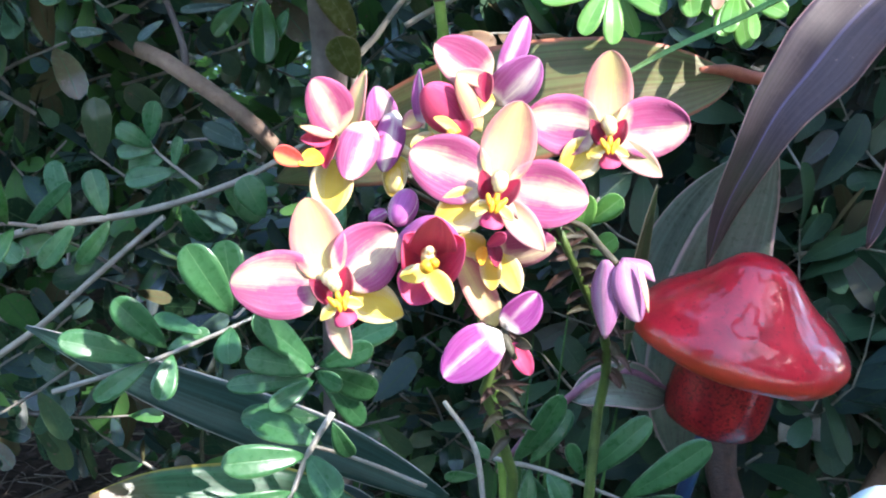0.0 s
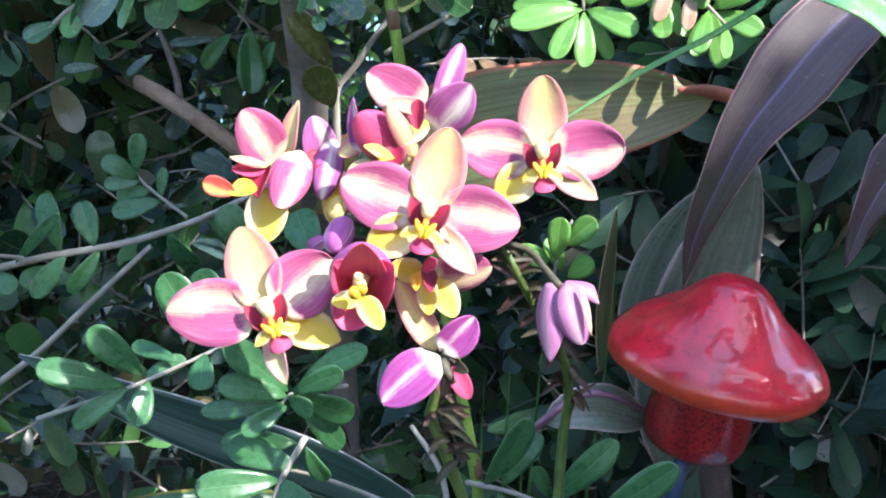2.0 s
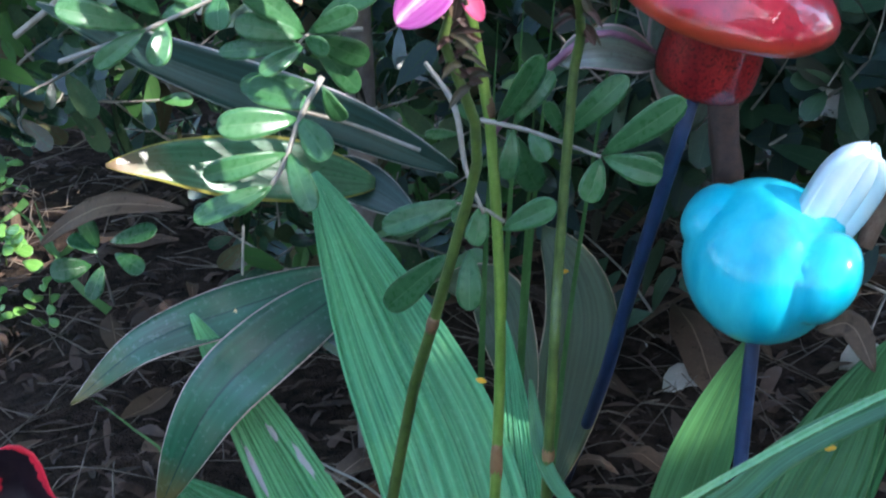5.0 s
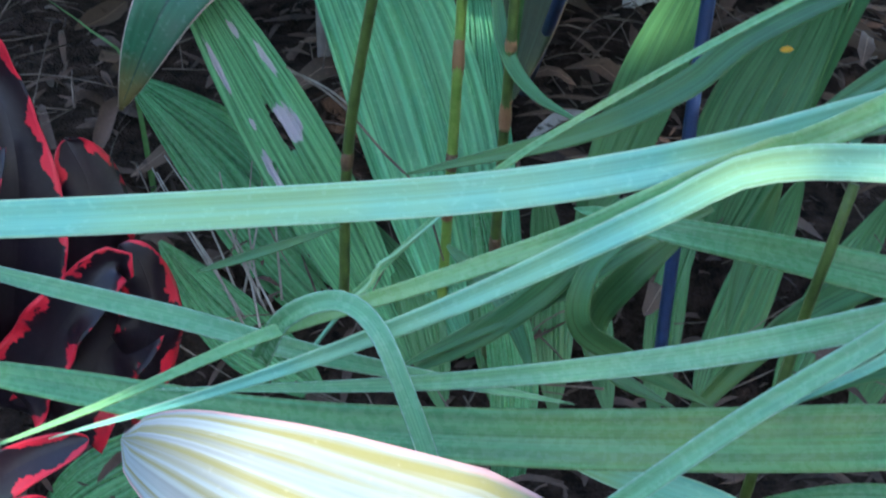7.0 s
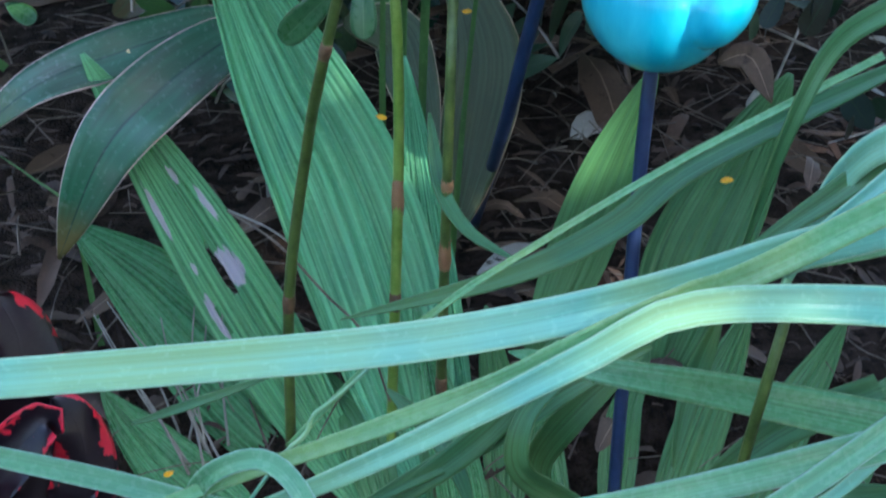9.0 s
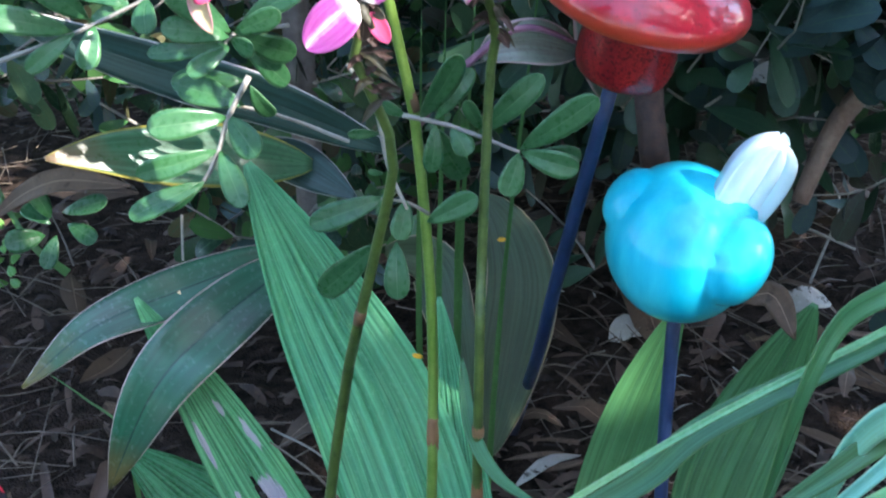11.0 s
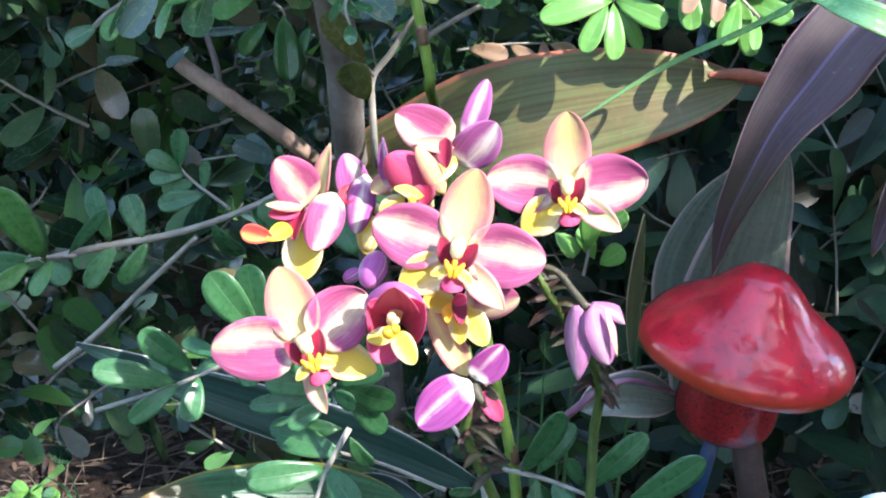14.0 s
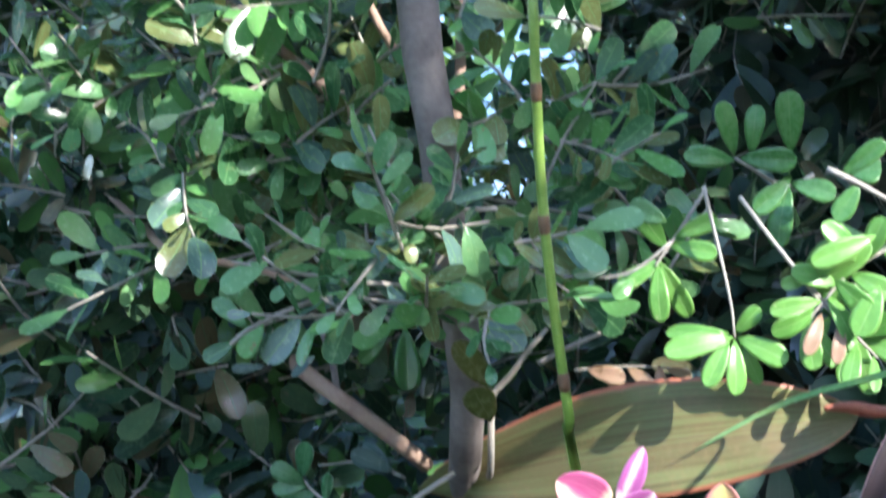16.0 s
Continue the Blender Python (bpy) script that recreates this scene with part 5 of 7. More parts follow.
leafy(ti_low, "leaf", [(0.0038, 0.5000, 0.2027), (-0.0283, 0.4850, 0.2141), (-0.0574, 0.4750, 0.2200), (-0.0782, 0.4650, 0.2253), (-0.0986, 0.4550, 0.2278)], 0.028, "lance", (0.05, -0.9, 0.6), M_TI_YEL,
      "green leaf with a yellowed rim and tip", fold=0.08, seed=14)
leafy(ti_low, "leaf", [(-0.0275, 0.5100, 0.2053), (-0.0043, 0.5050, 0.2017), (0.0231, 0.4950, 0.1886)], 0.020, "lance", (0.05, -0.9, 0.6), M_TI_BLUE,
      "dark leaf with a dry brown rim", fold=0.08, seed=16)
leafy(ti_low, "leaf", [(0.0380, 0.5050, 0.2070), (-0.0080, 0.5000, 0.2310), (-0.0440, 0.4950, 0.2460), (-0.0810, 0.4900, 0.2620), (-0.1060, 0.4850, 0.2750), (-0.1260, 0.4800, 0.2860)], 0.023, "lance", (0.05, -1, 0.12), M_TI_BLUE,
      "long dark blue-green leaf with a white rim", fold=0.10, seed=15)

# ==== orchid ====
orchid = root("orchid_plant", (0.050, 0.405, 0.0), "ground orchid in flower, pink and yellow blooms above pleated leaves", "orchid")


def stalk(pts, radii, material, label="", nodes=(), sides=9):
    o = part("flower_stalk", tube(pts, radii, sides, 30), material, orchid, label)
    line = spline(pts, 60)
    for s in nodes:
        i = int(s * 58)
        p, q = line[i], line[i + 1]
        r = float(np.interp(s, np.linspace(0, 1, len(radii)), radii))
        t = (q - p).normalized()
        part("sheath", tube([p - t * r * 1.6, p - t * r * 0.4, p + t * r * 2.0], [r * 1.02, r * 1.18, r * 1.05], sides, 6), M_SHEATH, o, "brown papery sheath")
    return o


# stalk that carries the open flowers
stalk([(0.0079, 0.4020, -0.0042), (0.0114, 0.4040, 0.0786), (0.0225, 0.4000, 0.1525), (0.0309, 0.3720, 0.1990), (0.0405, 0.3620, 0.2415), (0.0464, 0.3530, 0.2772), (0.0353, 0.3480, 0.3117), (0.0401, 0.3470, 0.3273), (0.0273, 0.3520, 0.3537), (0.0174, 0.3560, 0.3753), (0.0156, 0.3600, 0.3875)],
      [0.0024, 0.0024, 0.0022, 0.0019, 0.0016, 0.0012], M_STALK, "dark olive flower stalk", nodes=(0.20, 0.55))
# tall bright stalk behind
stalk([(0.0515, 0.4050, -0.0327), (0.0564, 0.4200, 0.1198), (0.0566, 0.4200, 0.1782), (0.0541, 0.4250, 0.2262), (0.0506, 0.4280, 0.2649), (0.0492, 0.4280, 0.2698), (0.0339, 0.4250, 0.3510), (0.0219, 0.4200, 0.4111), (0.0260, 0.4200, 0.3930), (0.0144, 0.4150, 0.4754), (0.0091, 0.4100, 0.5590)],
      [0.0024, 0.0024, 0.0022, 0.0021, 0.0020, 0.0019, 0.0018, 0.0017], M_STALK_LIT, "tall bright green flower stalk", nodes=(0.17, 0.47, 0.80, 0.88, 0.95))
# stalk of the withered spike
stalk([(0.0732, 0.3950, -0.0305), (0.0741, 0.3880, 0.1112), (0.0754, 0.3920, 0.1999), (0.0756, 0.3950, 0.2011), (0.0777, 0.4000, 0.2612), (0.0795, 0.4020, 0.2943), (0.0804, 0.4000, 0.2965), (0.0772, 0.3900, 0.3149), (0.0657, 0.3780, 0.3362), (0.0561, 0.3700, 0.3552)],
      [0.0024, 0.0023, 0.0021, 0.0020, 0.0019, 0.0017, 0.0012], M_STALK, "olive flower stalk, withered at the top", nodes=(0.18,))


def sheath(at, way, r, length, label="dry brown papery sheath"):
    p, t = Vector(at), Vector(way).normalized()
    part("sheath", tube([p - t * length * 0.5, p, p + t * length * 0.4, p + t * length * 0.5 + Vector((r * 0.3, 0, 0))], [r * 1.06, r * 1.22, r * 1.12, r * 0.9], 10, 9), M_BROWN, orchid, label)


sheath((0.0562, 0.4197, 0.1150), (0.0002, 0, 0.1), 0.0023, 0.017)
sheath((0.0741, 0.3882, 0.1085), (0.001, 0, 0.1), 0.0022, 0.014)
sheath((0.0745, 0.3885, 0.1400), (0.001, 0, 0.1), 0.0021, 0.006)
sheath((0.0536, 0.4120, 0.0420), (0.003, 0, 0.1), 0.0024, 0.010)


def petal_part(name, base, tip, width, face, material, flower, kind="petal", cup=0.15, bend=0.05, wave=0.02, seed=0, label="", twist=0.0):
    b, t = Vector(base), Vector(tip)
    f = Vector(face)
    mid = b.lerp(t, 0.5) + f.normalized() * (t - b).length * bend
    return part(name, sheet([b, mid, t], width, kind, f, 14, 8, cup=cup, wave=wave, seed=seed, waves=1.2, twist=twist), material, flower, label, 0.0003)


def blob(center, r, axis=(0, 0, 1), rings=8, seg=12):
    """An egg-shaped lump, r = three half axes, along axis."""
    q = Vector((0, 0, 1)).rotation_difference(Vector(axis).normalized())
    verts, faces, uvs = [], [], []
    c = Vector(center)
    for i in range(rings + 1):
        a = math.pi * i / rings
        for j in range(seg):
            b = 2 * math.pi * j / seg
            verts.append(c + q @ Vector((r[0] * math.sin(a) * math.cos(b), r[1] * math.sin(a) * math.sin(b), r[2] * math.cos(a))))
            uvs.append((j / seg, i / rings))
    for i in range(rings):
        for j in range(seg):
            k, l = i * seg + j, i * seg + (j + 1) % seg
            faces.append((k, l, l + seg, k + seg))
    return verts, faces, uvs


def flower(center, to, roll, size, stem=None, spread=1.0, label="open orchid flower, pink petals with white bands", lift=0.0, right=1.0, left=1.0, seed=0, swap=False):
    """An open flower: to is where it looks, roll turns it clockwise as seen from there, size half its width."""
    c, f = Vector(center), Vector(to).normalized()
    x = Vector((0, 0, 1)).cross(f).normalized()
    y = f.cross(x)
    a = radians(-roll)
    x, y = x * math.cos(a) + y * math.sin(a), y * math.cos(a) - x * math.sin(a)

    def at(u, v, w=0.0):
        return c + (x * u + y * v + f * w) * size

    fl = part("flower", tube([at(0, 0.05, -0.25), at(0, 0.10, 0.02), at(0, 0.16, 0.20), at(0, 0.06, 0.34)], [size * 0.06, size * 0.085, size * 0.095, size * 0.075], 10, 10), M_COLUMN, orchid, label)
    # sepals behind, then petals, then the lip
    petal_part("sepal", at(0, 0.10, 0), at(0.03, 1.02, 0.10), size * 0.60, f, M_SEPAL, fl, cup=0.25, bend=-0.06, seed=seed, label="cream upright sepal with pink rim")
    if swap:
        petal_part("sepal", at(0.08, -0.05, -0.02), at(0.66, -0.50, 0.04), size * 0.46, f + x * 0.3, M_SEPAL_Y, fl, "elliptic", cup=0.3, wave=0.05, seed=seed + 1, label="pale yellow lower sepal")
        petal_part("sepal", at(-0.02, -0.08, -0.02), at(-0.06, -0.74, 0.10), size * 0.26, f - x * 0.5, M_SEPAL_W, fl, "elliptic", cup=0.4, wave=0.05, seed=seed + 2, label="cream curled lower sepal")
    else:
        petal_part("sepal", at(-0.08, -0.05, -0.02), at(-0.56, -0.50, 0.02), size * 0.48, f, M_SEPAL_Y, fl, "elliptic", cup=0.3, wave=0.05, seed=seed + 1, label="pale yellow lower sepal")
        petal_part("sepal", at(0.08, -0.05, -0.02), at(0.66, -0.47, 0.10), size * 0.33, f, M_SEPAL_W, fl, "elliptic", cup=0.3, wave=0.05, seed=seed + 2, label="cream lower sepal")
    petal_part("petal", at(-0.07, 0.08, 0.03), at(-1.0 * left, 0.20 + lift, 0.06), size * 0.74, f, M_PETAL, fl, cup=0.22, bend=-0.04, wave=0.045, seed=seed + 3)
    petal_part("petal", at(0.07, 0.08, 0.03), at(1.0 * right, 0.16 + lift, 0.06), size * 0.74, f, M_PETAL, fl, cup=0.22, bend=-0.04, wave=0.045, seed=seed + 4)
    for side in (-1, 1):
        petal_part("lip_lobe", at(0.07 * side, -0.12, 0.07), at(0.21 * side, 0.20, 0.15), size * 0.21, f - x * 0.35 * side, M_LIP_DARK, fl, "elliptic", cup=0.4, seed=seed + 6 + side, label="dark maroon side lobe")
        petal_part("lip_plate", at(0.03 * side, -0.13, 0.22), at(0.24 * side, -0.24, 0.20), size * 0.13, f + y * 0.3, M_SEPAL_Y, fl, "elliptic", cup=0.3, seed=seed + 8 + side, label="yellow lip plate")
    petal_part("lip", at(0.01, -0.17, 0.14), at(0.03, -0.39, 0.22), size * 0.34, f + y * 0.3, M_LIP_RED, fl, "obovate", cup=-0.25, seed=seed + 7, label="magenta lip")
    prongs = [blob(at(u, w, 0.28), (size * 0.034, size * 0.034, size * 0.080), y + x * t, 7, 9) for u, w, t in ((-0.075, -0.10, -0.5), (0.075, -0.10, 0.5), (-0.03, -0.15, -0.1), (0.04, -0.15, 0.2), (0.0, -0.06, 0.0))]
    part("callus", joined(prongs), M_CALLUS, fl, "orange-yellow pronged callus")
    part("anther", blob(at(0, 0.07, 0.30), (size * 0.070, size * 0.065, size * 0.085), y + f * 0.5, 8, 12), M_COLUMN, fl, "cream rounded anther cap")
    if stem:
        part("pedicel", tube([stem, Vector(stem).lerp(at(0, -0.1, -0.5), 0.5) + Vector((0, 0.004, 0.002)), at(0, 0, -0.1)], [0.0009, 0.0011, 0.0013], 7, 10), M_STALK_DARK, fl, "dark thin flower stem")
    return fl


S1, S2, S3 = (0.0248, 0.3530, 0.3583), (0.0199, 0.3550, 0.3707), (0.0306, 0.3500, 0.3461)
flower((0.0348, 0.3360, 0.3685), (0.02, -1, 0.22), 13, 0.0245, S1, seed=10)
flower((0.0660, 0.3500, 0.3824), (-0.02, -1, 0.2), -1, 0.0228, (0.0465, 0.3620, 0.3634), seed=20)
flower((-0.0076, 0.3330, 0.3418), (0.22, -1, 0.25), -17, 0.0248, S1, seed=30, lift=0.22, right=0.86, swap=True)
# flower that looks to the side
sf = part("flower", tube([(0.0004, 0.3520, 0.3805), (-0.0045, 0.3460, 0.3813), (-0.0082, 0.3420, 0.3790)], [0.0012, 0.0020, 0.0018], 8, 8), M_COLUMN, orchid, "orchid flower turned sideways, orange lip pointing out")
petal_part("petal", (-0.0057, 0.3430, 0.3823), (-0.0136, 0.3340, 0.3971), 0.0135, (0.25, -1, 0.30), M_PETAL, sf, cup=0.12, seed=41)
petal_part("petal", (0.0010, 0.3410, 0.3858), (-0.0042, 0.3320, 0.3718), 0.0112, (0.15, -1, 0.2), M_PETAL, sf, cup=-0.15, seed=42)
petal_part("sepal", (-0.0036, 0.3450, 0.3807), (0.0001, 0.3450, 0.3989), 0.0060, (-0.6, -1, 0.1), M_SEPAL, sf, "lance", cup=0.3, seed=43, label="narrow cream upright sepal")
petal_part("sepal", (-0.0074, 0.3400, 0.3821), (-0.0162, 0.3300, 0.3855), 0.0040, (0.0, -0.7, 0.7), M_SEPAL, sf, "elliptic", cup=-0.4, seed=44, label="cream curling sepal")
petal_part("lip_lobe", (-0.0078, 0.3410, 0.3820), (-0.0163, 0.3330, 0.3818), 0.0052, (0.0, -1, 0.1), M_LIP_RED, sf, "elliptic", cup=0.3, seed=45, label="red inner lobe")
petal_part("lip_lobe", (-0.0081, 0.3410, 0.3820), (-0.0097, 0.3340, 0.3742), 0.0070, (-0.5, -1, 0.1), M_LIP_DARK, sf, "elliptic", cup=0.5, seed=46, label="dark maroon side lobe")
petal_part("lip", (-0.0107, 0.3370, 0.3772), (-0.0163, 0.3280, 0.3761), 0.0050, (-0.1, -1, 0.3), M_CALLUS, sf, "elliptic", cup=0.4, seed=47, label="yellow lip")
petal_part("lip", (-0.0147, 0.3300, 0.3761), (-0.0224, 0.3250, 0.3797), 0.0068, (-0.1, -1, 0.3), M_LIP_ORANGE, sf, "obovate", cup=0.3, seed=48, label="orange-red lip tip")
petal_part("sepal", (-0.0079, 0.3420, 0.3753), (-0.0089, 0.3360, 0.3616), 0.0115, (0.1, -1, 0.2), M_SEPAL_Y, sf, "petal", cup=0.2, seed=49, label="yellow lower sepal")
# half-open flower
hf = part("flower", tube([(0.0182, 0.3400, 0.3547), (0.0177, 0.3320, 0.3526), (0.0172, 0.3280, 0.3525)], [0.0016, 0.0022, 0.0018], 8, 8), M_COLUMN, orchid, "half-open cupped orchid flower with dark red throat")
petal_part("petal", (0.0201, 0.3420, 0.3447), (0.0264, 0.3260, 0.3583), 0.0130, (-0.75, -1, 0.0), M_LIP_RED, hf, cup=0.3, seed=53, label="dark magenta inner petal")
petal_part("petal", (0.0139, 0.3420, 0.3446), (0.0111, 0.3260, 0.3590), 0.0125, (0.75, -1, 0.0), M_LIP_RED, hf, cup=0.3, seed=54, label="dark magenta inner petal")
petal_part("petal", (0.0173, 0.3460, 0.3460), (0.0189, 0.3200, 0.3652), 0.0140, (0.0, -0.8, -0.5), M_LIP_RED, hf, cup=0.3, seed=52, label="magenta hood")
part("sepal", sheet([(0.0100, 0.3340, 0.3497), (0.0114, 0.3300, 0.3569), (0.0175, 0.3280, 0.3617), (0.0236, 0.3300, 0.3583), (0.0261, 0.3340, 0.3507)], 0.0044, "lance", (0.0, -1, 0.35), 22, 8, cup=-0.4, wave=0.05, seed=51), M_PETAL_OLD, hf, "lilac arched hood", 0.0003)
petal_part("sepal", (0.0166, 0.3360, 0.3470), (0.0128, 0.3280, 0.3401), 0.0120, (0.1, -1, 0.3), M_LIP_RED, hf, cup=0.2, seed=55, label="magenta lower sepal")
petal_part("sepal", (0.0179, 0.3300, 0.3485), (0.0234, 0.3230, 0.3417), 0.0066, (0.1, -1, 0.2), M_SEPAL_Y, hf, cup=0.2, seed=56, label="yellow lower sepal")
petal_part("sepal", (0.0176, 0.3280, 0.3490), (0.0102, 0.3260, 0.3479), 0.0050, (0.1, -1, 0.2), M_SEPAL_Y, hf, cup=0.2, seed=57, label="yellow lower sepal")
part("callus", joined([blob((0.0167, 0.3210, 0.3518), (0.0019, 0.0019, 0.0026), (0, -1, 0.3)), blob((0.0185, 0.3210, 0.3528), (0.0015, 0.0015, 0.0022), (0, -1, 0.3))]), M_CALLUS, hf, "orange-yellow callus")
part("anther", blob((0.0174, 0.3230, 0.3556), (0.0013, 0.0013, 0.0018), (0, -1, 0.2)), M_COLUMN, hf, "cream rounded anther cap")

# withered flower low on the spike
wf = part("flower", tube([(0.0401, 0.3460, 0.3276), (0.0394, 0.3380, 0.3276), (0.0426, 0.3360, 0.3227)], [0.0012, 0.0022, 0.0008], 7, 8), M_STALK_DARK, orchid, "fading orchid flower with purple drooping petals")
petal_part("petal", (0.0383, 0.3380, 0.3300), (0.0231, 0.3340, 0.3178), 0.0138, (-0.3, -1, 0.3), M_PETAL_MAGENTA, wf, cup=0.25, seed=61)
petal_part("petal", (0.0389, 0.3380, 0.3313), (0.0479, 0.3380, 0.3411), 0.0105, (0.4, -1, 0.2), M_PETAL_MAGENTA, wf, cup=0.45, seed=62)
petal_part("sepal", (0.0374, 0.3400, 0.3310), (0.0267, 0.3450, 0.3497), 0.0085, (0.1, -1, 0.2), M_SEPAL, wf, cup=0.3, seed=63, label="cream faded sepal")
petal_part("sepal", (0.0418, 0.3380, 0.3269), (0.0469, 0.3360, 0.3185), 0.0055, (0.1, -1, 0.2), M_LIP_RED, wf, cup=0.3, seed=64, label="magenta withered sepal")
petal_part("sepal", (0.0400, 0.3380, 0.3252), (0.0392, 0.3380, 0.3184), 0.0045, (0.1, -1, 0.2), M_DEAD, wf, cup=0.4, seed=65, label="brown withered sepal")
petal_part("sepal", (0.0426, 0.3400, 0.3271), (0.0462, 0.3320, 0.3272), 0.0030, (0.1, -1, 0.2), M_STALK_DARK, wf, cup=0.4, seed=66, label="dark shrivelled lip")

# flower behind the large one, looking down
bf = part("flower", tube([S3, (0.0337, 0.3500, 0.3494), (0.0355, 0.3420, 0.3500)], [0.0011, 0.0016, 0.0016], 8, 8), M_COLUMN, orchid, "orchid flower looking down, yellow sepals showing")
petal_part("petal", (0.0355, 0.3460, 0.3504), (0.0523, 0.3400, 0.3549), 0.0110, (0.1, -1, 0.2), M_PETAL, bf, cup=-0.2, seed=71)
petal_part("sepal", (0.0368, 0.3450, 0.3506), (0.0427, 0.3380, 0.3410), 0.0080, (0.2, -1, 0.1), M_SEPAL_Y, bf, cup=0.2, seed=72, label="yellow hanging sepal")
petal_part("sepal", (0.0349, 0.3430, 0.3511), (0.0356, 0.3380, 0.3415), 0.0060, (-0.2, -1, 0.1), M_SEPAL_Y, bf, cup=0.2, seed=73, label="yellow hanging sepal")
petal_part("sepal", (0.0336, 0.3440, 0.3516), (0.0251, 0.3400, 0.3551), 0.0070, (-0.2, -1, 0.2), M_SEPAL_Y, bf, cup=0.2, seed=74, label="yellow side sepal")
petal_part("lip_lobe", (0.0348, 0.3400, 0.3549), (0.0359, 0.3340, 0.3489), 0.0045, (0.3, -1, 0.1), M_LIP_DARK, bf, "elliptic", cup=0.4, seed=75, label="dark maroon lobe")
petal_part("lip_lobe", (0.0328, 0.3400, 0.3533), (0.0321, 0.3350, 0.3490), 0.0035, (-0.3, -1, 0.1), M_CALLUS, bf, "elliptic", cup=0.4, seed=76, label="orange lobe")
petal_part("lip", (0.0336, 0.3380, 0.3538), (0.0376, 0.3300, 0.3588), 0.0045, (0.0, -1, 0.3), M_LIP_RED, bf, "obovate", cup=0.2, seed=77, label="magenta lip")

# flowers at the back of the cluster
tf = part("flower", tube([(0.0284, 0.3620, 0.3794), (0.0322, 0.3600, 0.3894), (0.0321, 0.3540, 0.3956)], [0.0012, 0.0020, 0.0020], 8, 8), M_COLUMN, orchid, "orchid flower at the top of the cluster")
petal_part("petal", (0.0341, 0.3540, 0.3964), (0.0183, 0.3500, 0.4061), 0.0138, (-0.1, -1, 0.3), M_PETAL, tf, cup=0.2, seed=81)
petal_part("petal", (0.0354, 0.3550, 0.3901), (0.0463, 0.3500, 0.4031), 0.0130, (0.3, -1, 0.2), M_PETAL_OLD, tf, cup=0.2, seed=82)
petal_part("sepal", (0.0373, 0.3590, 0.3959), (0.0439, 0.3600, 0.4135), 0.0074, (0.2, -1, 0.1), M_PETAL_OLD, tf, cup=0.2, seed=83)
petal_part("sepal", (0.0341, 0.3520, 0.3958), (0.0240, 0.3460, 0.3986), 0.0050, (0.0, -1, 0.4), M_SEPAL, tf, cup=0.3, seed=84, label="cream lower sepal")
petal_part("lip_lobe", (0.0321, 0.3500, 0.3991), (0.0322, 0.3460, 0.3911), 0.0055, (-0.4, -1, 0.1), M_LIP_DARK, tf, "elliptic", cup=0.4, seed=85, label="dark maroon lobe")
petal_part("sepal", (0.0345, 0.3530, 0.3926), (0.0284, 0.3460, 0.3872), 0.0050, (0.0, -1, 0.2), M_SEPAL_Y, tf, cup=0.2, seed=86, label="yellow lower sepal")
nf = part("flower", tube([(0.0269, 0.3580, 0.3768), (0.0261, 0.3540, 0.3806), (0.0246, 0.3500, 0.3835)], [0.0012, 0.0018, 0.0016], 8, 8), M_COLUMN, orchid, "hooded magenta orchid flower looking down")
petal_part("petal", (0.0277, 0.3500, 0.3828), (0.0159, 0.3440, 0.3953), 0.0125, (-0.2, -1, 0.3), M_LIP_RED, nf, cup=-0.4, seed=91, label="deep magenta hooded petal")
petal_part("petal", (0.0316, 0.3480, 0.3831), (0.0241, 0.3440, 0.3979), 0.0058, (0.2, -1, 0.4), M_SEPAL, nf, cup=-0.3, seed=92, label="orange-yellow curled sepal")
petal_part("petal", (0.0160, 0.3520, 0.3831), (0.0144, 0.3500, 0.3993), 0.0044, (-0.6, -1, 0.1), M_PETAL_OLD, nf, "lance", cup=0.4, seed=93)
petal_part("sepal", (0.0159, 0.3540, 0.3867), (0.0106, 0.3500, 0.3833), 0.0055, (-0.2, -1, 0.2), M_SEPAL, nf, cup=0.2, seed=94, label="cream side sepal")
petal_part("sepal", (0.0258, 0.3440, 0.3836), (0.0180, 0.3380, 0.3877), 0.0040, (0.0, -0.9, 0.6), M_SEPAL_Y, nf, "elliptic", cup=-0.5, bend=0.15, seed=95, label="yellow curling sepal")
petal_part("lip_lobe", (0.0254, 0.3470, 0.3866), (0.0258, 0.3430, 0.3804), 0.0070, (0.0, -1, 0.1), M_LIP_DARK, nf, "elliptic", cup=0.5, seed=96, label="dark red throat")
part("callus", blob((0.0228, 0.3400, 0.3835), (0.0012, 0.0012, 0.0020), (0, -1, 0.2)), M_CALLUS, nf, "orange callus")
petal_part("sepal", (0.0199, 0.3520, 0.3808), (0.0127, 0.3500, 0.3781), 0.0050, (0.0, -1, 0.5), M_SEPAL_Y, nf, cup=0.2, seed=97, label="yellow lower sepal")
vf = part("flower", tube([(0.0158, 0.3580, 0.3734), (0.0101, 0.3600, 0.3762), (0.0054, 0.3580, 0.3809)], [0.0011, 0.0016, 0.0016], 8, 8), M_COLUMN, orchid, "purple orchid flower seen from the side")
petal_part("petal", (0.0049, 0.3580, 0.3796), (0.0027, 0.3540, 0.3937), 0.0098, (0.4, -1, 0.1), M_PETAL_OLD, vf, cup=0.3, seed=101)
petal_part("petal", (0.0087, 0.3560, 0.3871), (0.0055, 0.3500, 0.3711), 0.0085, (0.2, -1, 0.1), M_PETAL_OLD, vf, cup=-0.3, seed=102)
petal_part("lip_lobe", (0.0044, 0.3560, 0.3839), (0.0016, 0.3520, 0.3792), 0.0055, (0.0, -1, 0.1), M_LIP_DARK, vf, "elliptic", cup=0.4, seed=103, label="dark maroon throat")
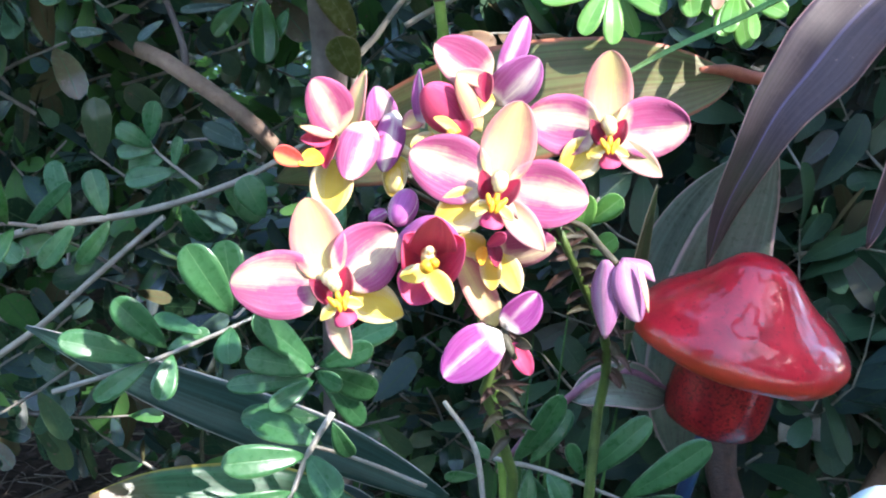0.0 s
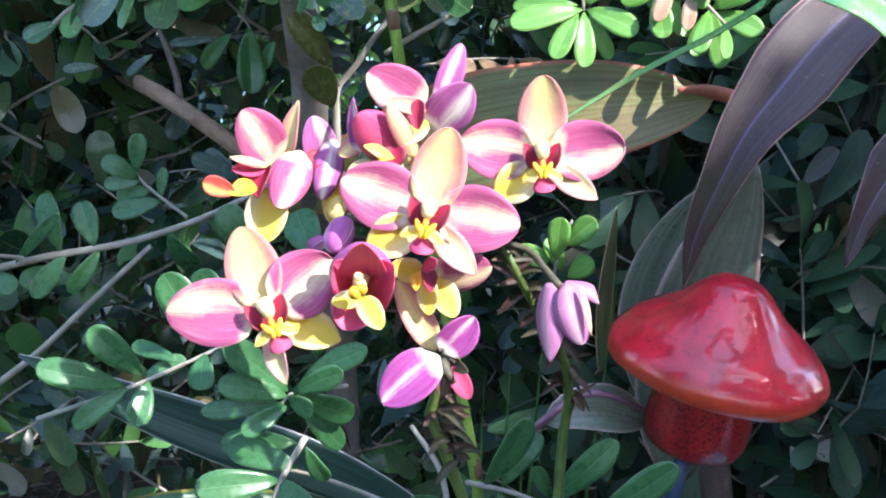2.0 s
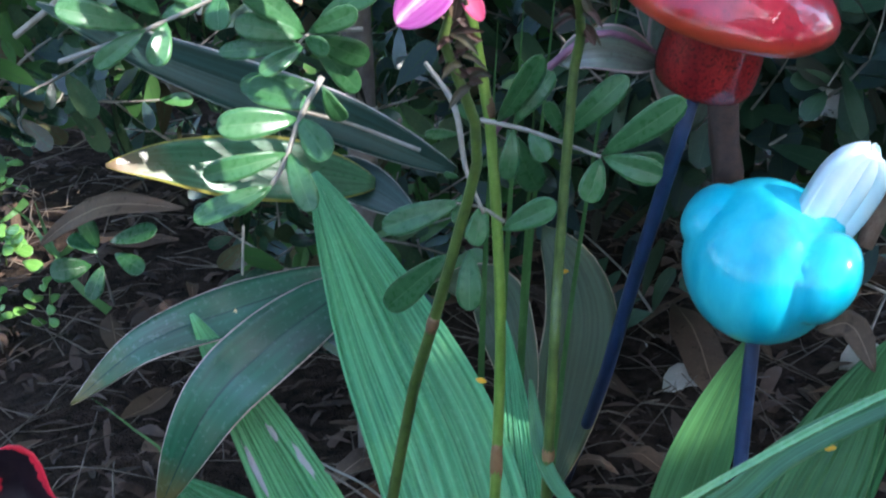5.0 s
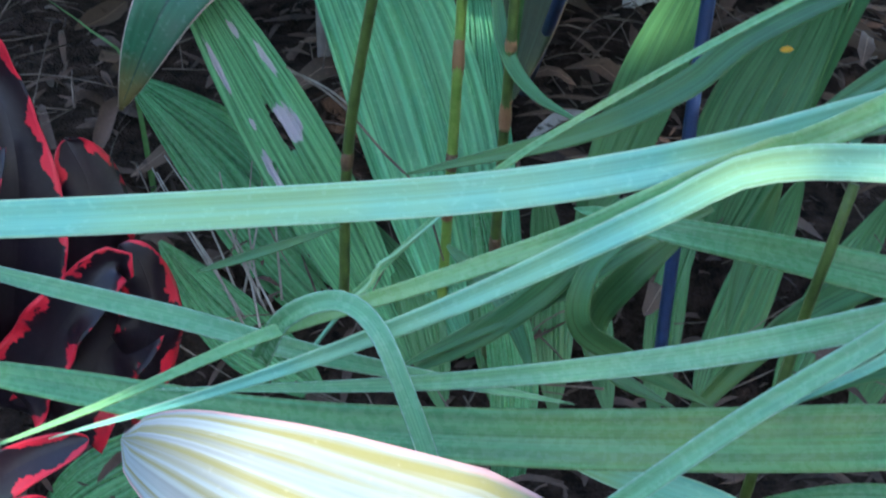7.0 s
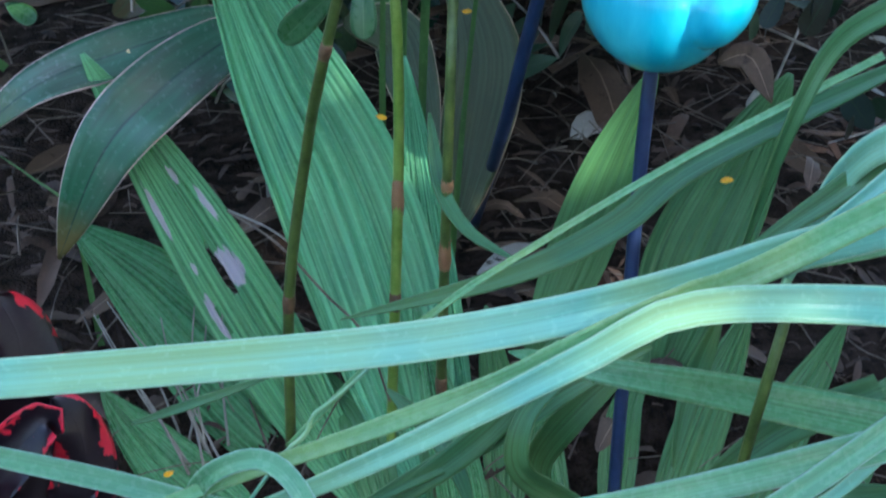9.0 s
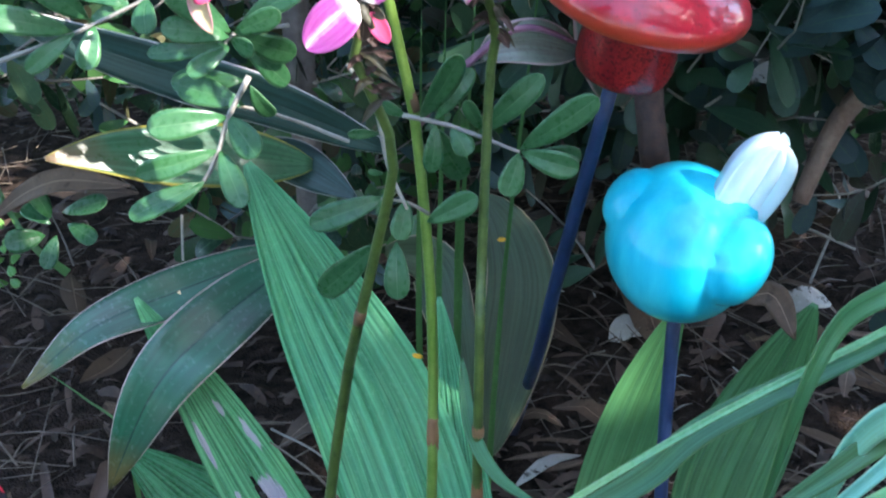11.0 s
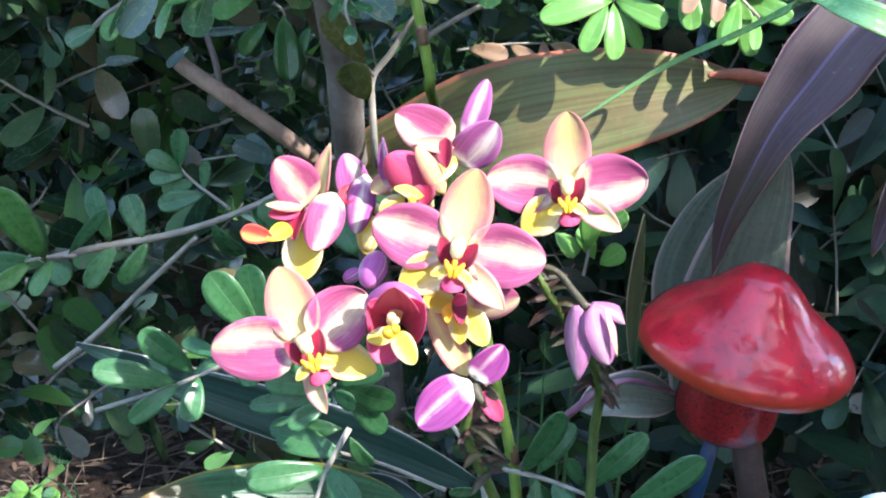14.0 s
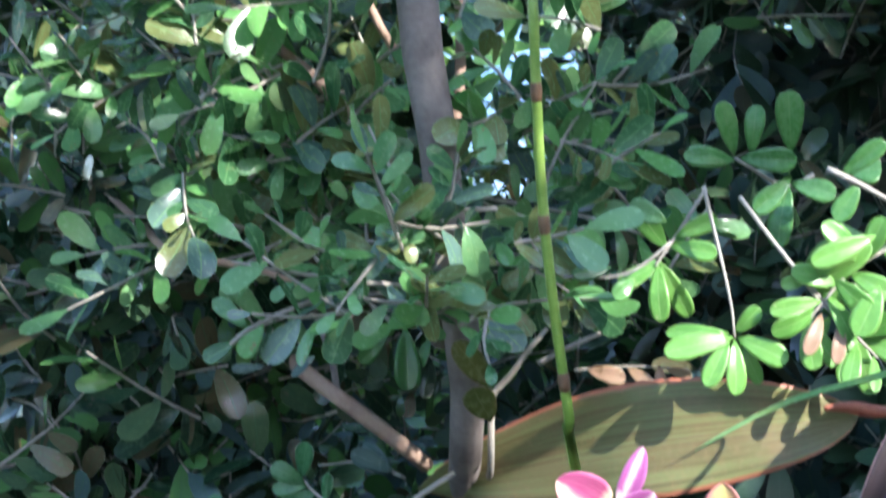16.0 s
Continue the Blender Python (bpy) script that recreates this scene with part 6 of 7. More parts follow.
petal_part("sepal", (0.0092, 0.3560, 0.3752), (0.0081, 0.3540, 0.3635), 0.0070, (0.1, -1, 0.1), M_SEPAL_Y, vf, cup=0.2, seed=104, label="yellow lower sepal")


def bud(base, tip, r, material, label):
    b, t = Vector(base), Vector(tip)
    o = part("bud", blob(b.lerp(t, 0.5), (r, r, (t - b).length * 0.5), t - b, 10, 14), material, orchid, label)
    part("pedicel", tube([S1, Vector(S1).lerp(b, 0.6) + Vector((0, 0.003, 0)), b], [0.0008, 0.0011], 6, 8), M_STALK_DARK, o)
    return o


bud((0.0129, 0.3460, 0.3667), (0.0091, 0.3380, 0.3589), 0.0040, M_BUD, "plump purple flower bud")
bud((0.0065, 0.3500, 0.3599), (0.0021, 0.3460, 0.3581), 0.0022, M_BUD, "small purple flower bud")
bud((0.0092, 0.3560, 0.3717), (0.0081, 0.3540, 0.3643), 0.0030, M_SEPAL_Y, "small yellowish flower bud")

# closed withered flower on the thin arching stem
cf = part("flower", tube([(0.0568, 0.3680, 0.3556), (0.0641, 0.3660, 0.3537), (0.0689, 0.3620, 0.3488), (0.0727, 0.3580, 0.3448)], [0.0010, 0.0011, 0.0013], 8, 14), M_STALK_DARK, orchid, "closed faded purple flower hanging from a thin stem")
petal_part("petal", (0.0692, 0.3560, 0.3465), (0.0699, 0.3520, 0.3243), 0.0095, (-0.5, -1, 0.0), M_PETAL_SHUT, cf, "lance", cup=-0.6, seed=111)
petal_part("petal", (0.0745, 0.3540, 0.3474), (0.0788, 0.3500, 0.3301), 0.0105, (0.3, -1, 0.0), M_PETAL_SHUT, cf, cup=-0.5, seed=112)
petal_part("petal", (0.0742, 0.3580, 0.3465), (0.0839, 0.3560, 0.3405), 0.0060, (0.6, -0.8, 0.4), M_PETAL_SHUT, cf, "lance", cup=-0.5, bend=0.3, seed=113)
petal_part("petal", (0.0720, 0.3600, 0.3459), (0.0734, 0.3600, 0.3308), 0.0095, (0.0, -1, 0.0), M_PETAL_SHUT, cf, cup=-0.5, seed=114)
petal_part("sepal", (0.0780, 0.3520, 0.3464), (0.0811, 0.3490, 0.3330), 0.0022, (0.5, -1, 0.0), M_SEPAL_W, cf, "lance", cup=-0.2, seed=115, label="pale cream sepal edge")


def bracts(pts, count, seed, s0=0.0, s1=1.0):
    rnd = random.Random(seed)
    line = spline(pts, 40)
    for i in range(count):
        p = line[int((s0 + (s1 - s0) * (i + 0.5) / count) * 39)]
        d = Vector((rnd.choice((-1, 1)) * rnd.uniform(0.5, 1), rnd.uniform(-0.8, 0.3), rnd.uniform(-0.6, 0.5))).normalized()
        L = rnd.uniform(0.005, 0.0120)
        part("bract", sheet([p, p + d * L * 0.5 + Vector((0, 0, 0.001)), p + d * L + Vector((0, 0, rnd.uniform(-0.003, 0.002)))], rnd.uniform(0.0016, 0.0032), "lance", (0, -1, 0.3), 7, 4, cup=0.8, seed=i), M_BRACT if i % 3 else M_STALK_DARK, orchid, "dry brown bract" if i == 0 else "")


bracts([(0.0804, 0.4000, 0.2965), (0.0772, 0.3900, 0.3149), (0.0657, 0.3780, 0.3362), (0.0561, 0.3700, 0.3552)], 40, 5)
bracts([(0.0441, 0.3500, 0.2952), (0.0372, 0.3470, 0.3141), (0.0373, 0.3480, 0.3270), (0.0290, 0.3520, 0.3455)], 46, 6)

# pleated leaves


def pleated(pts, width, face, label="broad pleated green leaf", material=M_PLEAT, pleats=9, kind="lance", **kw):
    return leafy(orchid, "leaf", pts, width, kind, face, material, label, 50, 64, 0.0004, pleats=pleats, **kw)


pleated([(0.0696, 0.4000, -0.0354), (0.0547, 0.4250, 0.0311), (0.0337, 0.4450, 0.0989), (0.0103, 0.4500, 0.1581), (-0.0162, 0.4480, 0.2281)], 0.060, (0.25, -1, 0.45), seed=1)
pleated([(0.0384, 0.4000, -0.0419), (0.0090, 0.4200, 0.0132), (-0.0175, 0.4350, 0.0622), (-0.0399, 0.4450, 0.1054), (-0.0567, 0.4500, 0.1379), (-0.0695, 0.4520, 0.1638)], 0.036, (0.25, -1, 0.5),
        "pleated green leaf with eaten pale patches", M_PLEAT_EATEN, 8, seed=2, holes=((0.50, 0.535, 0.05, 0.052, 4), (0.21, 0.46, 0.025, 0.03, 0)))
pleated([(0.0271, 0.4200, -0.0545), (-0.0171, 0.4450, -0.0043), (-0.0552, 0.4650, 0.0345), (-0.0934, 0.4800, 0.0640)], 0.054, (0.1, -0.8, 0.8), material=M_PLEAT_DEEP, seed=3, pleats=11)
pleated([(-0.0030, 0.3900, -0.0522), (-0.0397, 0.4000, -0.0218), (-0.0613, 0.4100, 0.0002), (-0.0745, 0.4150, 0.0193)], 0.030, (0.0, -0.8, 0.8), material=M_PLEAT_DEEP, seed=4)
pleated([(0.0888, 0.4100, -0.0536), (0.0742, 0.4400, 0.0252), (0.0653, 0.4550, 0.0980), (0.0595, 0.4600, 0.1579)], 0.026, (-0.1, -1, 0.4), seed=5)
pleated([(0.1178, 0.4400, 0.0110), (0.1353, 0.4550, 0.0517), (0.1508, 0.4650, 0.0997), (0.1677, 0.4700, 0.1497)], 0.029, (-0.2, -1, 0.4), material=M_PLEAT_OLIVE_DIM, seed=6, pleat_h=0.006, pleats=5)
pleated([(0.1784, 0.4500, -0.0198), (0.1944, 0.4700, 0.0401), (0.2154, 0.4850, 0.0870), (0.2327, 0.4900, 0.1338)], 0.046, (-0.3, -0.9, 0.5), material=M_PLEAT_OLIVE_DIM, seed=7, pleat_h=0.012)
pleated([(0.1309, 0.3800, -0.0528), (0.1208, 0.4100, -0.0040), (0.1181, 0.4300, 0.0159), (0.1151, 0.4400, 0.0375)], 0.016, (-0.1, -1, 0.5), material=M_PLEAT_OLIVE_DIM, seed=20, pleats=6)
pleated([(0.1725, 0.3800, -0.0541), (0.1933, 0.4100, -0.0057), (0.2073, 0.4300, 0.0178), (0.2167, 0.4400, 0.0422)], 0.026, (0.0, -1, 0.5), material=M_PLEAT_OLIVE_DIM, seed=21, pleats=6)
pleated([(0.1050, 0.3800, -0.0520), (0.1029, 0.4100, -0.0036), (0.0991, 0.4300, 0.0199), (0.0956, 0.4400, 0.0442)], 0.020, (0.1, -1, 0.5), material=M_PLEAT_OLIVE_DIM, seed=22, pleats=6)
pleated([(0.0793, 0.3800, -0.0512), (0.0722, 0.4100, -0.0029), (0.0663, 0.4300, 0.0078), (0.0613, 0.4400, 0.0221)], 0.018, (-0.1, -1, 0.5), material=M_PLEAT_OLIVE_DIM, seed=23, pleats=6)
pleated([(0.1516, 0.3800, -0.0535), (0.1570, 0.4100, -0.0048), (0.1660, 0.4300, 0.0075), (0.1721, 0.4400, 0.0234)], 0.018, (0.0, -1, 0.5), material=M_PLEAT_OLIVE_DIM, seed=24, pleats=6)
pleated([(0.2092, 0.3800, -0.0552), (0.2326, 0.4100, -0.0066), (0.2504, 0.4300, 0.0133), (0.2624, 0.4400, 0.0350)], 0.026, (0.1, -1, 0.5), material=M_PLEAT_OLIVE_DIM, seed=25, pleats=6)
pleated([(0.2462, 0.3800, -0.0564), (0.2695, 0.4100, -0.0075), (0.2901, 0.4300, 0.0011), (0.3041, 0.4400, 0.0142)], 0.024, (-0.1, -1, 0.5), material=M_PLEAT_OLIVE_DIM, seed=26, pleats=6)
pleated([(0.0537, 0.3800, -0.0504), (0.0391, 0.4100, -0.0021), (0.0276, 0.4300, 0.0029), (0.0183, 0.4400, 0.0129)], 0.020, (0.0, -1, 0.5), material=M_PLEAT_OLIVE_DIM, seed=27, pleats=6)
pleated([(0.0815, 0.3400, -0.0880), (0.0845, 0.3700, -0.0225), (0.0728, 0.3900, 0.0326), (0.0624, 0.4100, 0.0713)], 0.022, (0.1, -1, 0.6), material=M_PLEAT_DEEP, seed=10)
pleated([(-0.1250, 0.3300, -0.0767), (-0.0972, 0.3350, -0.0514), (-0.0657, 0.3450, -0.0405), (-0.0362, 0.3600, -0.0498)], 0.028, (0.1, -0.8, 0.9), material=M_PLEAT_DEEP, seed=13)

# ==== ornaments ====


def lathe(rows, at, axis, seg=48, wob=0.0, seed=0, closed_low=True):
    """A turned body: rows of (radius, height) round axis through at."""
    q = Vector((0, 0, 1)).rotation_difference(Vector(axis).normalized())
    pts = spline([(r, 0, h) for r, h in rows], 40)
    verts, faces, uvs = [], [], []
    for i, p in enumerate(pts):
        for j in range(seg):
            a = 2 * math.pi * j / seg
            k = 1 + wob * noise.noise(Vector((math.cos(a) * 1.3 + seed, math.sin(a) * 1.3, p.z * 30)))
            verts.append(Vector(at) + q @ Vector((p.x * k * math.cos(a), p.x * k * math.sin(a), p.z)))
            uvs.append((j / seg, i / 39))
    for i in range(39):
        for j in range(seg):
            a, b = i * seg + j, i * seg + (j + 1) % seg
            faces.append((a, b, b + seg, a + seg))
    faces.append(tuple(range(seg))[::-1])
    faces.append(tuple(range(39 * seg, 40 * seg)))
    return verts, faces, uvs


AXIS = Vector((0.20, -0.13, 1.0)).normalized()
CAP = Vector((0.1373, 0.4450, 0.2979))
mushroom = root("mushroom_ornament", CAP - AXIS * 0.0385, "glossy red glazed ceramic mushroom on a dark stake", "garden ornament", "ceramic stake ornaments")
part("cap", lathe([(0.016, -0.0035), (0.028, -0.0055), (0.0365, -0.0055), (0.0392, -0.002), (0.0385, 0.003), (0.0335, 0.0095), (0.0265, 0.0145), (0.0195, 0.020), (0.0140, 0.0258), (0.0090, 0.0298), (0.0035, 0.0316), (0.0004, 0.0318)],
                  CAP, AXIS, wob=0.07, seed=2), M_RED, mushroom, "glossy red cap with uneven rim")
part("stem", lathe([(0.0002, -0.0360), (0.010, -0.0360), (0.0165, -0.0350), (0.0188, -0.0305), (0.0192, -0.024), (0.0186, -0.014), (0.0182, -0.003)], CAP, AXIS, wob=0.03, seed=4), M_RED_DARK, mushroom, "mottled dark red stem")
part("stake", tube([Vector((0.1262, 0.4400, 0.2623)), Vector((0.1106, 0.4700, 0.1579)), Vector((0.1069, 0.4900, 0.1148)), Vector((0.1001, 0.5953, -0.0200))], [0.0030, 0.0030], 10, 14), M_STAKE, mushroom, "dark navy metal stake")
branch("wooden_stub", [(0.1496, 0.5000, 0.2427), (0.1533, 0.5050, 0.2190), (0.1578, 0.5100, 0.1942), (0.2188, 0.7984, -0.0100)], [0.0068, 0.0068, 0.0065], M_BRACT, "weathered reddish-brown wooden stick standing in the bed", "stick")

BIRD = Vector((0.1548, 0.4250, 0.2030))
bird = root("bird_ornament", BIRD, "turquoise glazed ceramic bird on a navy stake, tail raised", "garden ornament", "ceramic stake ornaments")


def egg_distance(p, center, r, axis):
    """Rough distance of points p from an egg with half axes r along axis."""
    q = np.array(Vector((0, 0, 1)).rotation_difference(Vector(axis).normalized()).to_matrix())
    d = (p - np.array(center)) @ q
    return (np.linalg.norm(d / np.array(r), axis=-1) - 1) * min(r)


def bird_body():
    """Body and wings as one soft form seen from its middle: for each direction the outermost place where the form ends."""
    rings, seg = 72, 96
    a = np.linspace(0, math.pi, rings + 1)[:, None] * np.ones((1, seg))
    b = np.ones((rings + 1, 1)) * np.linspace(0, 2 * math.pi, seg, endpoint=False)[None]
    ways = np.stack((np.sin(a) * np.cos(b), np.sin(a) * np.sin(b), np.cos(a)), -1)
    eggs = [(BIRD, (0.0298, 0.034, 0.0308), (0.05, -0.1, 1)), (Vector((0.1346, 0.4300, 0.2196)), (0.0086, 0.013, 0.0134), (0.80, 0.1, 1)),
            (Vector((0.1708, 0.3990, 0.2085)), (0.0118, 0.016, 0.0180), (0.42, -0.15, 1)), (Vector((0.1725, 0.4170, 0.2215)), (0.0105, 0.009, 0.011), (0.6, -0.2, 1))]
    reach = np.zeros(a.shape)
    nearest = np.zeros(a.shape, dtype=int)
    for r in np.linspace(0.024, 0.062, 190):
        p = np.array(BIRD) + ways * r
        d = np.stack([egg_distance(p, *e) for e in eggs])
        soft = -0.0004 * np.log(np.exp(-d / 0.0004).sum(0))
        inside = soft < 0
        reach = np.where(inside, r - soft.clip(-0.0003, 0), reach)
        nearest = np.where(inside, d.argmin(0), nearest)
    p = np.array(BIRD) + ways * reach[..., None]
    verts = [Vector(v) for v in p.reshape(-1, 3)]
    uvs = [(j / seg, i / rings) for i in range(rings + 1) for j in range(seg)]
    groups = {0: [], 1: [], 2: []}
    for i in range(rings):
        for j in range(seg):
            k, l = i * seg + j, i * seg + (j + 1) % seg
            groups[nearest[i, j] % 3].append((k, k + seg, l + seg, l))
    return verts, uvs, groups


def piece(verts, faces, uvs):
    """The faces and only the verts that they use."""
    used = sorted({k for f in faces for k in f})
    place = {k: n for n, k in enumerate(used)}
    return [verts[k] for k in used], [tuple(place[k] for k in f) for f in faces], [uvs[k] for k in used]


bird_verts, bird_uvs, bird_groups = bird_body()
part("body", piece(bird_verts, bird_groups[0], bird_uvs), M_BLUE, bird)
part("wing", piece(bird_verts, bird_groups[1], bird_uvs), M_BLUE, bird, "small rounded glazed wing")
part("wing", piece(bird_verts, bird_groups[2], bird_uvs), M_BLUE, bird, "small rounded glazed wing")


def tail():
    b, t = Vector((0.1722, 0.4150, 0.2215)), Vector((0.1828, 0.4040, 0.2552))
    return sheet([b, b.lerp(t, 0.55), b.lerp(t, 0.92), t], 0.0265, "tailfan", (0.1, -1, 0.35), 30, 36, pleats=2.5, pleat_h=0.012)


part("tail", tail(), M_BLUE_SUNLIT, bird, "fan-shaped ridged tail", 0.007)
part("stake", tube([BIRD - Vector((0, 0, 0.028)), Vector((0.1529, 0.4150, 0.1219)), Vector((0.1510, 0.3950, 0.0474)), Vector((0.1506, 0.3826, -0.0200))], [0.0029, 0.0029], 10, 12), M_STAKE, bird, "dark navy metal stake")

# ==== croton ====
croton = root("croton_plant", (-0.1034, 0.3111, 0.0178), "croton with curled glossy black and red leaves", "croton")
CRO = "curled glossy black leaf with red rim"
leafy(croton, "leaf", [(-0.1133, 0.3063, 0.0270), (-0.1058, 0.3124, 0.0678), (-0.0998, 0.3194, 0.0994), (-0.0971, 0.3255, 0.1224), (-0.0990, 0.3330, 0.1423), (-0.1037, 0.3381, 0.1552), (-0.1056, 0.3367, 0.1674), (-0.1109, 0.3319, 0.1747)], 0.036, "croton", (0.1, -1, 0.5), M_CROTON, CRO, 56, 16, fold=0.16, cup=0.18, seed=1, wave=0.05, waves=2.2)
leafy(croton, "leaf", [(-0.1088, 0.3182, 0.0266), (-0.0933, 0.3221, 0.0588), (-0.0794, 0.3278, 0.0900), (-0.0767, 0.3346, 0.1107), (-0.0836, 0.3410, 0.1272)], 0.050, "tongue", (0.55, -1, 0.45), M_CROTON, CRO, 40, 14, fold=0.1, cup=-0.35, seed=2, wave=0.09)
leafy(croton, "leaf", [(-0.1067, 0.3004, 0.0395), (-0.0883, 0.3019, 0.0699), (-0.0737, 0.3031, 0.0893), (-0.0640, 0.3085, 0.0970), (-0.0640, 0.3103, 0.0891)], 0.030, "tongue", (-0.15, -0.9, 0.6), M_CROTON, CRO, 40, 14, cup=0.5, seed=3, wave=0.08)
leafy(croton, "leaf", [(-0.0803, 0.3113, 0.0161), (-0.0621, 0.3142, 0.0468), (-0.0565, 0.3183, 0.0688), (-0.0597, 0.3230, 0.0864), (-0.0659, 0.3249, 0.0927)], 0.032, "tongue", (0.35, -0.9, 0.7), M_CROTON, CRO, 40, 14, cup=-0.45, seed=4, wave=0.10)
leafy(croton, "leaf", [(-0.1187, 0.2947, 0.0455), (-0.1088, 0.3021, 0.0829), (-0.1044, 0.3108, 0.1116), (-0.1008, 0.3175, 0.1285), (-0.0991, 0.3227, 0.1362)], 0.013, "tongue", (-0.7, -1, 0.4), M_CROTON, CRO, 34, 12, fold=0.5, seed=5, wave=0.10)
leafy(croton, "leaf", [(-0.0964, 0.3064, 0.0180), (-0.0805, 0.3164, 0.0413), (-0.0667, 0.3217, 0.0597), (-0.0724, 0.3287, 0.0771), (-0.0825, 0.3312, 0.0844)], 0.040, "tongue", (0.2, -0.8, 0.8), M_CROTON, CRO, 34, 14, cup=0.3, seed=9, wave=0.08)
leafy(croton, "leaf", [(-0.1547, 0.3323, 0.0479), (-0.1454, 0.3428, 0.0898), (-0.1356, 0.3514, 0.1201), (-0.1365, 0.3589, 0.1399), (-0.1408, 0.3657, 0.1500)], 0.014, "tongue", (0.4, -1, 0.4), M_CROTON, CRO, 28, 14, fold=0.3, seed=8, wave=0.06)
leafy(croton, "leaf", [(-0.1370, 0.2898, 0.0386), (-0.1237, 0.2966, 0.0661), (-0.1184, 0.3065, 0.0894), (-0.1226, 0.3187, 0.1074)], 0.026, "tongue", (0.3, -0.9, 0.6), M_CROTON, CRO, 28, 14, cup=0.3, seed=10, wave=0.09)
leafy(croton, "leaf", [(-0.1221, 0.2566, -0.0149), (-0.1066, 0.2625, 0.0077), (-0.0924, 0.2704, 0.0172)], 0.028, "tongue", (0.2, -0.9, 0.9), M_CROTON, CRO, 24, 12, cup=0.4, seed=6)
leafy(croton, "leaf", [(-0.1265, 0.2758, 0.0070), (-0.1027, 0.2786, 0.0262), (-0.0783, 0.2848, 0.0342)], 0.022, "tongue", (0.2, -0.9, 0.9), M_CROTON, CRO, 24, 12, cup=0.4, seed=7)
part("stem", tube([(-0.1332, 0.3267, 0.0106), (-0.1350, 0.3203, -0.0641)], [0.004, 0.005], 8, 6), M_BARK, croton)

# ==== strap leaves in front ====
strap = root("strap_leaf_plant", (0.2714, 0.2473, 0.0336), "clump of long arching pale green strap leaves", "strap-leaf plant")


def blade(pts, width, material=M_STRAP, kind="band", face=(0.05, -0.75, 0.75), label="", **kw):
    kw.setdefault("fold", 0.32)
    return leafy(strap, "leaf", pts, width, kind, face, material, label, 34, 6, 0.0005, **kw)


blade([(0.2399, 0.2779, 0.2048), (0.1670, 0.2569, 0.2010), (0.1172, 0.2410, 0.1962), (0.0617, 0.2314, 0.1909), (-0.0014, 0.2291, 0.1860), (-0.0646, 0.2316, 0.1791), (-0.1302, 0.2429, 0.1670)], 0.0112, seed=1)
blade([(0.2265, 0.2345, 0.1925), (0.1581, 0.2269, 0.2043), (0.1231, 0.2250, 0.2039), (0.1004, 0.2214, 0.1929), (0.0519, 0.2131, 0.1696), (-0.0016, 0.2040, 0.1496), (-0.0568, 0.1974, 0.1326)], 0.0118, kind="half", seed=2, twist=20)
blade([(0.195, 0.262, 0.215), (0.172, 0.252, 0.21), (0.156, 0.244, 0.207), (0.138, 0.237, 0.203), (0.1255, 0.2303, 0.2040), (0.0941, 0.2251, 0.1908), (0.0804, 0.2241, 0.1832), (0.0447, 0.2202, 0.1699), (-0.0009, 0.2148, 0.1544), (-0.0448, 0.2065, 0.1358), (-0.0870, 0.1999, 0.1192)], 0.0085, M_STRAP_YEL, "half", seed=3, label="narrow yellowing strap leaf")
blade([(-0.1079, 0.2544, 0.1506), (-0.0740, 0.2442, 0.1476), (-0.0254, 0.2325, 0.1435), (0.0029, 0.2271, 0.1382), (0.0340, 0.2294, 0.1268), (0.0867, 0.2296, 0.1135)], 0.0062, M_STRAP_GREEN, "lance", seed=4)
blade([(0.2460, 0.2474, 0.1547), (0.1730, 0.2309, 0.1484), (0.1145, 0.2207, 0.1424), (0.0529, 0.2171, 0.1361), (0.0061, 0.2196, 0.1298), (-0.0341, 0.2231, 0.1248)], 0.0120, M_STRAP_GREEN, "half", seed=5)
blade([(0.2630, 0.2368, 0.0974), (0.1843, 0.2292, 0.1013), (0.1125, 0.2259, 0.1026), (0.0506, 0.2274, 0.1021), (-0.0053, 0.2341, 0.1003), (-0.0675, 0.2484, 0.0994), (-0.1237, 0.2618, 0.0976)], 0.0205, M_STRAP_MID, "strap", seed=6, label="broad green strap leaf")
blade([(-0.0034, 0.2251, 0.1357), (0.0055, 0.2141, 0.1615), (0.0193, 0.2096, 0.1720), (0.0294, 0.2014, 0.1706), (0.0380, 0.1876, 0.1581), (0.0472, 0.1724, 0.1379)], 0.0055, M_STRAP_GREEN, seed=7, label="narrow arched strap leaf")
blade([(0.2145, 0.2347, 0.1848), (0.1676, 0.2180, 0.1563), (0.1289, 0.2060, 0.1336), (0.0872, 0.1906, 0.1069)], 0.0070, M_STRAP_GREEN, seed=8)
blade([(0.2682, 0.2622, 0.1116), (0.1893, 0.2716, 0.1273), (0.1495, 0.2740, 0.1363), (0.1137, 0.2751, 0.1439), (0.0885, 0.2833, 0.1448)], 0.0155, M_STRAP_MID, "strap", seed=9)
blade([(0.2094, 0.3413, 0.2156), (0.1461, 0.3297, 0.1848), (0.0900, 0.3134, 0.1566), (0.0670, 0.3078, 0.1418), (0.0434, 0.3036, 0.1209), (0.0179, 0.2954, 0.0953)], 0.0026, M_STRAP_YEL, "band", seed=10, label="thin pale strap leaf")
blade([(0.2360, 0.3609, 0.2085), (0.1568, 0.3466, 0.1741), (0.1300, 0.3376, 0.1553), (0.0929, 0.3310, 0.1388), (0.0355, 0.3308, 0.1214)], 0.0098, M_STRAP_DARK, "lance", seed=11)
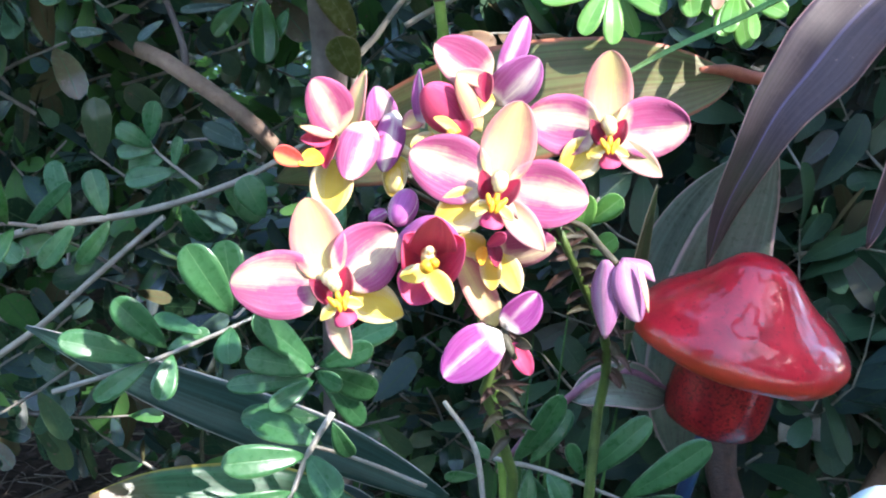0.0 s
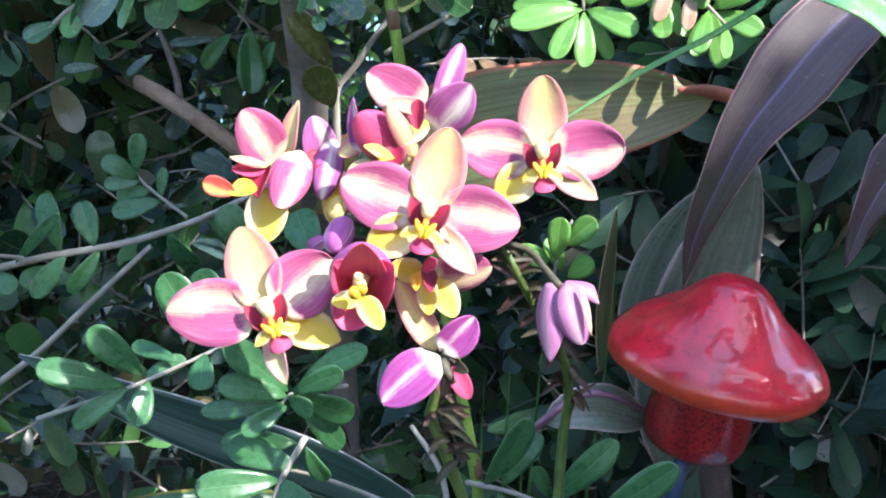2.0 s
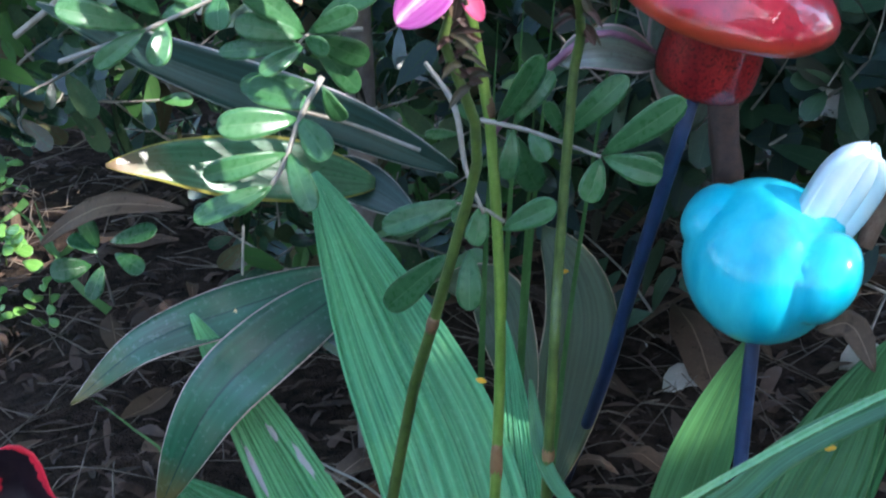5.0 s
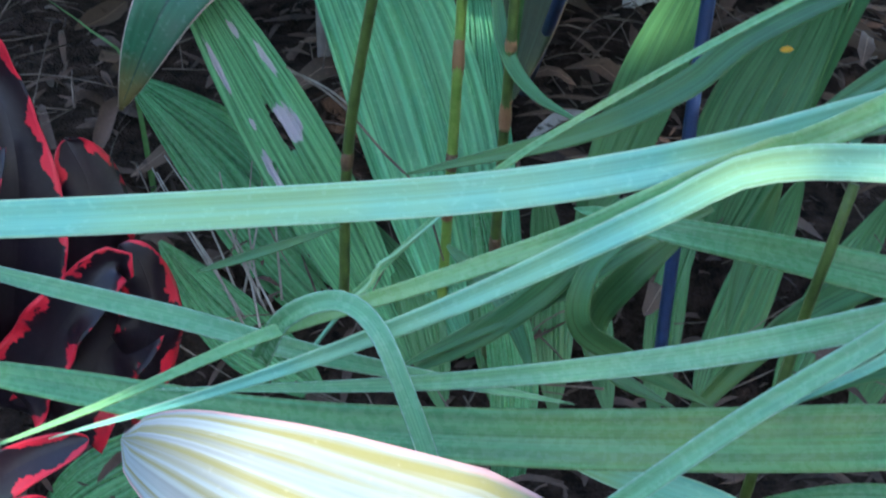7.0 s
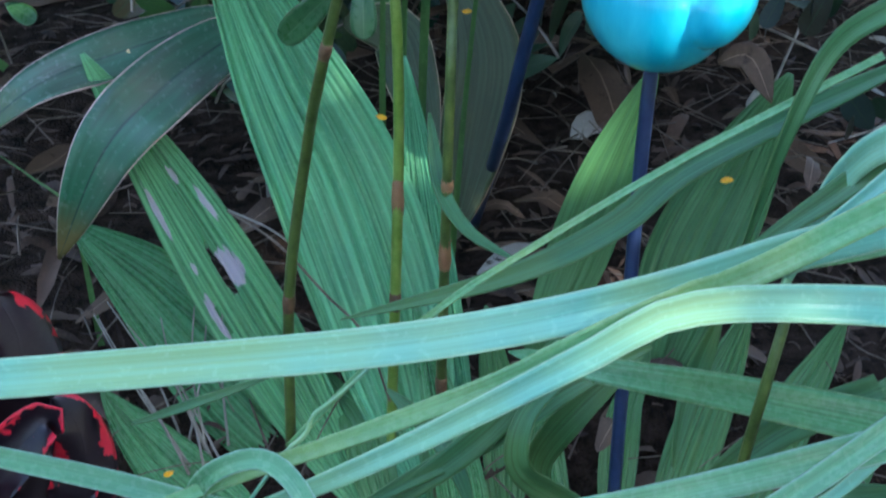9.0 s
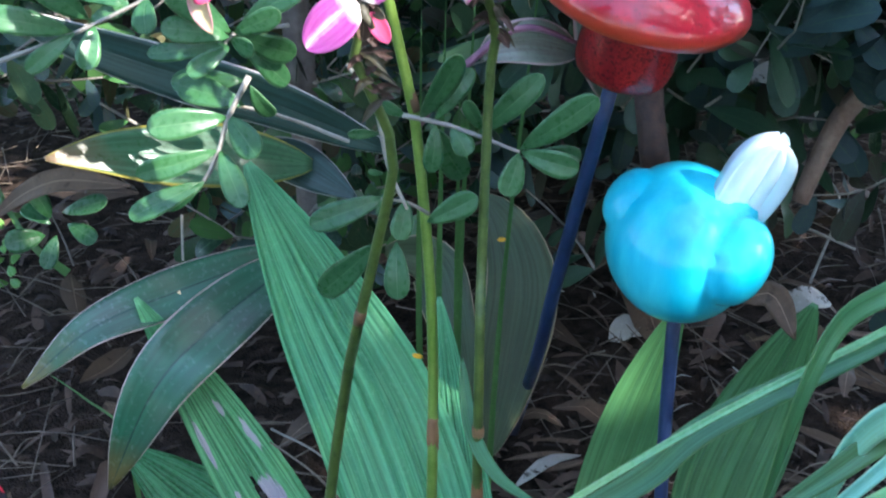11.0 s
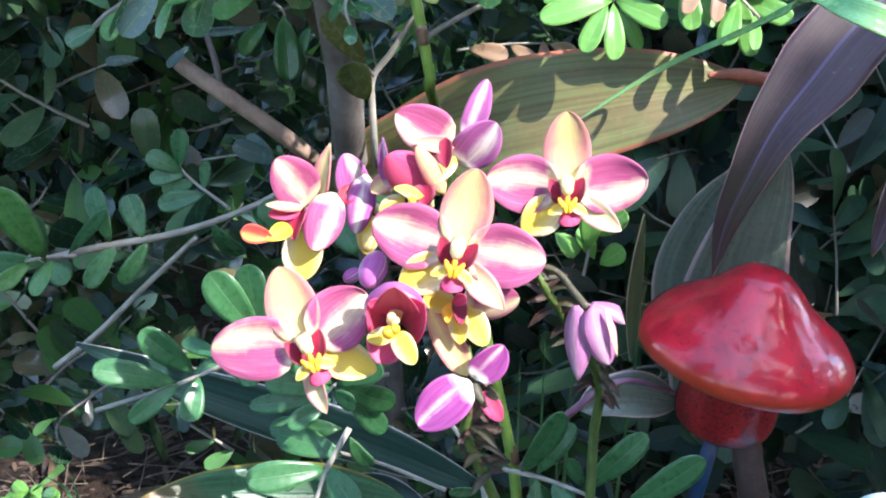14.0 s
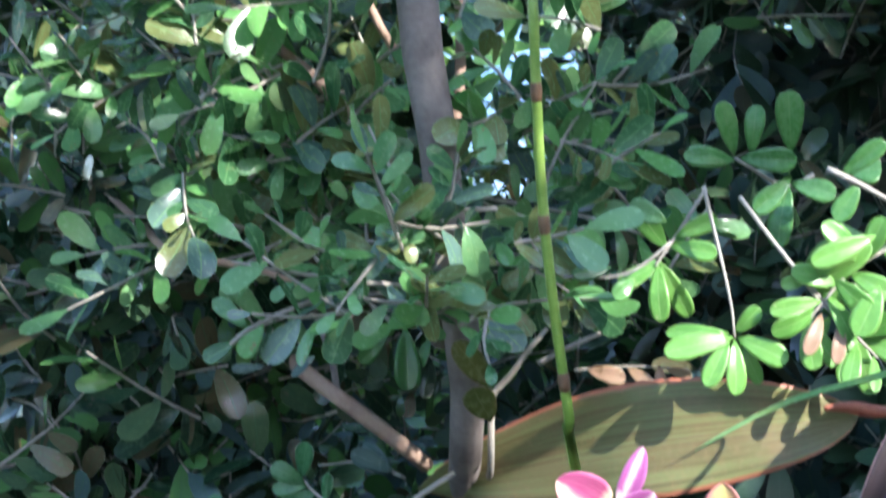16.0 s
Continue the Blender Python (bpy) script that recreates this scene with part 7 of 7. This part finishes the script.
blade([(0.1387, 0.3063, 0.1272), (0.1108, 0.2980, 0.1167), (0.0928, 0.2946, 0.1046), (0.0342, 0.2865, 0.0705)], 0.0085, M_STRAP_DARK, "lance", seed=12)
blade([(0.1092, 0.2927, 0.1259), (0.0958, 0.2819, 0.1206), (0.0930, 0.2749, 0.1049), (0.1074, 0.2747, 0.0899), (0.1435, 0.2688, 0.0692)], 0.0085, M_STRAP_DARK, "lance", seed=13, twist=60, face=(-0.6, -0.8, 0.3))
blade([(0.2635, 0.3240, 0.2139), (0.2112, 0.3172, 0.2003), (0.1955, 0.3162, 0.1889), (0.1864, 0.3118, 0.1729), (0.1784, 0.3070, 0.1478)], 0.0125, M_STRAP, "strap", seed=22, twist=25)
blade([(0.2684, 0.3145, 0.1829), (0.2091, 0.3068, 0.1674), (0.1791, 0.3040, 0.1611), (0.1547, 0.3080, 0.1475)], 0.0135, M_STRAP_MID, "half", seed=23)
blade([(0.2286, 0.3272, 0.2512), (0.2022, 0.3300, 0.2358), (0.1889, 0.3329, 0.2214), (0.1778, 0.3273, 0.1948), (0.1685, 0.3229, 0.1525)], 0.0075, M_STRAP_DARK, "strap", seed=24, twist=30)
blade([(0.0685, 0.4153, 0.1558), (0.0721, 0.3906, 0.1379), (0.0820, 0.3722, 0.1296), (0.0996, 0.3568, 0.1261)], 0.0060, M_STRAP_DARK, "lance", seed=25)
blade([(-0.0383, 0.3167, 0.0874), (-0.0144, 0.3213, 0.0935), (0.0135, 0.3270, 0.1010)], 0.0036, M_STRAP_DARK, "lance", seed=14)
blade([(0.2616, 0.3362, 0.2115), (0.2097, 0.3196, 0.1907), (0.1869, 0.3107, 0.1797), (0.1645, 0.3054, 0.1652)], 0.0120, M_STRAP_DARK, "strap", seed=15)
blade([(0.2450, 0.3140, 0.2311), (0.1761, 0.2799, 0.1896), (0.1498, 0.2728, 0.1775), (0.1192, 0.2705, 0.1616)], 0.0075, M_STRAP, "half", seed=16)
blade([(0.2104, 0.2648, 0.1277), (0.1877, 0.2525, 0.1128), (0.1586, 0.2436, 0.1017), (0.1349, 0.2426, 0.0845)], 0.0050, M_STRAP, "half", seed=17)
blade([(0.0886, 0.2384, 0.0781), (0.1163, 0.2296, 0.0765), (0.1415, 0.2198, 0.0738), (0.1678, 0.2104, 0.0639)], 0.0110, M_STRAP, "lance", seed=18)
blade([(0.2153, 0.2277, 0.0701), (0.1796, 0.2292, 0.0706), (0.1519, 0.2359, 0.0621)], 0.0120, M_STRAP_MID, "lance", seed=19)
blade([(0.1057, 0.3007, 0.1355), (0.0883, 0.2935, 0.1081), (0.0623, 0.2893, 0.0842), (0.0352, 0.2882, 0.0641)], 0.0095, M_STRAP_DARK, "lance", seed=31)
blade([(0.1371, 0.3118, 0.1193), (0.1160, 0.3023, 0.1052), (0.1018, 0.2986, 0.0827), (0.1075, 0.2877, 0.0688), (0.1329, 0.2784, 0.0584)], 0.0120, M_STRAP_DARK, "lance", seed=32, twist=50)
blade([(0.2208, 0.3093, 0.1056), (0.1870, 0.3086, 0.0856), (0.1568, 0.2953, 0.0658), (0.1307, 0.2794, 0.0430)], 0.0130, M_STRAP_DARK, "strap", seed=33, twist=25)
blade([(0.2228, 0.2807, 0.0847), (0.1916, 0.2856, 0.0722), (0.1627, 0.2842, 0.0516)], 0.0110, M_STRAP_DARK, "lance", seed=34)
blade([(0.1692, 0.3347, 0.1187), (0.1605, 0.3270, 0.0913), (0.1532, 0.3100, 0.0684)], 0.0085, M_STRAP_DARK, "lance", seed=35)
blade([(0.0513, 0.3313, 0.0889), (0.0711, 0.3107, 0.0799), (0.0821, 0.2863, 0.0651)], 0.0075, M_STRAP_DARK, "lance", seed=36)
part("flower_stem", tube([(0.1620, 0.2556, 0.1765), (0.1575, 0.2494, 0.1540), (0.1563, 0.2513, 0.1256), (0.1465, 0.2348, 0.0606)], [0.0016, 0.0019], 8, 12), M_STALK, strap, "olive round stem")
# strap leaf over the broad ti leaf
strap_high = root("strap_leaf_plant", (0.21, 0.43, 0.401), "long strap leaf arching over from the side, tip hanging", "strap-leaf plant")
leafy(strap_high, "leaf", [(0.21, 0.43, 0.401), (0.179, 0.4, 0.414), (0.162, 0.385, 0.424), (0.151, 0.39, 0.428), (0.146, 0.41, 0.428), (0.143, 0.43, 0.423), (0.13, 0.455, 0.411), (0.113, 0.475, 0.399), (0.0975, 0.484, 0.3881), (0.0763, 0.488, 0.3733)], 0.0120, "whip", (0.1, -0.9, 0.4), M_STRAP_YEL, "", 60, 6, fold=0.3, seed=20)

# pale sunlit leaf close to the view
pale = root("variegated_plant", (0.0392, 0.1166, 0.1650), "cream variegated plant with a broad sunlit leaf", "variegated plant")
leafy(pale, "leaf", [(0.0919, 0.1178, 0.1530), (0.0619, 0.1212, 0.1680), (0.0335, 0.1254, 0.1809), (0.0086, 0.1291, 0.1935), (-0.0067, 0.1340, 0.1985), (-0.0178, 0.1369, 0.2015)], 0.062, "obovate_r", (0.1, -0.55, 0.85), M_PALE, "broad cream and pale green leaf", 48, 14, fold=-0.25, seed=21)


# ==== grasses and small plants ====


blade([(0.0950, 0.4400, 0.2940), (0.0940, 0.4300, 0.3180), (0.0940, 0.4200, 0.3380), (0.0950, 0.4100, 0.3590)], 0.0058, M_TI_OLIVE_DARK, "lance", seed=41, face=(0.3, -1, 0.1), label="narrow olive-brown dried leaf")


def long_blade(pts, width, label):
    return thing("grass_plant", sheet(pts, width, "half", (0.2, -1, 0.3), 20, 2, fold=0.3), M_GRASS, label, "grass", "long grass blades")


for foot, top, w in (((0.060, 0.470, -0.02), (0.0640, 0.455, 0.300), 0.0050), ((0.066, 0.475, -0.02), (0.0760, 0.450, 0.318), 0.0045), ((0.052, 0.468, -0.02), (0.0545, 0.455, 0.292), 0.0048),
                     ((0.079, 0.478, -0.02), (0.1010, 0.440, 0.336), 0.0036), ((0.071, 0.472, -0.02), (0.0690, 0.452, 0.270), 0.0050)):
    foot, top = Vector(foot), Vector(top)
    long_blade([foot, foot.lerp(top, 0.5) + Vector((-0.003, 0.006, 0.0)), top], w, "long narrow green grass blade rising behind the orchid")
long_blade([(-0.135, 0.505, 0.092), (-0.113, 0.500, 0.076), (-0.097, 0.495, 0.058), (-0.092, 0.49, -0.02)][::-1], 0.0035, "thin green grass blade bending over the soil")
long_blade([(-0.182, 0.707, 0.03), (-0.201, 0.707, 0.05), (-0.218, 0.721, 0.07), (-0.234, 0.746, 0.09)], 0.0060, "green grass blade arching over the soil in the sun")
long_blade([(-0.231, 0.813, 0.03), (-0.23, 0.76, 0.045), (-0.252, 0.781, 0.06), (-0.258, 0.761, 0.08)], 0.0060, "green grass blade arching over the soil in the sun")
long_blade([(-0.264, 0.815, 0.06), (-0.275, 0.814, 0.05), (-0.281, 0.794, 0.05)], 0.0060, "green grass blade arching over the soil in the sun")


def weed(at, seed, n=14, size=0.011):
    rnd = random.Random(seed)
    top = root("small_weed", at, "small bright green weed with rounded leaves on the soil", "weed")
    a0 = Vector(at)
    for i in range(n):
        a = rnd.random() * 6.28
        b = a0 + Vector((math.cos(a), math.sin(a), 0)) * rnd.uniform(0, 0.015) + Vector((0, 0, rnd.uniform(0.004, 0.03)))
        t = b + Vector((math.cos(a), math.sin(a), rnd.uniform(-0.3, 0.5))) * size
        part("leaf", leaf_data(b, t, size * 0.75, (0, -0.8, 0.8), "obovate", 6, 4, 0.05, 0.1, i), M_LIT, top, thick=0.0003)
    part("stem", tube([a0, a0 + Vector((0.004, 0, 0.03))], [0.0008, 0.0005], 5, 5), M_STALK, top)
    return top


weed((-0.3399, 0.9656, 0.0000), 1)
weed((-0.2931, 0.8340, 0.0000), 2, 22, 0.017)
weed((-0.2700, 0.7300, 0.0000), 4, 20, 0.009)
weed((-0.2334, 0.7396, 0.0000), 3, 10)
shrub_sprig("low seedling with grey-green oval leaves", [(-0.1868, 0.7348, 0.0200), (-0.1860, 0.7196, 0.0500), (-0.1886, 0.7132, 0.0700)], 0.0008, [
    ((-0.1619, 0.6200, 0.1044), (-0.1819, 0.6100, 0.1048), 0.0180),
    ((-0.1571, 0.6200, 0.1152), (-0.1638, 0.6200, 0.1329), 0.0130),
    ((-0.1503, 0.6200, 0.1187), (-0.1212, 0.6100, 0.1305), 0.0150),
    ((-0.1482, 0.6200, 0.1115), (-0.1307, 0.6100, 0.1059), 0.0140),
    ((-0.1577, 0.6200, 0.1116), (-0.1754, 0.6300, 0.1173), 0.0130),
    ((-0.1556, 0.6200, 0.1043), (-0.1618, 0.6100, 0.0882), 0.0130),
], M_SHRUB, face=(0, -0.9, 0.6), seed=15, group="seedlings")

thing("dead_leaf", sheet([(0.1633, 0.6599, 0.0040), (0.1751, 0.6603, 0.0140), (0.1887, 0.6660, 0.0060)], 0.018, "elliptic", (0, -0.4, 1), 10, 6, cup=0.2), M_PALEDEAD, "pale spotted dead leaf lying on mulch", "dead leaf", thick=0.0004)
thing("dead_leaf", sheet([(0.1905, 0.4600, 0.1544), (0.2036, 0.4600, 0.1571), (0.2129, 0.4500, 0.1403)], 0.012, "lance", (0, -1, 0.4), 10, 6, cup=0.2), M_DEAD, "curled brown dead leaf behind the bird ornament", "dead leaf", thick=0.0004)
thing("dead_leaf", sheet([(0.2768, 0.6872, 0.0040), (0.2879, 0.6817, 0.0200), (0.3094, 0.6906, 0.0100)], 0.016, "elliptic", (0, -0.6, 1), 10, 6, cup=0.3), M_PALEDEAD, "pale grey dead leaf on the mulch", "dead leaf", thick=0.0004)
thing("dead_leaf", sheet([(0.2096, 0.6000, 0.1981), (0.2200, 0.6000, 0.2071), (0.2312, 0.5900, 0.2025)], 0.016, "elliptic", (0, -1, 0.6), 10, 6, cup=0.3), M_PALEDEAD, "pale grey dead leaf among dark shrub leaves", "dead leaf", thick=0.0004)
thing("dead_leaf", sheet([(-0.1808, 0.6000, 0.1261), (-0.1633, 0.6000, 0.1396), (-0.1342, 0.5800, 0.1577), (-0.0914, 0.5500, 0.1689)], 0.014, "lance", (0, -0.8, 0.8), 12, 6, cup=0.2), M_DEAD, "long brown dried leaf on the soil", "dead leaf", thick=0.0004)



def fallen_petal(at, way, size, face, material=M_CALLUS, label="small fallen yellow petal resting on a leaf"):
    p, w = Vector(at), Vector(way).normalized() * size
    thing("fallen_petal", sheet([p - w * 0.5, p + Vector(face).normalized() * size * 0.12, p + w * 0.5], size * 0.45, "elliptic", face, 8, 5, cup=0.3), material, label, "petal", "fallen petals", thick=0.0003)


fallen_petal((0.2010, 0.4560, 0.0990), (1, 0, 0.1), 0.0062, (0, -0.8, 0.6))
fallen_petal((0.0500, 0.4420, 0.1395), (1, 0, -0.3), 0.0050, (0, -1, 0.4))
fallen_petal((0.0905, 0.5440, 0.1400), (1, 0, 0.1), 0.0050, (0, -1, 0.4))
fallen_petal((-0.0350, 0.3480, 0.0330), (1, 0, 0.5), 0.0050, (0, -0.8, 0.6))
fallen_petal((-0.0540, 0.4650, 0.1570), (0.2, 0, 1), 0.0050, (0, -0.8, 0.6), M_COLUMN, "small fallen cream petal resting on a leaf")
branch("dead_twig", [(-0.0160, 0.4400, 0.0960), (0.0060, 0.4200, 0.0930), (0.0260, 0.4080, 0.0750), (0.0420, 0.3980, 0.0610), (0.0520, 0.3920, 0.0300)], [0.0005, 0.0006, 0.0005], M_STRAW, "thin pale dry stem across the pleated leaves", "twig")
branch("dead_twig", [(0.0480, 0.3000, 0.1280), (0.0340, 0.2990, 0.1130), (0.0270, 0.2960, 0.1090), (0.0240, 0.2950, 0.1010), (0.0170, 0.2940, 0.0940), (0.0020, 0.2930, 0.0700)], [0.0006, 0.0009, 0.0007], M_STRAP, "thin kinked pale green stem", "stem")


def dry_stems():
    """A sheaf of dry grass stems leaning on the soil beside the croton."""
    rnd = random.Random(77)
    top = root("dry_grass_sheaf", (-0.030, 0.400, -0.012), "sheaf of thin pale dry grass stems", "dry grass")
    for i in range(11):
        b = Vector((-0.030 + rnd.uniform(-0.012, 0.012), 0.405 + rnd.uniform(-0.01, 0.01), -0.015))
        e = b + Vector((rnd.uniform(-0.045, 0.012), rnd.uniform(0.0, 0.05), rnd.uniform(0.03, 0.075)))
        part("stem", tube([b, b.lerp(e, 0.5) + Vector((rnd.uniform(-0.004, 0.004), 0, 0.004)), e], [0.0007, 0.0003], 5, 7), M_TWIG, top)


dry_stems()

# ==== shade ====


def shade_tree():
    """The tree over the bed: a crown between sun and bed, with gaps that let the sun through."""
    rnd = random.Random(122)
    gaps = [((0.0333, 0.3360, 0.3697), 0.021), ((-0.0086, 0.3330, 0.3473), 0.018), ((0.0641, 0.3500, 0.3849), 0.017), ((0.0406, 0.3550, 0.3995), 0.023), ((0.0171, 0.3300, 0.3554), 0.013), ((0.0340, 0.3380, 0.3300), 0.011), ((-0.0059, 0.3380, 0.3839), 0.019),
            ((0.1815, 0.404, 0.247), 0.003), ((0.177, 0.388, 0.210), -0.004), ((0.095, 0.487, 0.424), 0.040), ((0.058, 0.50, 0.41), 0.022), ((0.135, 0.478, 0.440), 0.022),
            ((-0.302, 0.900, 0.0), 0.046), ((-0.288, 0.83, 0.0), 0.020), ((0.0369, 0.1253, 0.1900), 0.027), ((0.04, 0.41, 0.52), 0.012), ((0.0843, 0.4650, 0.3355), 0.006), ((0.0455, 0.4255, 0.295), 0.002), ((0.0745, 0.3530, 0.340), 0.005)]
    ux = SUN_FROM.cross(Vector((0, 0, 1))).normalized()
    uy = ux.cross(SUN_FROM).normalized()
    flat = [(Vector(p).dot(ux), Vector(p).dot(uy), r) for p, r in gaps]
    TOP = Vector((0, 0.62, 0.46)).dot(uy)
    lv = []
    mid = Vector((0.05, 0.5, 0.3))
    for i in range(10500):
        r, a = math.sqrt(rnd.random()), rnd.random() * 6.283
        r *= 1.0 + 0.16 * math.sin(3 * a + 1) + 0.10 * math.sin(7 * a)
        p = mid + ux * r * 1.05 * math.cos(a) + uy * (r * 0.85 * math.sin(a) - 0.10) + SUN_FROM * (1.75 + rnd.uniform(-1, 1) * 0.40 * math.sqrt(max(0.05, 1 - r * r * 0.7)))
        x, y = p.dot(ux), p.dot(uy)
        d = Vector((rnd.uniform(-1, 1), rnd.uniform(-1, 1), rnd.uniform(-0.6, 0.2))).normalized()
        f = SUN_FROM + Vector((rnd.uniform(-1, 1), rnd.uniform(-1, 1), rnd.uniform(-1, 1))) * 0.6
        L, loose = rnd.uniform(0.05, 0.08), rnd.random() < 0.86
        if any((x - gx) ** 2 + (y - gy) ** 2 < (q + 0.019) ** 2 for gx, gy, q in flat):
            continue
        if y > TOP and x > -0.51 and loose:
            continue
        lv.append(leaf_data(p - d * L * 0.5, p + d * L * 0.5, L * 0.55, f, "elliptic", 5, 2, 0.05, 0.1, i))
    c = mid + SUN_FROM * 1.7
    top = root("shade_tree", (c.x + 0.9, c.y - 0.5, 0.0), "leafy garden tree that shades the flower bed", "tree")
    part("trunk", tube([(c.x + 0.9, c.y - 0.5, -0.02), (c.x + 0.85, c.y - 0.45, 0.9), (c.x + 0.5, c.y - 0.2, c.z - 0.1)], [0.07, 0.05, 0.03], 12, 14), M_TRUNK, top)
    for k in range(14):
        e = c + ux * rnd.uniform(-0.8, 0.8) + uy * rnd.choice((-0.7, -0.5, 0.8))
        way = [(c.x + 0.5, c.y - 0.2, c.z - 0.1), c.lerp(e, 0.5) + SUN_FROM * 0.2, e + SUN_FROM * 0.2]
        if any((w.dot(ux) - gx) ** 2 + (w.dot(uy) - gy) ** 2 < (q + 0.05) ** 2 for w in spline(way, 30) for gx, gy, q in flat):
            continue
        part("limb", tube(way, [0.02, 0.006], 7, 8), M_TRUNK, top)
    part("crown", joined(lv), M_SHRUB, top)


shade_tree()
